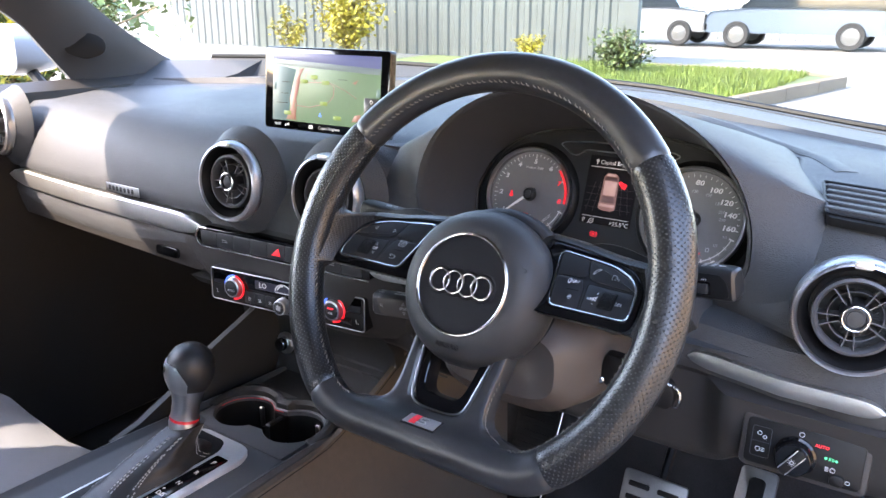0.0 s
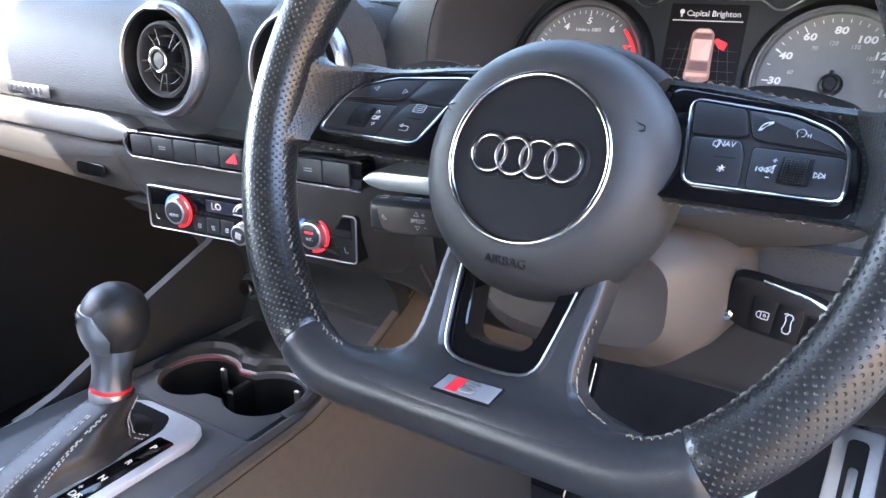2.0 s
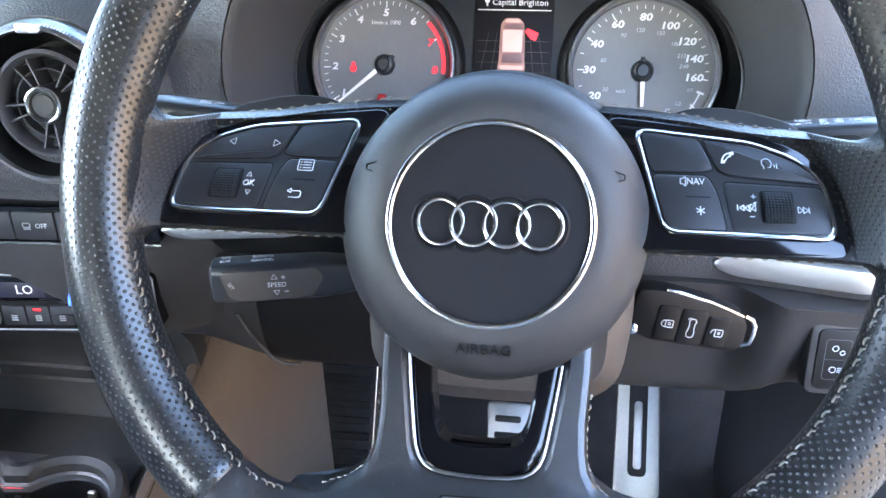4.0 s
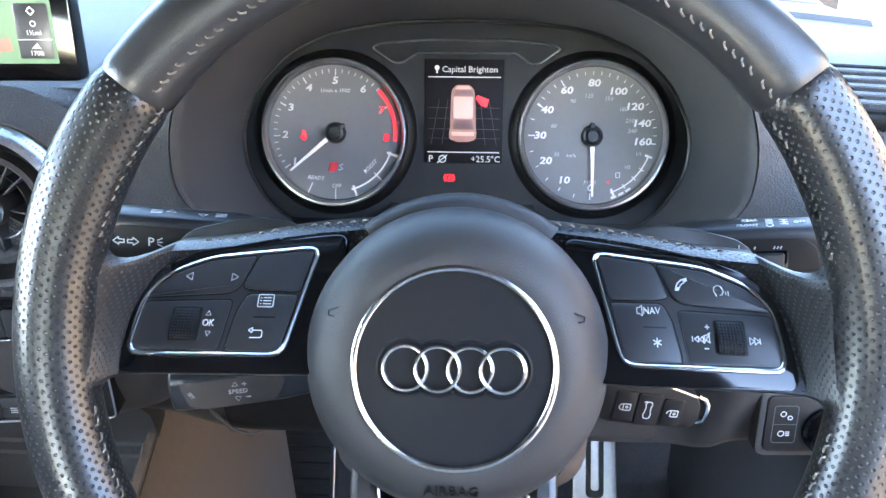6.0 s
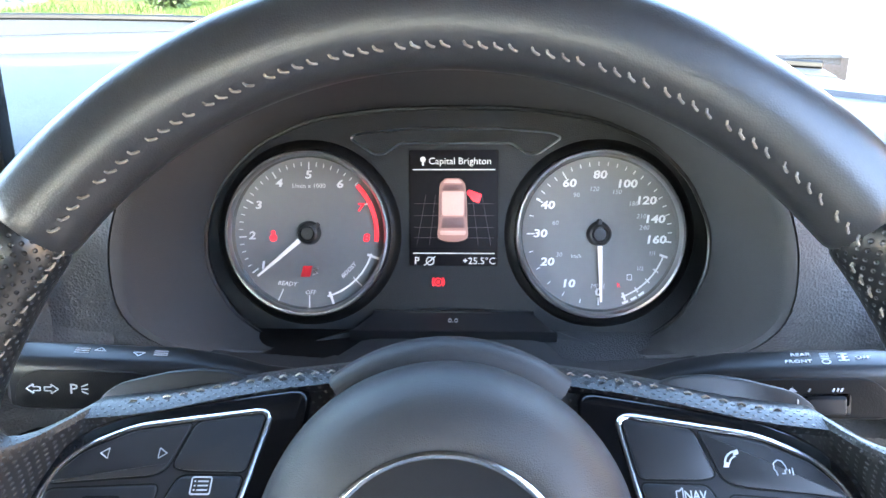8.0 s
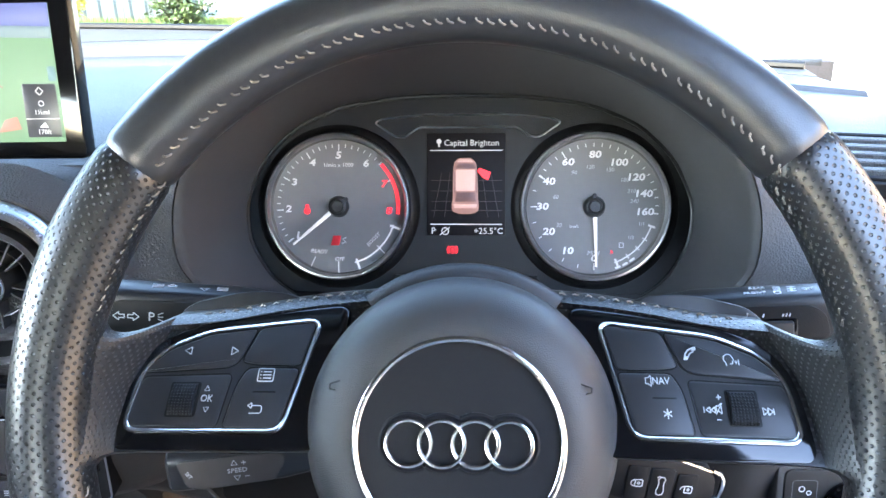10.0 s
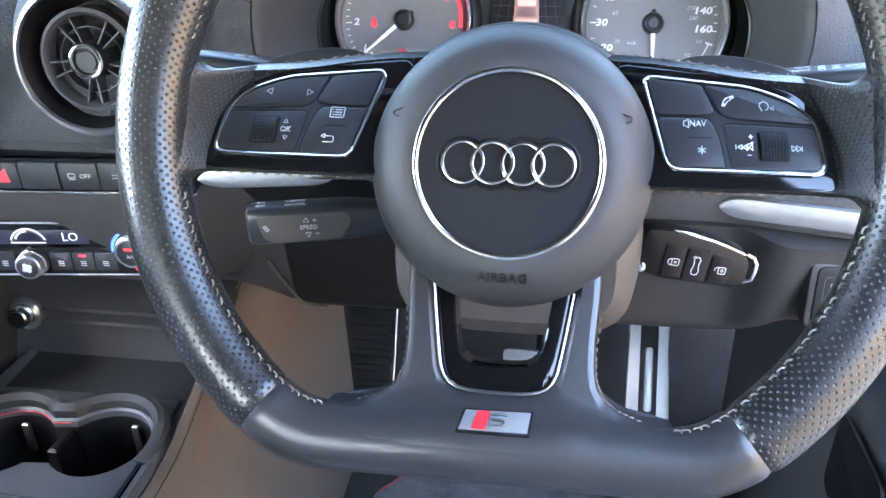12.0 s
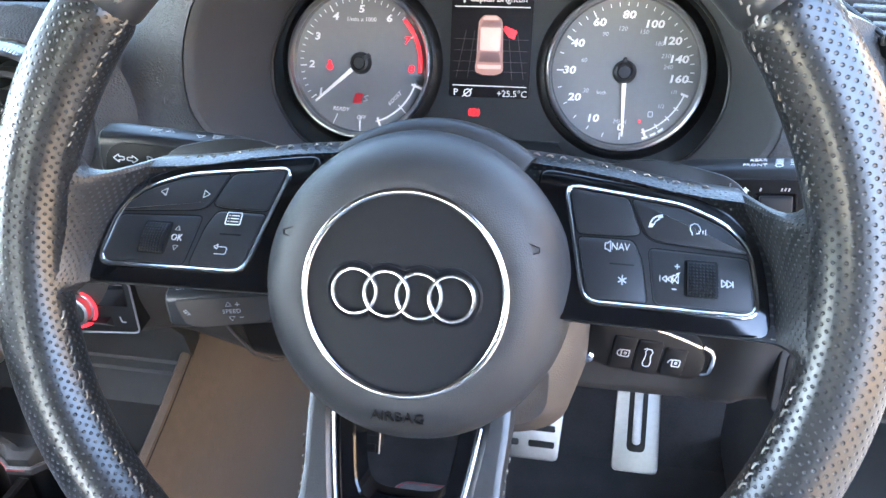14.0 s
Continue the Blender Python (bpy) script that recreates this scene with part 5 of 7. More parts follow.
def vent(x, y, z, yaw, tilt, size=1.0, collar=True):
    """A round air vent with a knurled metal ring, turbine blades and a metal-capped hub."""
    v = thing("air_vent", "round turbine air vent with satin metal ring", "air vent", pose(x, y, z, 90 - tilt, 0, yaw) @ Matrix.Scale(size, 4), group="air vents")
    part("outer_ring", lathe([(0.0435, -0.012), (0.0438, 0.004), (0.0446, 0.0058), (0.0465, 0.0050), (0.0492, 0.0008), (0.0502, -0.006), (0.0498, -0.02)], 72), M_RING, v, "satin metal ring")
    bm = bmesh.new()
    for k in range(150):
        a = 2 * math.pi * k / 150
        c, s_ = math.cos(a), math.sin(a)
        tube([(0.0470 * c, 0.0470 * s_, 0.0047), (0.0500 * c, 0.0500 * s_, -0.0030)], 0.00045, 4, bm=bm)
    part("knurling", bm, M_RING, v, "fine knurling", kind="stuff")
    part("barrel", lathe([(0.0436, 0.003), (0.0415, -0.001), (0.0380, -0.012), (0.0360, -0.030), (0.0001, -0.032)], 64), M_BLACK, v, "black barrel")
    part("inner_ring", lathe([(0.0282, -0.012), (0.0286, -0.003), (0.0305, -0.0005), (0.0330, -0.002), (0.0336, -0.012)], 64), M_VENT, v, "dark grey inner ring")
    part("mid_ring", lathe([(0.0203, -0.018), (0.0206, -0.0060), (0.0214, -0.0056), (0.0217, -0.018)], 56), M_VENT, v, "thin dark ring")
    for k in range(10):
        a = 2 * math.pi * (k + 0.5) / 10
        bm = box(-0.0006, 0.0006, 0.0105, 0.0284, -0.020, -0.0040, 0.0002)
        bmesh.ops.rotate(bm, verts=bm.verts, matrix=Matrix.Rotation(0.22 * (-1) ** k, 3, "Z") if k % 2 else Matrix.Rotation(0.06, 3, "Z"))
        bmesh.ops.rotate(bm, verts=bm.verts, matrix=Matrix.Rotation(a, 3, "Z"))
        part("blade", bm, M_VENT, v)
    hb = part("hub", lathe([(0.0122, -0.026), (0.0118, 0.000), (0.0110, 0.003), (0.0085, 0.0032), (0.0078, 0.001), (0.0066, 0.001), (0.0062, 0.0022), (0.0001, 0.0024)], 40), M_BUTTON, v, "dark grey hub")
    part("hub_ring", tube([(px, py, 0.0030) for px, py in circle(0.0102, 40)], 0.0011, 8, True), M_CHROME, hb, "chrome hub ring")
    part("ring_tab", slab(rounded(0.014, 0.006, 0.0015, 3, 0, 0.0452), 0.002, 0.0072, 0.0006), M_SATIN, v)
    if collar:
        part("collar", lathe([(0.0490, -0.03), (0.0500, -0.008), (0.0520, -0.008), (0.0580, -0.015), (0.0680, -0.030)], 72), M_DASH, v, "grained grey collar")
    return v


vent(-0.424, 0.119, 0.9475, 4, 6)
vent(-0.281, 0.139, 0.945, 4, 6)
vent(0.270, 0.142, 0.927, 8, 6, 0.94, False)
vent(-1.045, 0.150, 0.958, -6, 6)

# small metal plate on the passenger side, its letters too small to read
pl = solo("name_plate", slab(rounded(0.080, 0.0135, 0.001, 2), 0, 0.0015, 0.0004), M_SATIN, "small satin metal plate on the dash", "plate", pose(-0.684, 0.139, 0.898, 90, 0, 0))
part("plate_mark", flat_mesh([rounded(0.006, 0.0075, 0.0025, 2, -0.030 + 0.0092 * k, 0) for k in range(7)], 0.0014, 0.0004), M_DASH, pl)

# demister vent in the dash top, driver side
dv = thing("demister_vent", "black slatted demister vent in the dash top", "air vent", pose(0.275, 0.236, 0.9965, 8, 0, -13))
DV = [(-0.074, 0.037), (0.075, 0.037), (0.075, -0.037), (-0.038, -0.037)]
part("vent_well", slab(soften(DV, 0.006), -0.012, -0.0045, 0.0005), M_BLACK, dv)
part("vent_frame", tube([(x, y, -0.001) for x, y in soften(DV, 0.006)], 0.0016, 6, True), M_BLACK, dv)
for k in range(5):
    y = 0.0265 - 0.0132 * k
    x0 = lerp(-0.070, -0.040, (0.037 - y) / 0.074)
    part("slat", box(x0, 0.073, y - 0.0030, y + 0.0030, -0.006, 0.0012, 0.0008), M_DASH, dv)

# pop-up screen
SC = pose(-0.343, 0.209, 1.0545, 84, 0, 2)
screen = thing("navigation_screen", "thin black pop-up navigation screen showing a map", "screen", SC)
part("screen_case", slab(rounded(0.199, 0.102, 0.004, 3), -0.011, 0.0, 0.0015), M_GLOSS, screen, "gloss black case")
M_SEA = mat("map_sea_light", (0.24, 0.46, 0.50), 0.4, emit=0.0190, base=0.10, vary=0.03)
M_LAND = mat("map_land_light", (0.30, 0.56, 0.32), 0.4, emit=0.0190, base=0.10, vary=0.05)
M_TOWN = mat("map_town_light", (0.80, 0.36, 0.26), 0.4, emit=0.0190, base=0.10, vary=0.05)
M_ROAD = mat("map_road_light", (0.62, 0.08, 0.10), 0.4, emit=0.0190, base=0.10, vary=0.05)
M_SKYB = mat("map_sky_light", (0.20, 0.26, 0.70), 0.4, emit=0.0190, base=0.10, vary=0.03)
M_HAZE = mat("map_haze_light", (0.34, 0.50, 0.56), 0.4, emit=0.0190, base=0.10, vary=0.03)
M_SIGN = mat("map_sign_light", (0.40, 0.66, 0.05), 0.4, emit=0.0190, base=0.10, vary=0.03)
M_DARKB = mat("screen_bar", (0.03, 0.03, 0.035), 0.3, vary=0.05)
mp = part("map", slab(rounded(0.172, 0.084, 0.0005, 1, 0.001, 0.002), -0.001, 0.0004, 0.0001), M_LAND, screen, "lit map picture")
part("map_sea", flat_mesh([[(-0.085, -0.040), (-0.060, -0.040), (-0.055, -0.015), (-0.052, 0.005), (-0.046, 0.024), (-0.085, 0.030)]], 0.0004), M_SEA, mp)
part("map_sky", flat_mesh([[(-0.085, 0.036), (0.087, 0.030), (0.087, 0.044), (-0.085, 0.044)]], 0.0005), M_SKYB, mp)
part("map_haze", flat_mesh([[(-0.085, 0.029), (0.087, 0.023), (0.087, 0.030), (-0.085, 0.036)]], 0.00045), M_HAZE, mp)
for o in ([(-0.061, -0.038), (-0.044, -0.038), (-0.047, -0.020), (-0.041, 0.000), (-0.038, 0.018), (-0.032, 0.026), (-0.042, 0.024), (-0.050, 0.006), (-0.056, -0.012), (-0.053, -0.022)], [(0.045, -0.034), (0.060, -0.032), (0.058, -0.024), (0.050, -0.026)], [(0.044, 0.012), (0.054, 0.016), (0.050, 0.010)]):
    part("map_town", flat_mesh([o], 0.0005), M_TOWN, mp)
part("map_road", flat_mesh([stroke([(-0.047, -0.038), (-0.044, -0.020), (-0.046, -0.008), (-0.040, 0.008)], 0.0011), stroke([(-0.044, -0.020), (-0.022, -0.021), (-0.010, -0.018), (0.006, -0.015), (0.016, -0.006), (0.017, 0.005), (0.010, 0.010), (-0.010, 0.010), (-0.040, 0.008)], 0.0009), stroke([(0.012, 0.010), (0.036, 0.002), (0.052, -0.006)], 0.0006), stroke([(-0.032, 0.011), (-0.028, 0.020)], 0.0006), stroke([(-0.012, 0.010), (-0.020, 0.015)], 0.0006)], 0.0006), M_ROAD, mp)
for x, y in ((-0.059, -0.030), (-0.032, 0.010), (-0.016, 0.016), (0.003, 0.010), (0.001, -0.015), (0.023, -0.031)):
    part("map_sign", flat_mesh([rounded(0.012, 0.005, 0.001, 2, x, y)], 0.0007), M_SIGN, mp)
part("map_arrow", flat_mesh([[(-0.0070, -0.032), (-0.0045, -0.026), (-0.0020, -0.032), (-0.0045, -0.0305)]], 0.0008), M_BLUE, mp)
part("map_label", flat_mesh(bars(-0.062, 0.008, 0.014, 0.0008, 1, 0) + bars(-0.064, -0.006, 0.012, 0.0008, 1, 0) + bars(-0.068, -0.018, 0.018, 0.0008, 1, 0) + bars(0.030, 0.015, 0.014, 0.0008, 1, 0), 0.0007), M_BLACK, mp)
for s in (-1, 1):
    part("side_tab", flat_mesh([rounded(0.005, 0.009, 0.001, 2, s * 0.083 + 0.001, 0.002)], 0.0007), M_SEA, mp)
bar = part("side_bar", flat_mesh([rounded(0.0215, 0.033, 0.001, 2, 0.0745, -0.0205)], 0.0006), M_DARKB, screen)
part("bar_sign", flat_mesh(frame_line(circle(0.0024, 4, 0.0745, -0.0085), 0.0007) + frame_line(circle(0.0016, 12, 0.0748, -0.0160), 0.0006) + [stroke([(0.0640, -0.0255), (0.0850, -0.0255)], 0.0005), [(0.0715, -0.0310), (0.0775, -0.0310), (0.0755, -0.0275), (0.0738, -0.0290)]], 0.0008), M_LIT, bar)
letters("1½mi", 0.0042, M_LIT, bar, pose(0.0745, -0.0215, 0.0010))
letters("170ft", 0.0042, M_LIT, bar, pose(0.0745, -0.0338, 0.0010))
letters("10:01", 0.0052, M_LIT, screen, pose(-0.0760, -0.0450, 0.0003))
letters("Capital Brighton", 0.0052, M_LIT, screen, pose(0.010, -0.0450, 0.0003))
part("screen_sign", flat_mesh([rounded(0.007, 0.004, 0.0005, 1, -0.020, -0.0450), [(-0.064, -0.047), (-0.0615, -0.047), (-0.0615, -0.043)], circle(0.0016, 8, -0.0580, -0.0445)], 0.0001), M_LIT, screen)
part("screen_slot", slab(rounded(0.225, 0.030, 0.010, 4), -0.006, 0.001, 0.0008), M_DASH, screen, at=SC.inverted() @ pose(-0.335, 0.238, 0.9955, 4, 0, 0))

# centre switch row with the hazard switch
row = thing("switch_row", "gloss and matt black switch row with hazard switch", "switch panel", pose(-0.3705, 0.1415, 0.8612, 90, 0, 4.5))
part("row_panel", slab(soften([(-0.134, 0.0128), (0.142, 0.0128), (0.142, -0.0132), (-0.134, -0.0132), (-0.143, 0.0)], 0.005), -0.02, 0.0, 0.001), M_GLOSS, row, "gloss black panel")
part("row_trim", tube([(x, y, 0.0006) for x, y in ((0.142, -0.0130), (-0.132, -0.0130), (-0.1385, -0.009), (-0.1425, 0.0), (-0.1390, 0.008), (-0.134, 0.0122), (-0.120, 0.0128))], 0.0013, 8), M_CHROME, row, "chrome trim")
for k in range(-4, 5):
    x = 0.0292 * k
    b = part("switch", slab(rounded(0.0284, 0.0200, 0.0014, 2, x, -0.0004), -0.002, 0.0022, 0.0008), M_BUTTON, row)
    if k == 0:
        part("hazard_sign", flat_mesh([[(x - 0.0072, -0.0050), (x + 0.0072, -0.0050), (x + 0.0050, 0.0052)]], 0.0023), M_RED, b, "lit red hazard triangle")
    if k == 2:
        letters("OFF", 0.0048, M_WHITE, b, pose(x + 0.005, 0, 0.0024))
        part("switch_sign", flat_mesh(frame_line(rounded(0.0050, 0.0030, 0.0008, 2, x - 0.0050, 0.0005), 0.0006) + bars(x - 0.0050, -0.0022, 0.0050, 0.0007, 1, 0), 0.0023), M_WHITE, b)
    if k in (-3, 3):
        part("switch_sign", flat_mesh(bars(x, 0, 0.009, 0.0008, 2, 0.0022), 0.0023), M_SATIN, b)

# climate controls
CL = pose(-0.3680, 0.1465, 0.7985, 88, 0, 6.5) @ Matrix.Scale(0.93, 4)
clim = thing("climate_panel", "black climate control panel with metal knobs", "climate control", CL)
part("panel", slab(rounded(0.268, 0.0485, 0.004, 3), -0.03, 0.0, 0.001), M_BLACK, clim, "black panel")
part("panel_trim", tube([(x, y, 0.0004) for x, y in rounded(0.266, 0.0465, 0.004, 3)], 0.0008, 8, True), M_RING, clim, "satin trim")
part("glass_strip", slab(rounded(0.256, 0.0200, 0.001, 2, 0, 0.0115), 0.0, 0.0012, 0.0003), M_GLOSS, clim, "gloss black display strip")
M_VIOLET = mat("violet_display", (0.010, 0.010, 0.022), 0.3, emit=0.004, vary=0.05)
part("display_window", flat_mesh([rounded(0.100, 0.0125, 0.001, 2, 0.0, 0.0110)], 0.0012), M_VIOLET, clim)
letters("LO", 0.0105, M_LIT, clim, pose(-0.0360, 0.0110, 0.0016))
letters("LO", 0.0105, M_LIT, clim, pose(0.0350, 0.0110, 0.0016))
part("fan_arc", flat_mesh([stroke(arc(0.0, 0.0035, 0.0150, 160, 20, 14), 0.0014), stroke(arc(0.0, 0.0055, 0.0110, 158, 90, 10), 0.0018), stroke([(-0.0145, 0.0062), (0.0145, 0.0062)], 0.0010)], 0.0014), M_LIT, clim)


def knob(x, y, r, h, ring):
    k = part("knob", lathe([(r * 1.0, 0.0), (r * 1.0, h * 0.35), (r * 0.92, h * 0.4), (r * 0.90, h * 0.93), (r * 0.82, h), (r * 0.66, h), (r * 0.6, h * 0.96), (0.0001, h * 0.96)], 48), M_RING, clim, "satin metal knob", at=pose(x, y, 0))
    part("knob_face", lathe([(r * 0.74, h * 0.9), (r * 0.74, h * 1.02), (r * 0.70, h * 1.05), (0.0001, h * 1.05)], 40), M_BUTTON, k, "dark grey knob face")
    if ring:
        for a0, a1, m, nm in ((-95, 80, M_RED, "red lit arc"), (85, 185, M_BLUE, "blue lit arc")):
            part("lit_arc", flat_mesh([stroke(arc(0, 0, r * 1.14, a0, a1, 24), r * 0.16)], 0.0034, 0.0012), m, k, nm)
    return k


for x in (-0.0865, 0.0865):
    kb = knob(x, 0.0010, 0.0150, 0.0105, True)
    letters("AUTO" if x < 0 else "A/C", 0.0046, M_WHITE, kb, pose(0, -0.003, 0.0112))
    if x > 0:
        part("button_lamp", flat_mesh([rounded(0.0100, 0.0022, 0.0005, 2, 0, 0.0035)], 0.0111), M_RED, kb, "red lamp")
kb = knob(0.0, -0.0115, 0.0118, 0.0120, False)
part("fan_sign", flat_mesh([circle(0.0022, 8, 0.0024 * math.cos(a), 0.0024 * math.sin(a)) for a in (0.5, 2.1, 3.7, 5.3)], 0.0127), M_WHITE, kb)
for k, x in enumerate((-0.0610, -0.0425, -0.0240, 0.0230, 0.0415, 0.0600)):
    b = part("climate_button", slab(rounded(0.0175, 0.0165, 0.001, 2, x, -0.0108), 0.0, 0.0016, 0.0005), M_BUTTON, clim)
    part("button_sign", flat_mesh(bars(x, -0.0125, 0.0048, 0.0009, 3, 0.0018), 0.0016), M_WHITE, b)
    if k == 4:
        part("button_lamp", flat_mesh([rounded(0.0065, 0.0020, 0.0005, 2, x, -0.0055)], 0.0016), M_RED, b)
for x in (-0.1215, 0.1215):
    part("seat_sign", flat_mesh([stroke([(x - 0.002, -0.008), (x - 0.001, -0.013), (x + 0.0025, -0.013)], 0.001)], 0.0006), M_WHITE, clim)

# panel under the wheel with the light switch
knee = thing("driver_knee_panel", "dark grey lower dash panel below the wheel", "dash panel")
def knee_y(x):
    return 0.174 + 0.018 * max(0, min(1, (0.22 - x) / 0.08))
def band(x0, x1, n):
    rings = []
    for x in [x0 + (x1 - x0) * k / n for k in range(n + 1)]:
        y = knee_y(x)
        rings.append([(x, y + 0.012, 0.880), (x, y, 0.874), (x, y - 0.004, 0.862), (x, y - 0.005, 0.838), (x, y + 0.001, 0.8265), (x, y + 0.004, 0.8262), (x, y + 0.15, 0.83), (x, y + 0.15, 0.875)])
    return loft(rings)
part("upper_band", band(0.0, 0.355, 40), M_DASH, knee, "grained grey band under the dials")
# left half of the band is blackened to stand for the wheel's shade
part("upper_band", band(-0.255, -0.001, 20), M_BLACK, knee, "band beside the column, blackened for the shade there")
def knee_low(x):
    t = max(0.0, min(1.0, (0.182 - x) / 0.034))
    return 0.158 + 0.030 * t * t * (3 - 2 * t)
def smooth(t):
    t = max(0.0, min(1.0, t))
    return t * t * (3 - 2 * t)
def knee_foot(x):
    """How far down the panel reaches: less beside the console and under the light switch."""
    return 0.76 + 0.16 * smooth((x + 0.25) / 0.08) - 0.28 * smooth((x - 0.145) / 0.05)
def knee_lower(x0, x1, n):
    rings = []
    for x in [x0 + (x1 - x0) * k / n for k in range(n + 1)]:
        y, g = knee_low(x), knee_foot(x)
        rings.append([(x, y + dy, 0.8255 - dz * g) for dy, dz in ((0.006, 0.0), (0.0015, 0.001), (0.006, 0.0255), (0.012, 0.0605), (0.020, 0.0975), (0.026, 0.110), (0.034, 0.1175), (0.13, 0.1355), (0.15, 0.0655), (0.15, 0.0))])
    return loft(rings)
part("lower_panel", knee_lower(0.0, 0.355, 40), M_DASH_LOW, knee, "grained grey panel")
# black carries the shade under the column; the side pieces stay grey
part("column_lobe", knee_lower(-0.186, -0.001, 24), M_BLACK, knee, "panel round the column, its shade put into black")
part("lower_panel", knee_lower(-0.262, -0.187, 12), M_DASH_LOW, knee, "grained grey panel")
part("panel_seam", tube([(-0.204, 0.1985, 0.7715), (-0.195, 0.201, 0.7527), (-0.183, 0.207, 0.729), (-0.172, 0.214, 0.719), (-0.165, 0.220, 0.716)], 0.0016, 8), M_DASH, knee, "moulded seam")
part("inlay_strip", loft(strip_rings(0.1345, 0.301, 0.8330, 0.8510, lambda x: knee_y(x) - 0.0075)), M_INLAY, knee, "brushed aluminium inlay strip")
LS = pose(0.2470, 0.1615, 0.7905, 82, 0, 2) @ Matrix.Scale(0.92, 4)
ls = thing("light_switch_panel", "black light switch panel with rotary knob", "light switch", LS)
part("panel_frame", slab(rounded(0.112, 0.056, 0.008, 4), -0.012, 0.0005, 0.003), M_DASH_LOW, ls)
part("panel", slab(rounded(0.102, 0.0455, 0.005, 4), 0.0, 0.0020, 0.0008), M_BLACK, ls, "matt black panel")
kb = part("rotary_knob", lathe([(0.0185, 0.0), (0.0185, 0.004), (0.0165, 0.0055), (0.0158, 0.015), (0.0145, 0.0165), (0.0001, 0.0165)], 48), M_GLOSS, ls, "gloss black rotary knob", at=pose(-0.006, -0.004, 0.001))
gr = part("knob_grip", slab(rounded(0.0090, 0.029, 0.003, 3), 0.015, 0.0215, 0.0012), M_BLACK, kb, at=pose(0, 0, 0, 0, 0, -35))
part("grip_line", flat_mesh(bars(0.0043, 0, 0.0008, 0.026, 1, 0) + bars(-0.0043, 0, 0.0008, 0.026, 1, 0), 0.0213), M_SATIN, gr)
part("lamp_sign", flat_mesh(frame_line(circle(0.0016, 14), 0.0006) + [stroke([(0.0024 * math.cos(a), 0.0024 * math.sin(a)), (0.0034 * math.cos(a), 0.0034 * math.sin(a))], 0.0005) for a in [k * math.pi / 4 for k in range(8)]], 0.0216), M_WHITE, gr)
part("rocker_line", flat_mesh(frame_line(rounded(0.0170, 0.030, 0.002, 2, -0.037, 0.0), 0.0005) + [stroke([(-0.045, 0.0), (-0.029, 0.0)], 0.0004)], 0.0019), M_DASH, ls)
part("switch_sign", flat_mesh(frame_line(circle(0.0022, 14, -0.003, 0.0175), 0.0006) + frame_line(circle(0.0020, 10, -0.039, 0.0085), 0.0006) + frame_line(circle(0.0016, 10, -0.034, 0.0055), 0.0006)
     + frame_line(circle(0.0022, 10, -0.039, -0.0075), 0.0006) + bars(-0.0345, -0.0075, 0.003, 0.0006, 3, 0.0014) + frame_line(rounded(0.004, 0.004, 0.0015, 3, 0.0265, -0.0085), 0.0006) + bars(0.0215, -0.0085, 0.0032, 0.0006, 4, 0.0012)
     + frame_line(rounded(0.0036, 0.0030, 0.001, 3, 0.040, -0.0165), 0.0005), 0.0021), M_WHITE, ls)
M_GREEN = mat("green_lamp", (0.05, 0.6, 0.25), 0.5, emit=0.0302, vary=0.02)
part("green_sign", flat_mesh([circle(0.0013, 8, 0.0195, 0.0015), circle(0.0013, 8, 0.0285, 0.0010)] + bars(0.0228, 0.0015, 0.002, 0.0005, 3, 0.0011) + bars(0.0255, 0.0012, 0.002, 0.0005, 3, 0.0011), 0.0021), M_GREEN, ls, "lit green lamp sign")
letters("AUTO", 0.0044, M_RED, ls, pose(0.0150, 0.0110, 0.0022))
part("thumb_wheel", slab(rounded(0.013, 0.011, 0.004, 3, 0.0310, -0.0165), 0.0, 0.0055, 0.0015), M_BLACK, ls)


# ---------------------------------------------------------------- centre console
console = thing("centre_console", "dark grey centre console with cup holders", "centre console")


def edge(y):
    """Half width of the console top."""
    return 0.092 + 0.012 * max(0, min(1, (0.16 - y) / 0.3))


CON_X = -0.374
rings = []
for y in [-0.62 + 0.05 * k for k in range(13)] + [0.03] + [0.0549, 0.0551, 0.10, 0.13, 0.15, 0.1679, 0.1681, 0.20, 0.23, 0.26]:
    h = edge(y)
    zt = 0.640 - 0.008 * max(0, y) / 0.26
    zc = zt - (0.075 if 0.055 < y < 0.168 else 0.0)
    pts = [(-h - 0.045, 0.30), (-h - 0.030, 0.56), (-h - 0.012, zt - 0.018), (-h - 0.008, zt + 0.004), (-h - 0.002, zt + 0.007), (-h + 0.006, zt + 0.002), (-h + 0.010, zc), (h - 0.010, zc), (h - 0.006, zt + 0.002), (h + 0.002, zt + 0.007), (h + 0.008, zt + 0.004), (h + 0.012, zt - 0.018), (h + 0.030, 0.56), (h + 0.055, 0.30)]
    rings.append([(CON_X + x, y, z) for x, z in pts])
shell = part("console_shell", loft(rings), M_CONSOLE, console, "grained dark grey shell")


CUPS, CUP_R, NECK = ((-0.413, 0.106), (-0.331, 0.115)), 0.0385, 0.024
CUP_MID = Vector(((CUPS[0][0] + CUPS[1][0]) / 2, (CUPS[0][1] + CUPS[1][1]) / 2))


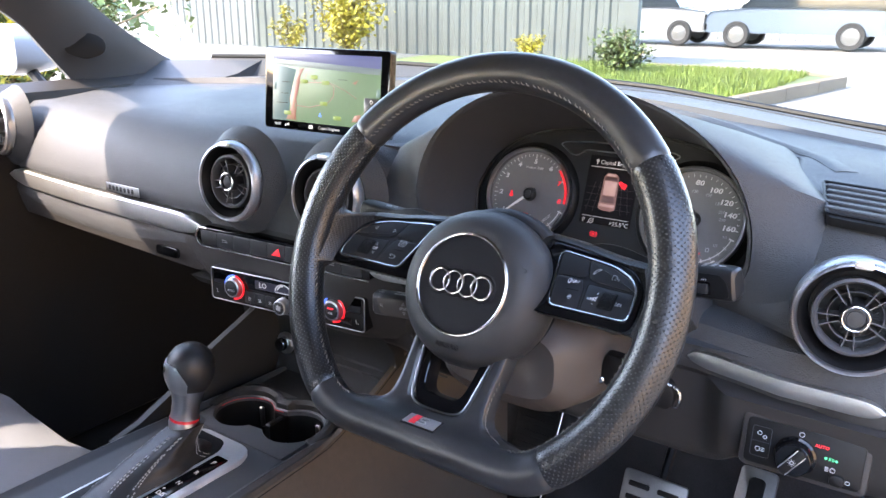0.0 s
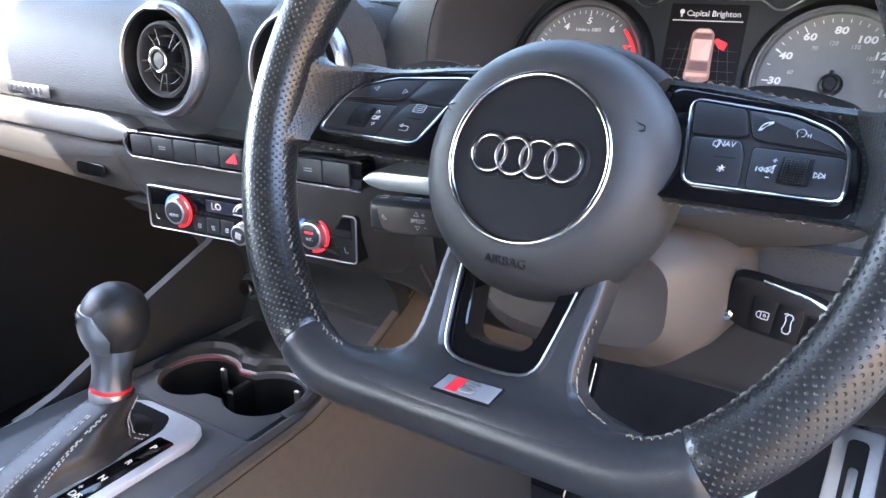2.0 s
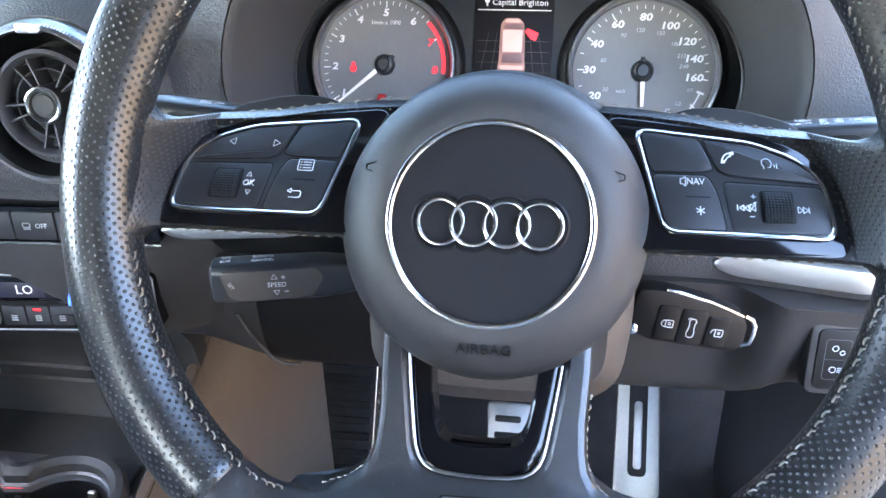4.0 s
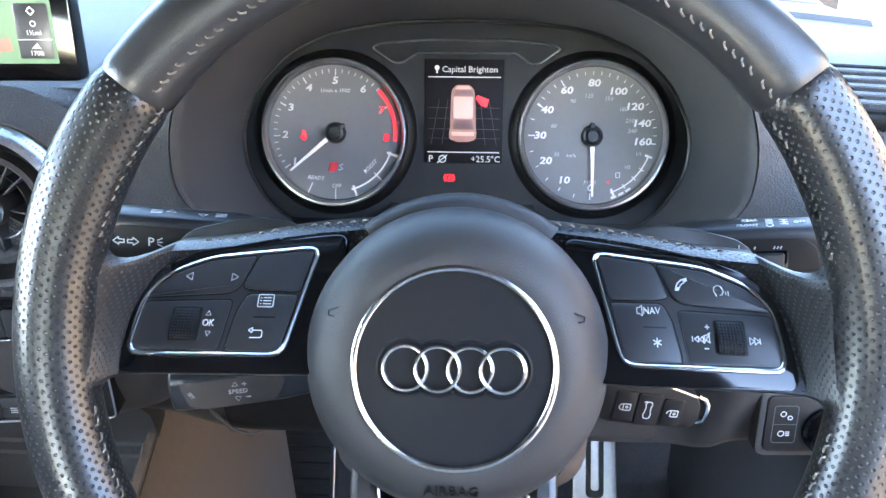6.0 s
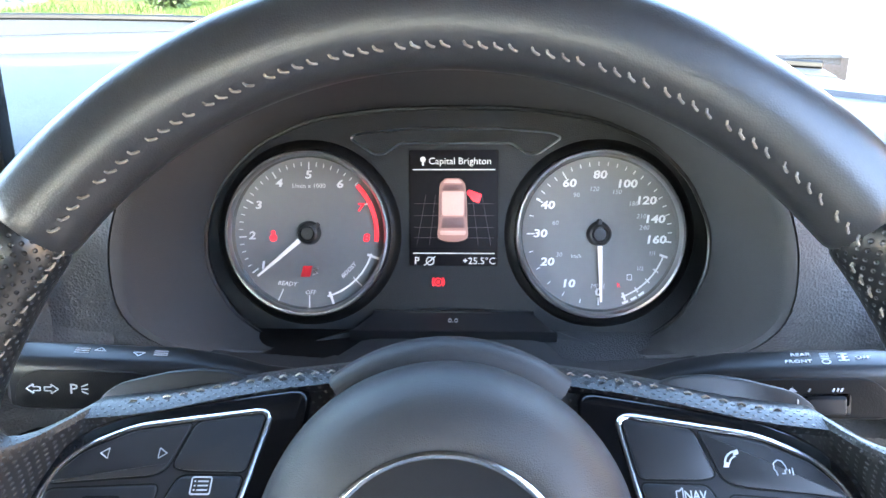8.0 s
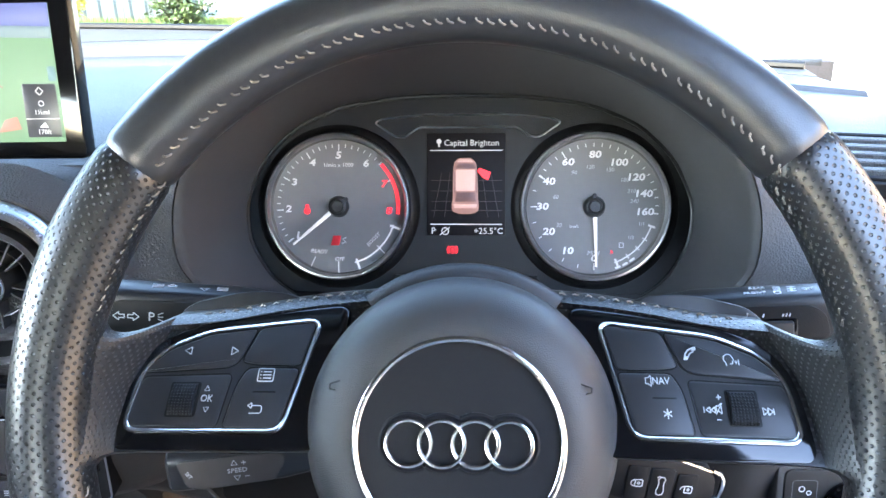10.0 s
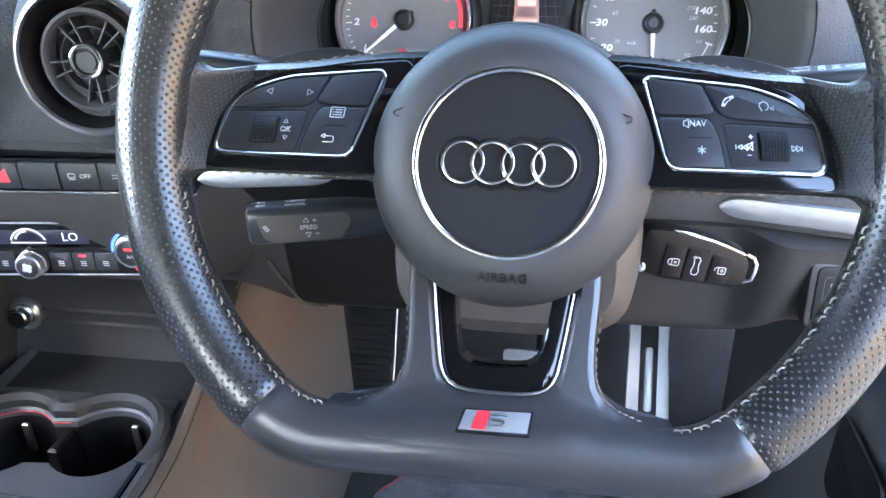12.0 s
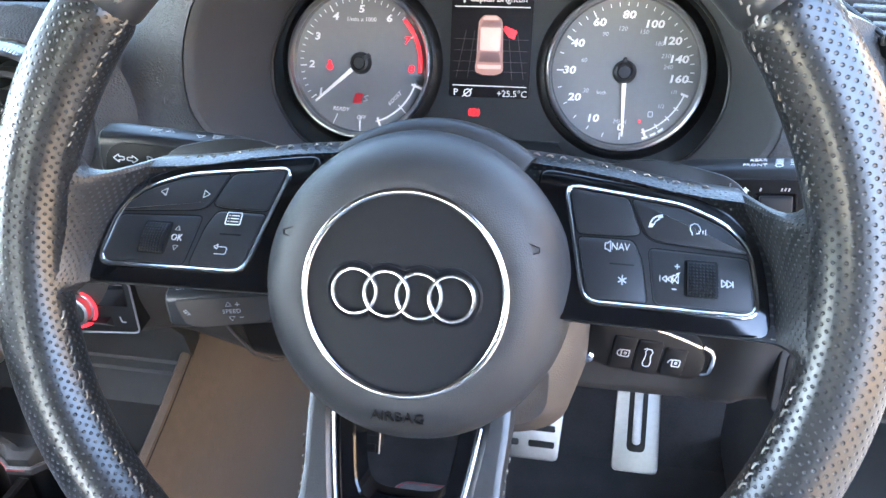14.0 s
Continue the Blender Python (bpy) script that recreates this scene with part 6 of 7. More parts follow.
def cup_outline(grow, n=144):
    """The waisted outline of the two joined cup wells."""
    pts = []
    for k in range(n):
        a = 2 * math.pi * k / n
        d, best = Vector((math.cos(a), math.sin(a))), 0.0
        for c in CUPS:
            q = Vector(c) - CUP_MID
            b = d.dot(q)
            disc = b * b - q.length_squared + (CUP_R + grow) ** 2
            if disc > 0:
                best = max(best, b + math.sqrt(disc))
        axis = (Vector(CUPS[1]) - Vector(CUPS[0])).normalized()
        across = abs(d.x * axis.y - d.y * axis.x)
        best = max(best, min((NECK + grow) / max(across, 1e-6), 0.045 + grow))
        pts.append(tuple(CUP_MID + d * best))
    return pts


def cup_holder():
    top = 0.6415
    rim = []
    for x, y in cup_outline(0):
        d = Vector((x, y)) - CUP_MID
        k = min((0.0845 - (CUP_MID.x - CON_X) * math.copysign(1, d.x)) / max(abs(d.x), 1e-6), (0.062 if d.y > 0 else 0.058) / max(abs(d.y), 1e-6))
        rim.append((CUP_MID.x + d.x * k, CUP_MID.y + d.y * k))
    lip = cup_outline(0.002)
    rings = [[(x, y, top - 0.006) for x, y in rim], [(x, y, top - 0.0012) for x, y in rim], [(x, y, top) for x, y in lip], [(x, y, top - 0.0015) for x, y in cup_outline(0.0004)], [(x, y, top - 0.008) for x, y in cup_outline(0)]]
    part("cup_deck", loft(rings, caps=False), M_CONSOLE, console, "grained grey cup holder deck")
    rings = [[(x, y, top - dz) for x, y in cup_outline(g)] for g, dz in ((0.0, 0.007), (-0.001, 0.050), (-0.005, 0.066))]
    bm = loft(rings, caps=False)
    bm.faces.new([v for v in bm.verts][-144:])
    part("cup_well", bm, M_BLACK, console, "deep black double cup well")
    # moulded ridge round the back of the wells
    n = 144
    path = [(cup_outline(0.003)[k % n], cup_outline(0.016)[k % n]) for k in range(-4, 78)]
    rings = []
    for k, (p, q) in enumerate(path):
        h = 0.0115 * min(1.0, min(k, len(path) - 1 - k) / 14) ** 0.7 + 0.0005
        mid = [lerp(p[0], q[0], 0.35), lerp(p[1], q[1], 0.35)], [lerp(p[0], q[0], 0.75), lerp(p[1], q[1], 0.75)]
        rings.append([(p[0], p[1], top - 0.004), (p[0], p[1], top + h * 0.6), (mid[0][0], mid[0][1], top + h), (mid[1][0], mid[1][1], top + h), (q[0], q[1], top + h * 0.55), (q[0], q[1], top - 0.004)])
    part("cup_ridge", loft(rings), M_TRAY, console, "moulded ridge round the cup holders")
    red = [cup_outline(0.0004)[k % n] for k in range(34, 76)]
    part("cup_light", tube([(x, y, top - 0.0030) for x, y in red], 0.0005, 6), M_REDPAINT, console, "thin red light line")
    for c, dx in zip(CUPS, (-0.004, 0.010)):
        part("cup_spring", box(c[0] + dx - 0.003, c[0] + dx + 0.003, c[1] + 0.031, c[1] + 0.035, 0.600, 0.630, 0.001), M_STEEL, console, "metal spring")
    part("cup_divider", box(CUP_MID.x - 0.004, CUP_MID.x + 0.005, CUP_MID.y - 0.004, CUP_MID.y + NECK, 0.576, top - 0.008, 0.002), M_BLACK, console, "black divider between the wells")


# side bolster that runs from the dash down along the footwell
bol = thing("console_side_pad", "padded dark vinyl side of the console by the footwell", "side panel")
rings = []
for k in range(41):
    t = k / 40
    y = lerp(-0.55, 0.50, t)
    h = CON_X + edge(y) + 0.006
    zt = 0.640 + 0.13 * max(0, min(1, (y - 0.10) / 0.28)) ** 1.4
    rings.append([(h, y, zt - 0.004), (h + 0.004, y, zt + 0.002), (h + 0.010, y, zt), (h + 0.022, y, zt - 0.03), (h + 0.034, y, zt - 0.09), (h + 0.036, y, zt - 0.16), (h + 0.045, y, 0.30), (h, y, 0.30)])
part("pad", loft(rings), M_KNEE, bol, "grained vinyl pad")
part("pad_seam", tube([(CON_X + edge(lerp(-0.55, 0.5, k / 40)) + 0.0165, lerp(-0.55, 0.5, k / 40), 0.6365 + 0.13 * max(0, min(1, (lerp(-0.55, 0.5, k / 40) - 0.10) / 0.28)) ** 1.4) for k in range(41)], 0.0012, 6), M_BLACK, bol)

# storage recess below the climate panel, with the power socket
rec = thing("storage_recess", "dark storage recess below the climate controls", "storage tray")
rings = []
for z, y in ((0.79, 0.150), (0.775, 0.165), (0.745, 0.215), (0.715, 0.238), (0.690, 0.2435), (0.680, 0.2440), (0.678, 0.2415), (0.668, 0.2425), (0.666, 0.2400), (0.650, 0.238), (0.625, 0.225)):
    rings.append([(-0.56, y, z), (-0.264, y, z), (-0.264, y + 0.02, z), (-0.56, y + 0.02, z)])
part("back_wall", loft(rings), M_TRAY, rec, "dark plastic back wall")
part("side_wing", loft([[(x, y, z) for y, z in ((-0.04, 0.600), (-0.04, 0.638), (0.00, 0.647), (0.05, 0.668), (0.113, 0.705), (0.197, 0.738), (0.25, 0.77), (0.25, 0.60))] for x in (-0.496, -0.494, -0.488, -0.486)]), M_TRAY, rec, "dark grey side wing")
part("tray_floor", box(-0.47, -0.28, 0.166, 0.245, 0.628, 0.6365, 0.002), M_TRAY, rec, "dark rubber tray floor")
sock = thing("power_socket", "chrome-ringed round power socket", "socket", pose(-0.472, 0.2415, 0.6735, 84, 0, 0))
part("socket_ring", lathe([(0.0105, -0.004), (0.0110, 0.004), (0.0140, 0.0050), (0.0165, 0.003), (0.0170, -0.004)], 40), M_SATIN, sock, "satin metal ring")
part("socket_plug", lathe([(0.0105, 0.0), (0.0100, 0.014), (0.0085, 0.0155), (0.0001, 0.0155)], 40), M_CHROME, sock, "metal plug")
part("plug_face", lathe([(0.0078, 0.0150), (0.0075, 0.0162), (0.0001, 0.0162)], 32), M_BLACK, sock)
cup_holder()

# gear lever
PLATE_Z = 0.6425
gp = thing("gear_selector", "leather-booted gear selector with metal gate frame", "gear lever")
plate = [(-0.424, -0.20), (-0.322, -0.20), (-0.320, 0.020), (-0.330, 0.040), (-0.345, 0.044), (-0.410, 0.044), (-0.424, 0.034)]
part("gate_frame", slab(soften(plate, 0.010), PLATE_Z - 0.004, PLATE_Z + 0.003, 0.0015), mat("matt_aluminium", (0.62, 0.63, 0.64), 0.45, 0.6, vary=0.05), gp, "satin aluminium frame")
# flat black plate on the frame stands for the shaded opening
part("boot_well", slab(soften([(-0.4195, -0.19), (-0.3555, -0.19), (-0.3555, 0.018), (-0.368, 0.036), (-0.4195, 0.036)], 0.008), PLATE_Z, PLATE_Z + 0.0034, 0.0004), M_BLACK, gp, "flat black plate for the shaded opening under the boot")
part("gate_strip", slab(soften([(-0.350, -0.19), (-0.330, -0.19), (-0.330, 0.010), (-0.350, 0.010)], 0.003), PLATE_Z, PLATE_Z + 0.0040, 0.0005), M_GLOSS, gp, "gloss black gear display")
for k, s in enumerate(("P", "R", "N", "D/S")):
    letters(s, 0.0085, M_LIT, gp, pose(-0.340, -0.004 - 0.024 * k, PLATE_Z + 0.0043))
letters("+", 0.008, M_LIT, gp, pose(-0.345, -0.068, PLATE_Z + 0.0043))
letters("-", 0.008, M_LIT, gp, pose(-0.345, -0.088, PLATE_Z + 0.0043))
base, head = Vector((-0.386, -0.058, PLATE_Z)), Vector((-0.384, 0.000, 0.684))
rings = []
for k in range(25):
    t = k / 24
    c = base.lerp(head, t) + Vector((0, -0.012 * math.sin(math.pi * t), 0))
    rx, ry = lerp(0.0330, 0.0172, t ** 0.85), lerp(0.090, 0.0172, t ** 0.72)
    fold = 1 + 0.035 * math.sin(t * 17) * (1 - t)
    rings.append([(c.x + rx * fold * (1 + 0.05 * math.sin(9 * a + 4 * t)) * math.copysign(abs(math.cos(a)) ** 0.75, math.cos(a)), c.y + ry * fold * math.copysign(abs(math.sin(a)) ** 0.75, math.sin(a)), c.z) for a in [2 * math.pi * i / 48 for i in range(48)]])
part("boot", loft(rings), M_BOOT, gp, "creased black leather boot")
bm = bmesh.new()
for ang in (-0.55, -0.40, -1.25, -1.40, 0.75, 0.9, -2.4, 2.6):
    for k in range(20):
        t = (k + 0.5) / 21
        i = int(t * 23)
        a = (ang % (2 * math.pi)) / (2 * math.pi) * 48
        q0, q1 = Vector(rings[i][int(a) % 48]), Vector(rings[i + 1][int(a) % 48])
        o = (q0 - base.lerp(head, t)).normalized() * 0.0006
        tube([q0.lerp(q1, 0.1) + o, q0.lerp(q1, 0.7) + o], 0.0006, 5, bm=bm)
part("boot_stitching", bm, M_PALE_THREAD, gp, "grey stitching", kind="stuff")
LEV = Matrix.Translation(head + Vector((-0.004, -0.004, 0.001))) @ pose(0, 0, 0, -10, 5, 0)
part("collar", lathe([(0.0170, -0.006), (0.0178, 0.0), (0.0168, 0.004)], 40), M_SATIN, gp, "satin metal collar", at=LEV)
part("red_ring", lathe([(0.0168, 0.0035), (0.0174, 0.0055), (0.0168, 0.0075)], 40), M_REDPAINT, gp, "red ring", at=LEV)
part("neck", lathe([(0.0166, 0.0072), (0.0160, 0.014), (0.0162, 0.026), (0.0184, 0.038), (0.0220, 0.047), (0.0235, 0.052)], 48), M_DIALRIM, gp, "satin metal neck", at=LEV)
part("knob_ball", lathe([(0.0225, 0.046), (0.0262, 0.055), (0.0279, 0.065), (0.0277, 0.073), (0.0256, 0.082), (0.0205, 0.0905), (0.0125, 0.0962), (0.0001, 0.0985)], 48), M_BOOT, gp, "black leather ball", at=LEV)
# chrome shield that hugs the ball on the side of the driver
BALL = ((0.042, 0.0198), (0.047, 0.0226), (0.051, 0.0245), (0.056, 0.0264), (0.061, 0.0274), (0.066, 0.0279), (0.071, 0.0278), (0.076, 0.0271))
rings = []
for i in range(29):
    a = radians(lerp(185, 318, i / 28))
    mid = 1 - abs(i / 28 - 0.42) / 0.58
    n = len(BALL) - 1
    keep = min(1.0, 0.45 + 1.1 * max(0.0, mid) ** 0.8)
    row_ = []
    for k in range(9):
        f = k / 8 * keep * n
        q = min(int(f), n - 1)
        h, r = lerp(BALL[q][0], BALL[q + 1][0], f - q), lerp(BALL[q][1], BALL[q + 1][1], f - q)
        row_.append((h, r))
    outer_ = [((r + 0.0014) * math.cos(a), (r + 0.0014) * math.sin(a), h) for h, r in row_]
    inner_ = [((r - 0.002) * math.cos(a), (r - 0.002) * math.sin(a), h) for h, r in row_]
    rings.append(outer_ + inner_[::-1])
sh = part("knob_shield", loft(rings), M_SATIN, gp, "satin metal shield", at=LEV)
part("shield_badge", slab(rounded(0.0150, 0.0075, 0.001, 2), 0.0, 0.0016, 0.0004), M_GLOSS, sh, "dark badge plate", at=pose(0, 0, 0.0685, 0, 0, -29) @ pose(0, -0.0292, 0, 84, 0, 0))

# ---------------------------------------------------------------- footwell, pedals, seats
FLOOR = 0.30
tagged(solo("floor", box(-1.15, 0.46, -1.6, 0.62, FLOOR - 0.05, FLOOR, 0.002), M_CARPET, "black carpeted car floor", "floor", kind="structure"))
rings = [[(-1.15, y, z), (0.46, y, z), (0.46, y + 0.03, z), (-1.15, y + 0.03, z)] for y, z in ((0.56, 0.295), (0.66, 0.34), (0.78, 0.48), (0.80, 0.98))]
solo("bulkhead", loft(rings), M_CARPET, "black carpeted bulkhead behind the pedals", "bulkhead", kind="structure")
mt = thing("floor_mat", "grey textile floor mat with red piping", "floor mat")
mo = soften([(-0.235, -0.10), (0.245, -0.10), (0.250, 0.400), (0.188, 0.450), (0.05, 0.457), (-0.025, 0.457), (-0.050, 0.480), (-0.150, 0.480), (-0.165, 0.440), (-0.190, 0.415)], 0.02)
part("mat_sheet", slab(mo, FLOOR, FLOOR + 0.007, 0.002), M_MAT, mt, "grey textile sheet")
part("mat_piping", tube([(x, y, FLOOR + 0.006) for x, y in inset(anticlockwise(mo), 0.004)], 0.0015, 6, True), M_PIPE, mt, "red piping")
# foot rest
fr = thing("foot_rest", "ribbed black rubber foot rest", "foot rest", pose(-0.235, 0.575, 0.385, 62, 0, 0))
part("rest_plate", slab(rounded(0.085, 0.215, 0.012, 4), -0.02, 0.0, 0.002), M_BLACK, fr)
for k in range(9):
    part("rib", box(-0.036, 0.036, -0.094 + k * 0.0225, -0.084 + k * 0.0225, -0.001, 0.003, 0.001), M_BLACK, fr)
part("rest_edge", tube([(0.0415, -0.10, 0.001), (0.0415, 0.10, 0.001)], 0.0014, 6), M_SATIN, fr)


def pedal(name, label, at, w0, w1, h, slots):
    p = thing(name, label, "pedal", at)
    o = soften([(-w1 / 2, -h / 2), (w1 / 2, -h / 2), (w0 / 2, h / 2), (-w0 / 2, h / 2)], 0.008)
    part("pedal_plate", slab(o, -0.006, 0.0, 0.0018), M_STEEL, p, "brushed steel plate")
    for x, y, w, hh in slots:
        part("rubber_insert", slab(rounded(w, hh, min(w, hh) * 0.3, 3, x, y), -0.002, 0.0015, 0.0006), M_BLACK, p, "black rubber insert")
    part("pedal_arm", tube([(0, 0, -0.006), (0, 0.05, -0.04), (0, 0.22, -0.06)], 0.007, 8), M_BLACK, p)
    return p


acc = pedal("accelerator_pedal", "brushed steel accelerator pedal with rubber insert", pose(0.153, 0.492, 0.470, 56, 0, 0), 0.050, 0.055, 0.158, [(0, 0.006, 0.022, 0.120)])
part("steel_bar", slab(rounded(0.010, 0.080, 0.004, 3, 0, -0.005), 0.0, 0.0030, 0.001), M_STEEL, acc)
pedal("brake_pedal", "brushed steel brake pedal with rubber pads", pose(0.018, 0.478, 0.445, 58, 0, 0), 0.098, 0.086, 0.100, [(sx * 0.022, -0.030 + 0.020 * k, 0.032, 0.008) for k in range(4) for sx in (-1, 1)])

# side trim right of the pedals
kick = thing("kick_panel", "grey lower side trim beside the pedals with black recess", "side trim")
rings = [[(x0, y, z) for x0, z in ((0.345, 0.30), (0.285, 0.31), (0.282, 0.50), (0.290, 0.66), (0.315, 0.735), (0.36, 0.75), (0.40, 0.70), (0.40, 0.30))] for y in (0.08, 0.10, 0.30, 0.62)]
part("trim_shell", loft(rings), M_CONSOLE, kick)
part("trim_recess", slab(rounded(0.10, 0.085, 0.012, 4), 0, 0.003, 0.001), M_BLACK, kick, "black recess", at=pose(0.2825, 0.20, 0.585, 90, 0, -90))
part("sill", box(0.32, 0.46, -1.2, 0.10, 0.22, 0.42, 0.02), M_DASH_LOW, kick)


def seat(cx, label, back=0.0):
    s = thing("front_seat", label, "seat")
    rings = []
    for k in range(21):
        y = lerp(-0.56, 0.02, k / 20) + back
        e = math.sqrt(max(0, 1 - ((k / 20 - 0.45) / 0.56) ** 6))
        w, zt = 0.25 * (0.9 + 0.1 * e), 0.53 + 0.03 * e
        rings.append([(cx - w, y, 0.36), (cx - w - 0.01, y, zt - 0.06), (cx - w + 0.02, y, zt + 0.02 * e), (cx - w + 0.07, y, zt + 0.035 * e), (cx - w + 0.13, y, zt), (cx, y, zt - 0.012), (cx + w - 0.13, y, zt), (cx + w - 0.07, y, zt + 0.035 * e), (cx + w - 0.02, y, zt + 0.02 * e), (cx + w + 0.01, y, zt - 0.06), (cx + w, y, 0.36)])
    part("cushion", loft(rings), M_SEAT, s, "grey leather cushion")
    rings = []
    for k in range(21):
        t = k / 20
        z = lerp(0.52, 1.16, t)
        y = -0.50 - 0.22 * t + back
        w = lerp(0.25, 0.19, t)
        rings.append([(cx - w, y - 0.10, z), (cx - w, y + 0.04, z), (cx - w + 0.06, y + 0.05, z), (cx - w + 0.11, y, z), (cx + w - 0.11, y, z), (cx + w - 0.06, y + 0.05, z), (cx + w, y + 0.04, z), (cx + w, y - 0.10, z)])
    part("backrest", loft(rings), M_SEAT, s, "grey leather backrest")
    part("headrest", box(cx - 0.12, cx + 0.12, -0.80 + back, -0.70 + back, 1.20, 1.36, 0.03), M_SEAT, s, "grey leather headrest")
    part("seat_base", box(cx - 0.22, cx + 0.22, -0.55 + back, -0.05 + back, FLOOR, 0.37, 0.01), M_BLACK, s)
    return s


seat(-0.72, "grey leather front passenger seat")
# unseen driver seat, added so its backrest holds off light from the rear
seat(0.0, "grey leather driver seat behind the wheel", -0.10)

# passenger footwell, glove box
gb = thing("glove_box", "dark grey glove box below the passenger dash", "glove box")
rings = []
for x in (-1.07, -1.06, -0.56, -0.53):
    e = 0.01 if x in (-1.07, -0.53) else 0.0
    f = face_y(x)
    rings.append([(x, f + 0.006 + e, 0.848 - e), (x, f + 0.004 + e, 0.822), (x, f + 0.012 + e, 0.798), (x, f + 0.045 + e, 0.780), (x, f + 0.10, 0.770 + e), (x, f + 0.25, 0.765 + e), (x, f + 0.25, 0.85)])
part("lid", loft(rings), M_DASH_LOW, gb, "grained grey lid")
part("lid_catch", slab(rounded(0.05, 0.014, 0.005, 3), 0, 0.004, 0.001), M_GLOSS, gb, at=pose(-0.60, 0.1465, 0.818, 84, 0, 0))


# ---------------------------------------------------------------- car shell
def pillar(side):
    """The trimmed windscreen pillar with its tweeter grille."""
    p = thing("windscreen_pillar", "dark grey windscreen pillar trim with round speaker grille", "pillar")
    # sections from the foot up: screen edge (x, y, z) and door edge (x, y, z)
    rings = []
    for sx, sy, sz, dx, dy, dz in ((0.805, 0.600, 0.96, 0.770, 0.340, 0.96), (0.800, 0.600, 1.030, 0.765, 0.330, 1.018), (0.785, 0.560, 1.046, 0.760, 0.312, 1.038), (0.750, 0.475, 1.085, 0.752, 0.275, 1.080), (0.735, 0.410, 1.125, 0.745, 0.245, 1.115),
                                   (0.715, 0.345, 1.168, 0.738, 0.205, 1.145), (0.690, 0.260, 1.230, 0.720, 0.120, 1.215), (0.650, 0.130, 1.330, 0.680, -0.020, 1.320), (0.620, 0.06, 1.375, 0.650, -0.08, 1.36)):
        s_, d_ = Vector((CAR_X + side * sx, sy, sz)), Vector((CAR_X + side * dx, dy, dz))
        m_ = s_.lerp(d_, 0.5) + Vector((-side * 0.020, -0.01, 0.004))
        rings.append([tuple(s_), tuple(s_.lerp(m_, 0.5) + Vector((-side * 0.006, 0, 0.003))), tuple(m_), tuple(m_.lerp(d_, 0.5) + Vector((-side * 0.004, 0, 0))), tuple(d_), tuple(d_ + Vector((side * 0.05, 0.02, 0))), tuple(s_ + Vector((side * 0.05, 0.02, 0)))])
    part("pillar_trim", loft(rings), M_PILLAR, p, "grained dark grey trim")
    g = look((CAR_X + side * 0.728, 0.342, 1.080), (CAR_X + side * 0.728 - side * 0.9, 0.342 - 0.55, 1.080 + 0.2))
    part("tweeter_grille", slab(soften([(-side * x, y) for x, y in ((-0.034, -0.012), (0.004, -0.026), (0.038, -0.014), (0.040, 0.010), (0.018, 0.024), (-0.026, 0.022))], 0.012), -0.004, 0.0, 0.001), M_BLACK, p, "dark speaker grille", at=g @ pose(0, 0, 0, 0, 180, 0))
    return p


pillar(-1)
pillar(1)
roof_pts = []
for k in range(21):
    s = lerp(-1, 1, k / 20)
    roof_pts.append((CAR_X + s * (0.66 if s < 0 else 0.61), 1.385 - 0.035 * s * s))
rings = []
for y, dz in ((0.27, -0.06), (0.08, -0.015), (-0.15, 0.0), (-0.8, 0.005), (-1.22, -0.02), (-1.80, -0.06)):
    rings.append([(x, y, z + dz) for x, z in roof_pts] + [(x, y, z + dz + 0.04) for x, z in roof_pts[::-1]])
solo("ceiling", loft(rings), M_HEAD, "black cloth headlining of the car roof", "ceiling", kind="structure")
# windscreen: laminated glass from the dash to the roof, over-tinted to dim the yard
M_GLASS = bpy.data.materials.new("tinted_glass")
M_GLASS.use_nodes = True
gn = M_GLASS.node_tree
gn.nodes.remove(gn.nodes["Principled BSDF"])
clear, shine, blend = (gn.nodes.new(k) for k in ("ShaderNodeBsdfTransparent", "ShaderNodeBsdfGlossy", "ShaderNodeMixShader"))
clear.inputs[0].default_value = (0.75, 0.775, 0.765, 1)
shine.inputs["Roughness"].default_value = 0.0
blend.inputs[0].default_value = 0.03
for a, b in ((clear.outputs[0], blend.inputs[1]), (shine.outputs[0], blend.inputs[2]), (blend.outputs[0], gn.nodes["Material Output"].inputs[0])):
    gn.links.new(a, b)
rows = []
for k in range(25):
    x, c = lerp(-1.085, 0.375, k / 24), lerp(-1, 1, k / 24)
    top = Vector((CAR_X + c * (0.64 if c < 0 else 0.60), 0.265, 1.322 - 0.035 * c * c))
    foot = Vector((x, far_y(x) + 0.036, base_z(x) + 0.004))
    rows.append([tuple(foot.lerp(top, t / 8) + Vector((0, 0.02, 0.025)) * math.sin(math.pi * t / 8)) for t in range(9)])
rows = [r + [(x, y + 0.004, z + 0.004) for x, y, z in r[::-1]] for r in rows]
solo("windscreen", loft(rows), M_GLASS, "laminated windscreen, tinted deeper than real glass to dim the yard", "windscreen", kind="structure")
# left door and its window sill
ld = thing("passenger_door", "dark grey closed front passenger door panel", "door")
rings = [[(-1.105, y, 0.30), (-1.075, y, 0.32), (-1.065, y, 0.60), (-1.075, y, 0.93), (-1.085, y, 1.003), (-1.12, y, 1.018), (-1.16, y, 1.005), (-1.16, y, 0.30)] for y in (-0.75, 0.2, 0.62, 0.86)]
part("door_panel", loft(rings), M_DASH_LOW, ld)
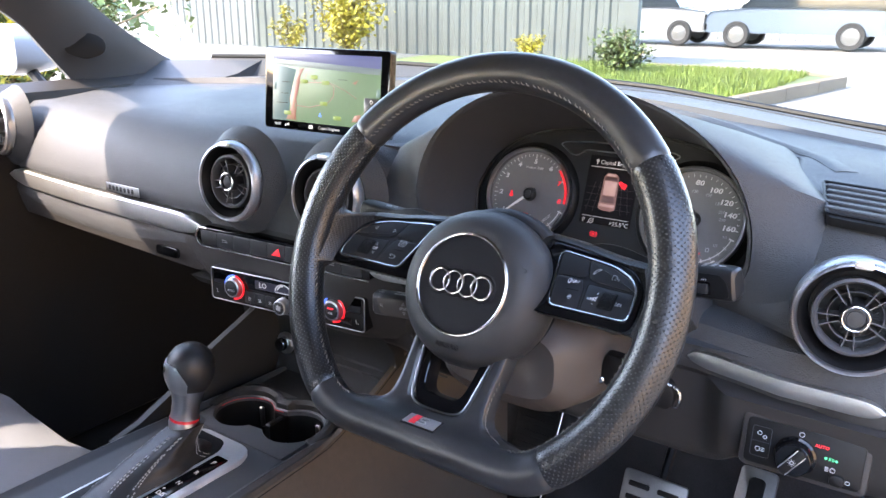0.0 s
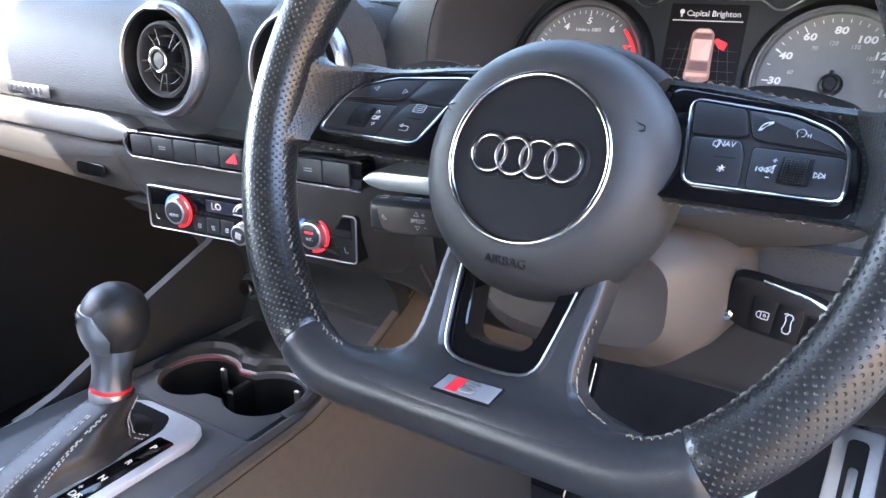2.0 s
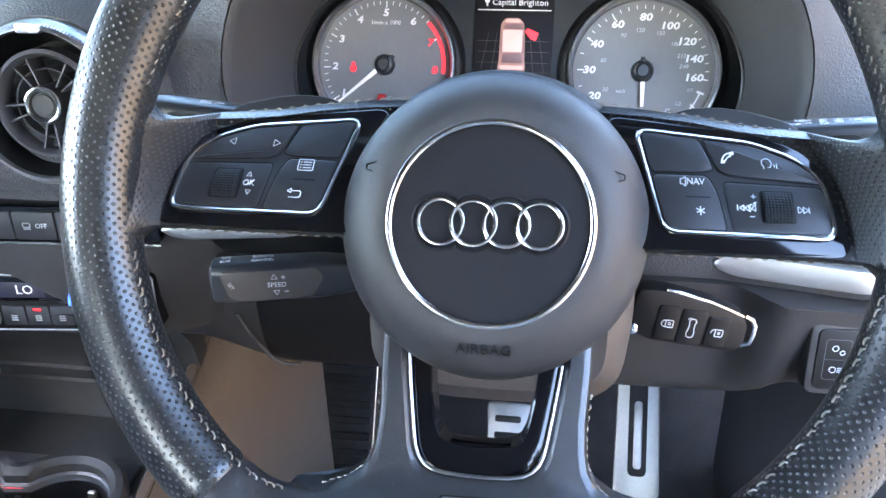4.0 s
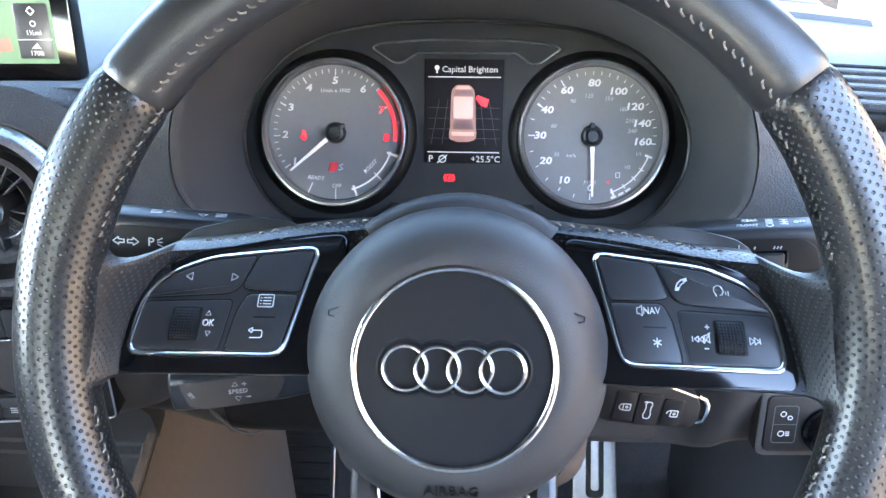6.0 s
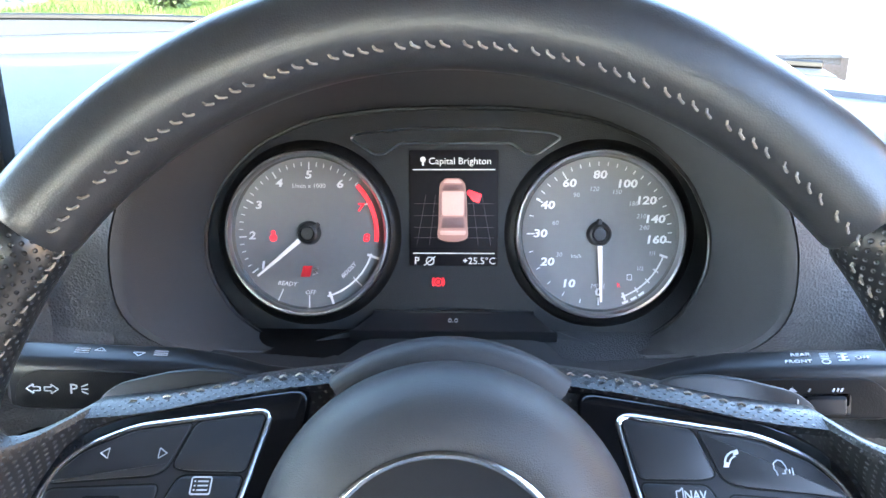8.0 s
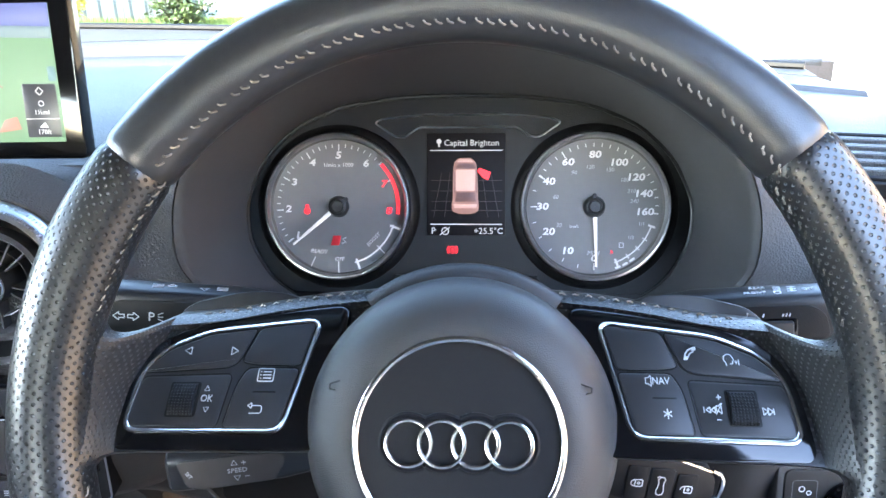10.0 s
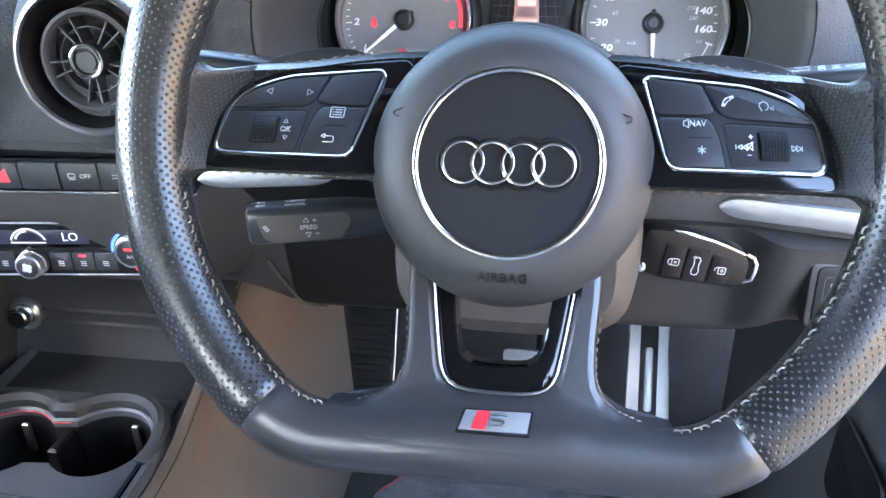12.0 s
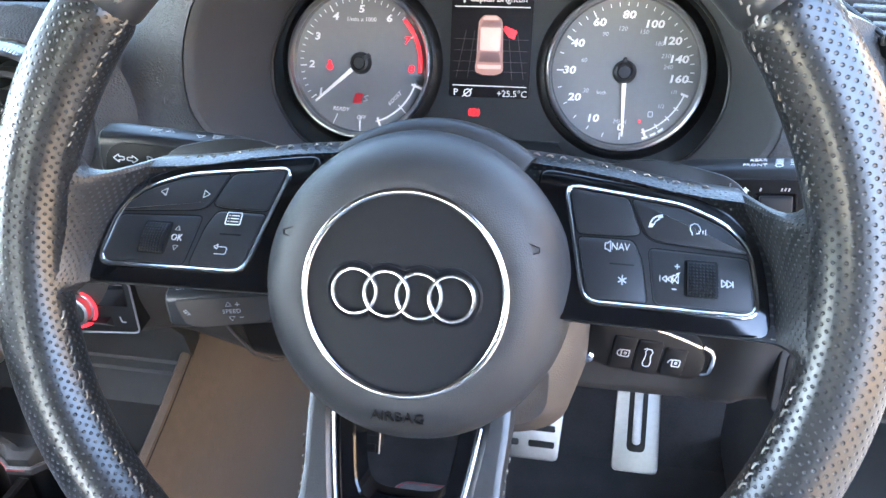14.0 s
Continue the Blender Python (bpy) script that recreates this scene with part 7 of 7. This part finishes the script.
dm = solo("door_mirror", loft([[(-1.315 + 0.080 * x * s, 0.285 + dy, 1.066 + 0.050 * z * s) for x, z in rounded(2, 2, 0.6, 4)] for s, dy in ((0.75, 0.0), (0.95, 0.01), (1.0, 0.04), (0.85, 0.10), (0.5, 0.13))]), mat("pale_blue_paint", (0.22, 0.25, 0.28), 0.25, vary=0.03, coat=0.5), "pale painted door mirror outside the passenger window", "door mirror")
part("mirror_foot", tube([(-1.13, 0.33, 0.955), (-1.20, 0.33, 0.985), (-1.27, 0.33, 1.035)], 0.011, 8), M_BLACK, dm)
# rear of the cabin
solo("rear_bench", box(CAR_X - 0.66, CAR_X + 0.66, -1.75, -1.45, FLOOR, 1.0, 0.05), M_SEAT, "grey leather rear bench", "seat")
for s in (-1, 1):
    solo("door_post", loft([[(CAR_X + s * 0.72 + dx, -0.62 + dy - 0.1 * (z - 0.9), z) for dx, dy in ((-0.03, -0.07), (0.03, -0.07), (0.03, 0.07), (-0.03, 0.07))] for z in (0.30, 0.98, 1.36)]), M_PILLAR, "dark grey door post trim", "pillar")
    solo("rear_side_panel", box(CAR_X + s * 0.72 - 0.02, CAR_X + s * 0.72 + 0.02, -1.75, -0.69, 0.30, 1.0, 0.01), M_DASH_LOW, "dark grey rear side panel", "side panel")
# unseen, added to close the cabin and cut light from behind
solo("tailgate", box(CAR_X - 0.70, CAR_X + 0.70, -1.84, -1.78, 0.30, 1.02, 0.02), M_PILLAR, "dark trimmed tailgate below the rear window", "tailgate", kind="structure")
# unseen panels in place of the rear side windows, blocking their light
for s in (-1, 1):
    solo("rear_light_block", loft([[(CAR_X + s * (0.70 - 0.10 * max(0.0, z - 0.98)) + dx, y, z) for dx, y in ((-0.02, -1.80), (0.02, -1.80), (0.02, -0.70), (-0.02, -0.70))] for z in (0.98, 1.20, 1.36)]), M_PILLAR, "unseen dark panel added over the rear side window to block light", "pillar")
solo("bonnet", loft([[(CAR_X + s * 0.72, y, z - 0.05 * s * s) for s in [lerp(-1, 1, k / 12) for k in range(13)]] + [(CAR_X + s * 0.72, y, z - 0.10) for s in [lerp(1, -1, k / 12) for k in range(13)]] for y, z in ((0.85, 0.93), (1.3, 0.90), (1.75, 0.80))]), mat("bonnet_paint", (0.30, 0.33, 0.36), 0.25, coat=0.5, vary=0.03), "grey painted bonnet beyond the windscreen", "bonnet")

# ---------------------------------------------------------------- outside
SLOPE = 0.0075
def ground_z(y):
    return SLOPE * max(-5, min(60, y))
bm = bmesh.new()
gx, gy = [-400, -60, -30, -15, -8, -4, 0, 4, 8, 15, 30, 60, 400], [-400, -60, -20, -5, 0, 5, 10, 15, 20, 30, 60, 120, 400]
vs = [[bm.verts.new((x, y, ground_z(y) - 0.02)) for x in gx] for y in gy]
for a, b in zip(vs, vs[1:]):
    for k in range(len(gx) - 1):
        bm.faces.new((a[k], a[k + 1], b[k + 1], b[k]))
solo("ground", bm, M_TARMAC, "pale sunlit tarmac yard", "ground", kind="structure")


def steel_wall(name, label, x0, x1, y, h, pitch, material, depth=0.035):
    """A corrugated steel side with its rails, as on a yard hoarding."""
    w = thing(name, label, "hoarding")
    pts = []
    n = int((x1 - x0) / pitch)
    for k in range(n):
        a = x0 + pitch * k
        pts += [(a, y), (a + pitch * 0.28, y), (a + pitch * 0.42, y + depth), (a + pitch * 0.80, y + depth), (a + pitch * 0.94, y)]
    pts.append((x1, y))
    z0 = ground_z(y)
    part("side_sheet", loft([[(px, py, z) for px, py in pts] + [(px, py + 0.06, z) for px, py in pts[::-1]] for z in (z0, z0 + h)]), material, w)
    part("corner_post", box(x1, x1 + 0.12, y - 0.04, y + 0.12, z0, z0 + h, 0.01), material, w)
    part("roof_sheet", box(x0, x1 + 0.12, y, y + 0.30, z0 + h, z0 + h + 0.05, 0.01), material, w)
    return w


def foliage(name, label, at, size, count, material, seed, upright=0.6):
    """A bush: twigs from the foot and many small leaves with an uneven outline."""
    rnd = random.Random(seed)
    b = thing(name, label, "bush", at)
    bm, tw = bmesh.new(), bmesh.new()
    for s in range(max(5, count // 90)):
        a, r = rnd.uniform(0, 6.28), rnd.uniform(0.1, 0.9)
        tipp = Vector((math.cos(a) * r * size[0], math.sin(a) * r * size[1], size[2] * rnd.uniform(0.55, 1.0) * (1.1 - 0.4 * r)))
        tube([(0, 0, 0), tuple(tipp * 0.5 + Vector((0, 0, 0.1 * size[2]))), tuple(tipp)], 0.008, 4, bm=tw)
        for k in range(90):
            t = rnd.uniform(0.25, 1.05)
            c = tipp * t + Vector((rnd.gauss(0, 0.13) * size[0], rnd.gauss(0, 0.13) * size[1], rnd.gauss(0, 0.08) * size[2] + 0.1 * size[2] * math.sin(t * 3)))
            c.z = max(0.02, c.z)
            l, wd = rnd.uniform(0.05, 0.11) * size[2] ** 0.5, rnd.uniform(0.018, 0.036) * size[2] ** 0.5
            m = Matrix.Translation(c) @ Euler((rnd.uniform(-1, 1), rnd.uniform(-1, 1), rnd.uniform(0, 6.28))).to_matrix().to_4x4()
            q = [bm.verts.new(m @ Vector(p)) for p in ((0, 0, 0), (wd, l * 0.5, 0.01), (0, l, 0), (-wd, l * 0.5, 0.01))]
            bm.faces.new(q)
    part("twigs", tw, M_TWIG, b)
    part("leaves", bm, material, b, kind="stuff")
    return b


def gp_at(x, y):
    return pose(x, y, ground_z(y))


def car(name, label, at, paint, length, roof):
    """A parked car seen side on: body, glass house, wheels and lamps."""
    c = thing(name, label, "car", at, group="parked cars")
    low = [(-length / 2, 0.35), (-length / 2 - 0.03, 0.62), (-length / 2 + 0.10, 0.86), (-length * 0.22, 0.95), (length * 0.40, 0.93), (length / 2, 0.86), (length / 2 + 0.04, 0.55), (length / 2, 0.33)]
    rings = [[(x, y, z) for x, z in soften(low, 0.08)] for y in (-0.80, -0.84, 0.84, 0.80)]
    part("body", loft(rings), paint, c, "painted body")
    top = roof
    rings = [[(x * (1 - e) , y, z) for x, z in soften(top, 0.06)] for y, e in ((-0.70, 0.0), (-0.74, 0.0), (0.74, 0.0), (0.70, 0.0))]
    part("glass_house", loft(rings), M_GLASSY, c, "pale reflecting windows")
    part("roof_panel", box(top[1][0], top[2][0], -0.68, 0.68, top[1][1] - 0.01, top[1][1] + 0.03, 0.01), paint, c)
    for wx in (-length * 0.31, length * 0.31):
        for wy in (-0.80, 0.80):
            wh = part("wheel", lathe([(0.20, -0.09), (0.30, -0.10), (0.315, -0.06), (0.315, 0.06), (0.30, 0.10), (0.20, 0.09)], 32), M_TYRE, c, "tyre", at=pose(wx, wy, 0.315, 90, 0, 0))
            part("rim", lathe([(0.20, 0.085), (0.19, 0.06), (0.10, 0.075), (0.06, 0.09), (0.0001, 0.09)], 24), M_HUBCAP, wh, "pale wheel trim")
            part("rim", lathe([(0.20, -0.085), (0.19, -0.06), (0.10, -0.075), (0.06, -0.09), (0.0001, -0.09)], 24), M_HUBCAP, wh, "pale wheel trim")
    part("bumper", box(length / 2 - 0.05, length / 2 + 0.10, -0.80, 0.80, 0.40, 0.56, 0.02), M_HUBCAP, c)
    part("bumper", box(-length / 2 - 0.08, -length / 2 + 0.05, -0.80, 0.80, 0.40, 0.56, 0.02), M_HUBCAP, c)
    part("tail_lamp", box(length / 2 + 0.02, length / 2 + 0.05, -0.78, -0.55, 0.62, 0.80, 0.01), M_AMBER, c, "amber lamp")
    part("head_lamp", box(-length / 2 - 0.05, -length / 2 + 0.02, -0.75, -0.50, 0.58, 0.78, 0.01), M_BLACK, c)
    return c


M_GLASSY = mat("car_glass", (0.02, 0.025, 0.03), 0.08, vary=0.05, coat=0.5)
M_TYRE = mat("tyre_rubber", (0.02, 0.02, 0.02), 0.9, vary=0.2)
M_HUBCAP = mat("pale_wheel_trim", (0.14, 0.14, 0.135), 0.4, 0.3, vary=0.1)
M_AMBER = mat("amber_lens", (0.8, 0.25, 0.02), 0.3, vary=0.05)
M_PALEBLUE = mat("pale_blue_car_paint", (0.085, 0.110, 0.140), 0.3, coat=0.5, vary=0.05)
M_WHITECAR = mat("white_car_paint", (0.17, 0.178, 0.185), 0.3, coat=0.5, vary=0.04)

steel_wall("steel_hoarding", "green-grey corrugated steel hoarding", -15.35, -5.29, 13.5, 2.6, 0.28, M_CONT)
steel_wall("steel_hoarding", "white corrugated steel hoarding", -21.2, -15.55, 13.8, 2.6, 0.28, M_CONTW)
car("parked_estate_car", "pale blue old estate car parked on the yard", gp_at(-3.87, 20.8) @ pose(0, 0, 0, 0, 0, 0), M_PALEBLUE, 4.15, [(-1.3, 0.93), (-0.75, 1.40), (1.75, 1.42), (2.05, 0.90)])
car("parked_van", "white small van parked on the yard", gp_at(-7.9, 21.0) @ pose(0, 0, 0, 0, 0, 180), M_WHITECAR, 4.0, [(-1.2, 0.93), (-0.6, 1.75), (1.85, 1.78), (1.95, 0.90)])

# grass bed with its kerb
bed = [(-9.0, 6.5), (-2.32, 6.5), (-1.97, 8.6), (-1.47, 11.6), (-1.95, 12.05), (-4.5, 12.3), (-9.0, 12.4)]
bm = bmesh.new()
slab(soften(bed, 0.25), -0.05, 0.10, 0.02, bm=bm)
for v in bm.verts:
    v.co.z += ground_z(v.co.y)
solo("grass_bed", bm, M_SOIL, "low bed of sunlit grass behind a kerb", "lawn", kind="structure")
rnd = random.Random(4)
bm = bmesh.new()
for k in range(16000):
    x, y = rnd.uniform(-6.5, -1.9), rnd.uniform(8.0, 12.0)
    if x > -2.02 + (y - 8.6) * 0.165:
        continue
    h, a = rnd.uniform(0.05, 0.14), rnd.uniform(0, 6.28)
    z = ground_z(y) + 0.09
    dx, dy = math.cos(a) * 0.012, math.sin(a) * 0.012
    lx, ly = rnd.uniform(-0.04, 0.04), rnd.uniform(-0.04, 0.04)
    bm.faces.new([bm.verts.new(p) for p in ((x - dx, y - dy, z), (x + dx, y + dy, z), (x + lx, y + ly, z + h))])
solo("grass", bm, M_GRASS, "short sunlit yellow-green grass blades", "grass", kind="stuff")
kerb = thing("kerb", "weathered stone kerb round the grass bed", "kerb", kind="structure")
kp = [(-2.40, 6.0), (-1.95, 8.6), (-1.42, 11.7), (-1.95, 12.15), (-4.5, 12.4)]
for a, b in zip(kp, kp[1:]):
    A, B = Vector(a), Vector(b)
    n = max(1, round((B - A).length / 0.9))
    for k in range(n):
        p, q = A.lerp(B, k / n), A.lerp(B, (k + 0.985) / n)
        d = (q - p).normalized()
        s = Vector((-d.y, d.x)) * 0.065
        z = ground_z(p.y) - 0.03
        part("kerb_stone", slab([tuple(p + s), tuple(q + s), tuple(q - s), tuple(p - s)], z, z + 0.17, 0.012), M_KERB, kerb)

foliage("bush", "yellow-green bush in front of the steel hoarding", gp_at(-10.9, 12.0), (1.15, 0.6, 1.35), 2600, M_LEAF, 1)
foliage("bush", "dry yellow grass clump by the steel hoarding", gp_at(-12.6, 12.0), (0.5, 0.4, 1.0), 700, M_LEAF, 2)
foliage("bush", "small yellow-green bush by the steel hoarding", gp_at(-6.6, 12.0), (0.42, 0.3, 0.62), 600, M_LEAF, 3)
foliage("bush", "green bush at the edge of the grass bed", gp_at(-4.25, 10.6), (0.55, 0.5, 0.70), 1800, M_LEAF2, 5)
foliage("bush", "tall green hedge beside the steel hoarding", gp_at(-24.0, 14.5), (2.6, 1.6, 3.4), 8000, M_LEAF2, 6)
foliage("bush", "tall green hedge beside the car", gp_at(-9.0, 4.2), (2.4, 1.6, 1.9), 10000, M_LEAF2, 7)
foliage("bush", "sunlit yellow-green hedge beside the car", gp_at(-7.6, 2.6), (1.2, 1.2, 1.3), 4000, M_LEAF, 8)
foliage("bush", "tall green shrub at the end of the steel hoarding", gp_at(-14.6, 8.0), (1.9, 1.4, 2.8), 11000, M_LEAF2, 9)
# white railings behind the parked cars
rail = thing("railings", "white railings with red bins behind the parked cars", "fence")
z = ground_z(24)
for k in range(60):
    part("rail_post", box(-9 + k * 0.22, -8.93 + k * 0.22, 24, 24.05, z, z + 1.7, 0.005), M_WHITECAR, rail)
part("rail_bar", box(-9, 4.3, 24.05, 24.09, z + 1.3, z + 1.38, 0.005), M_WHITECAR, rail)
part("rail_bar", box(-9, 4.3, 24.05, 24.09, z + 0.3, z + 0.38, 0.005), M_WHITECAR, rail)
# unseen walls that close the yard behind and beside the car
# added as a reflector for the driver's side
solo("bounce_wall_east", box(5.2, 5.5, -14, 8, -0.2, 3.2, 0.01), M_WALL, "unseen ochre wall added to bounce warm light into the car", "wall", kind="structure")
solo("wall_south", box(-16, 5.2, -14.3, -14, -0.2, 1.2, 0.01), M_WALL, "low ochre rendered wall behind the car", "wall", kind="structure")
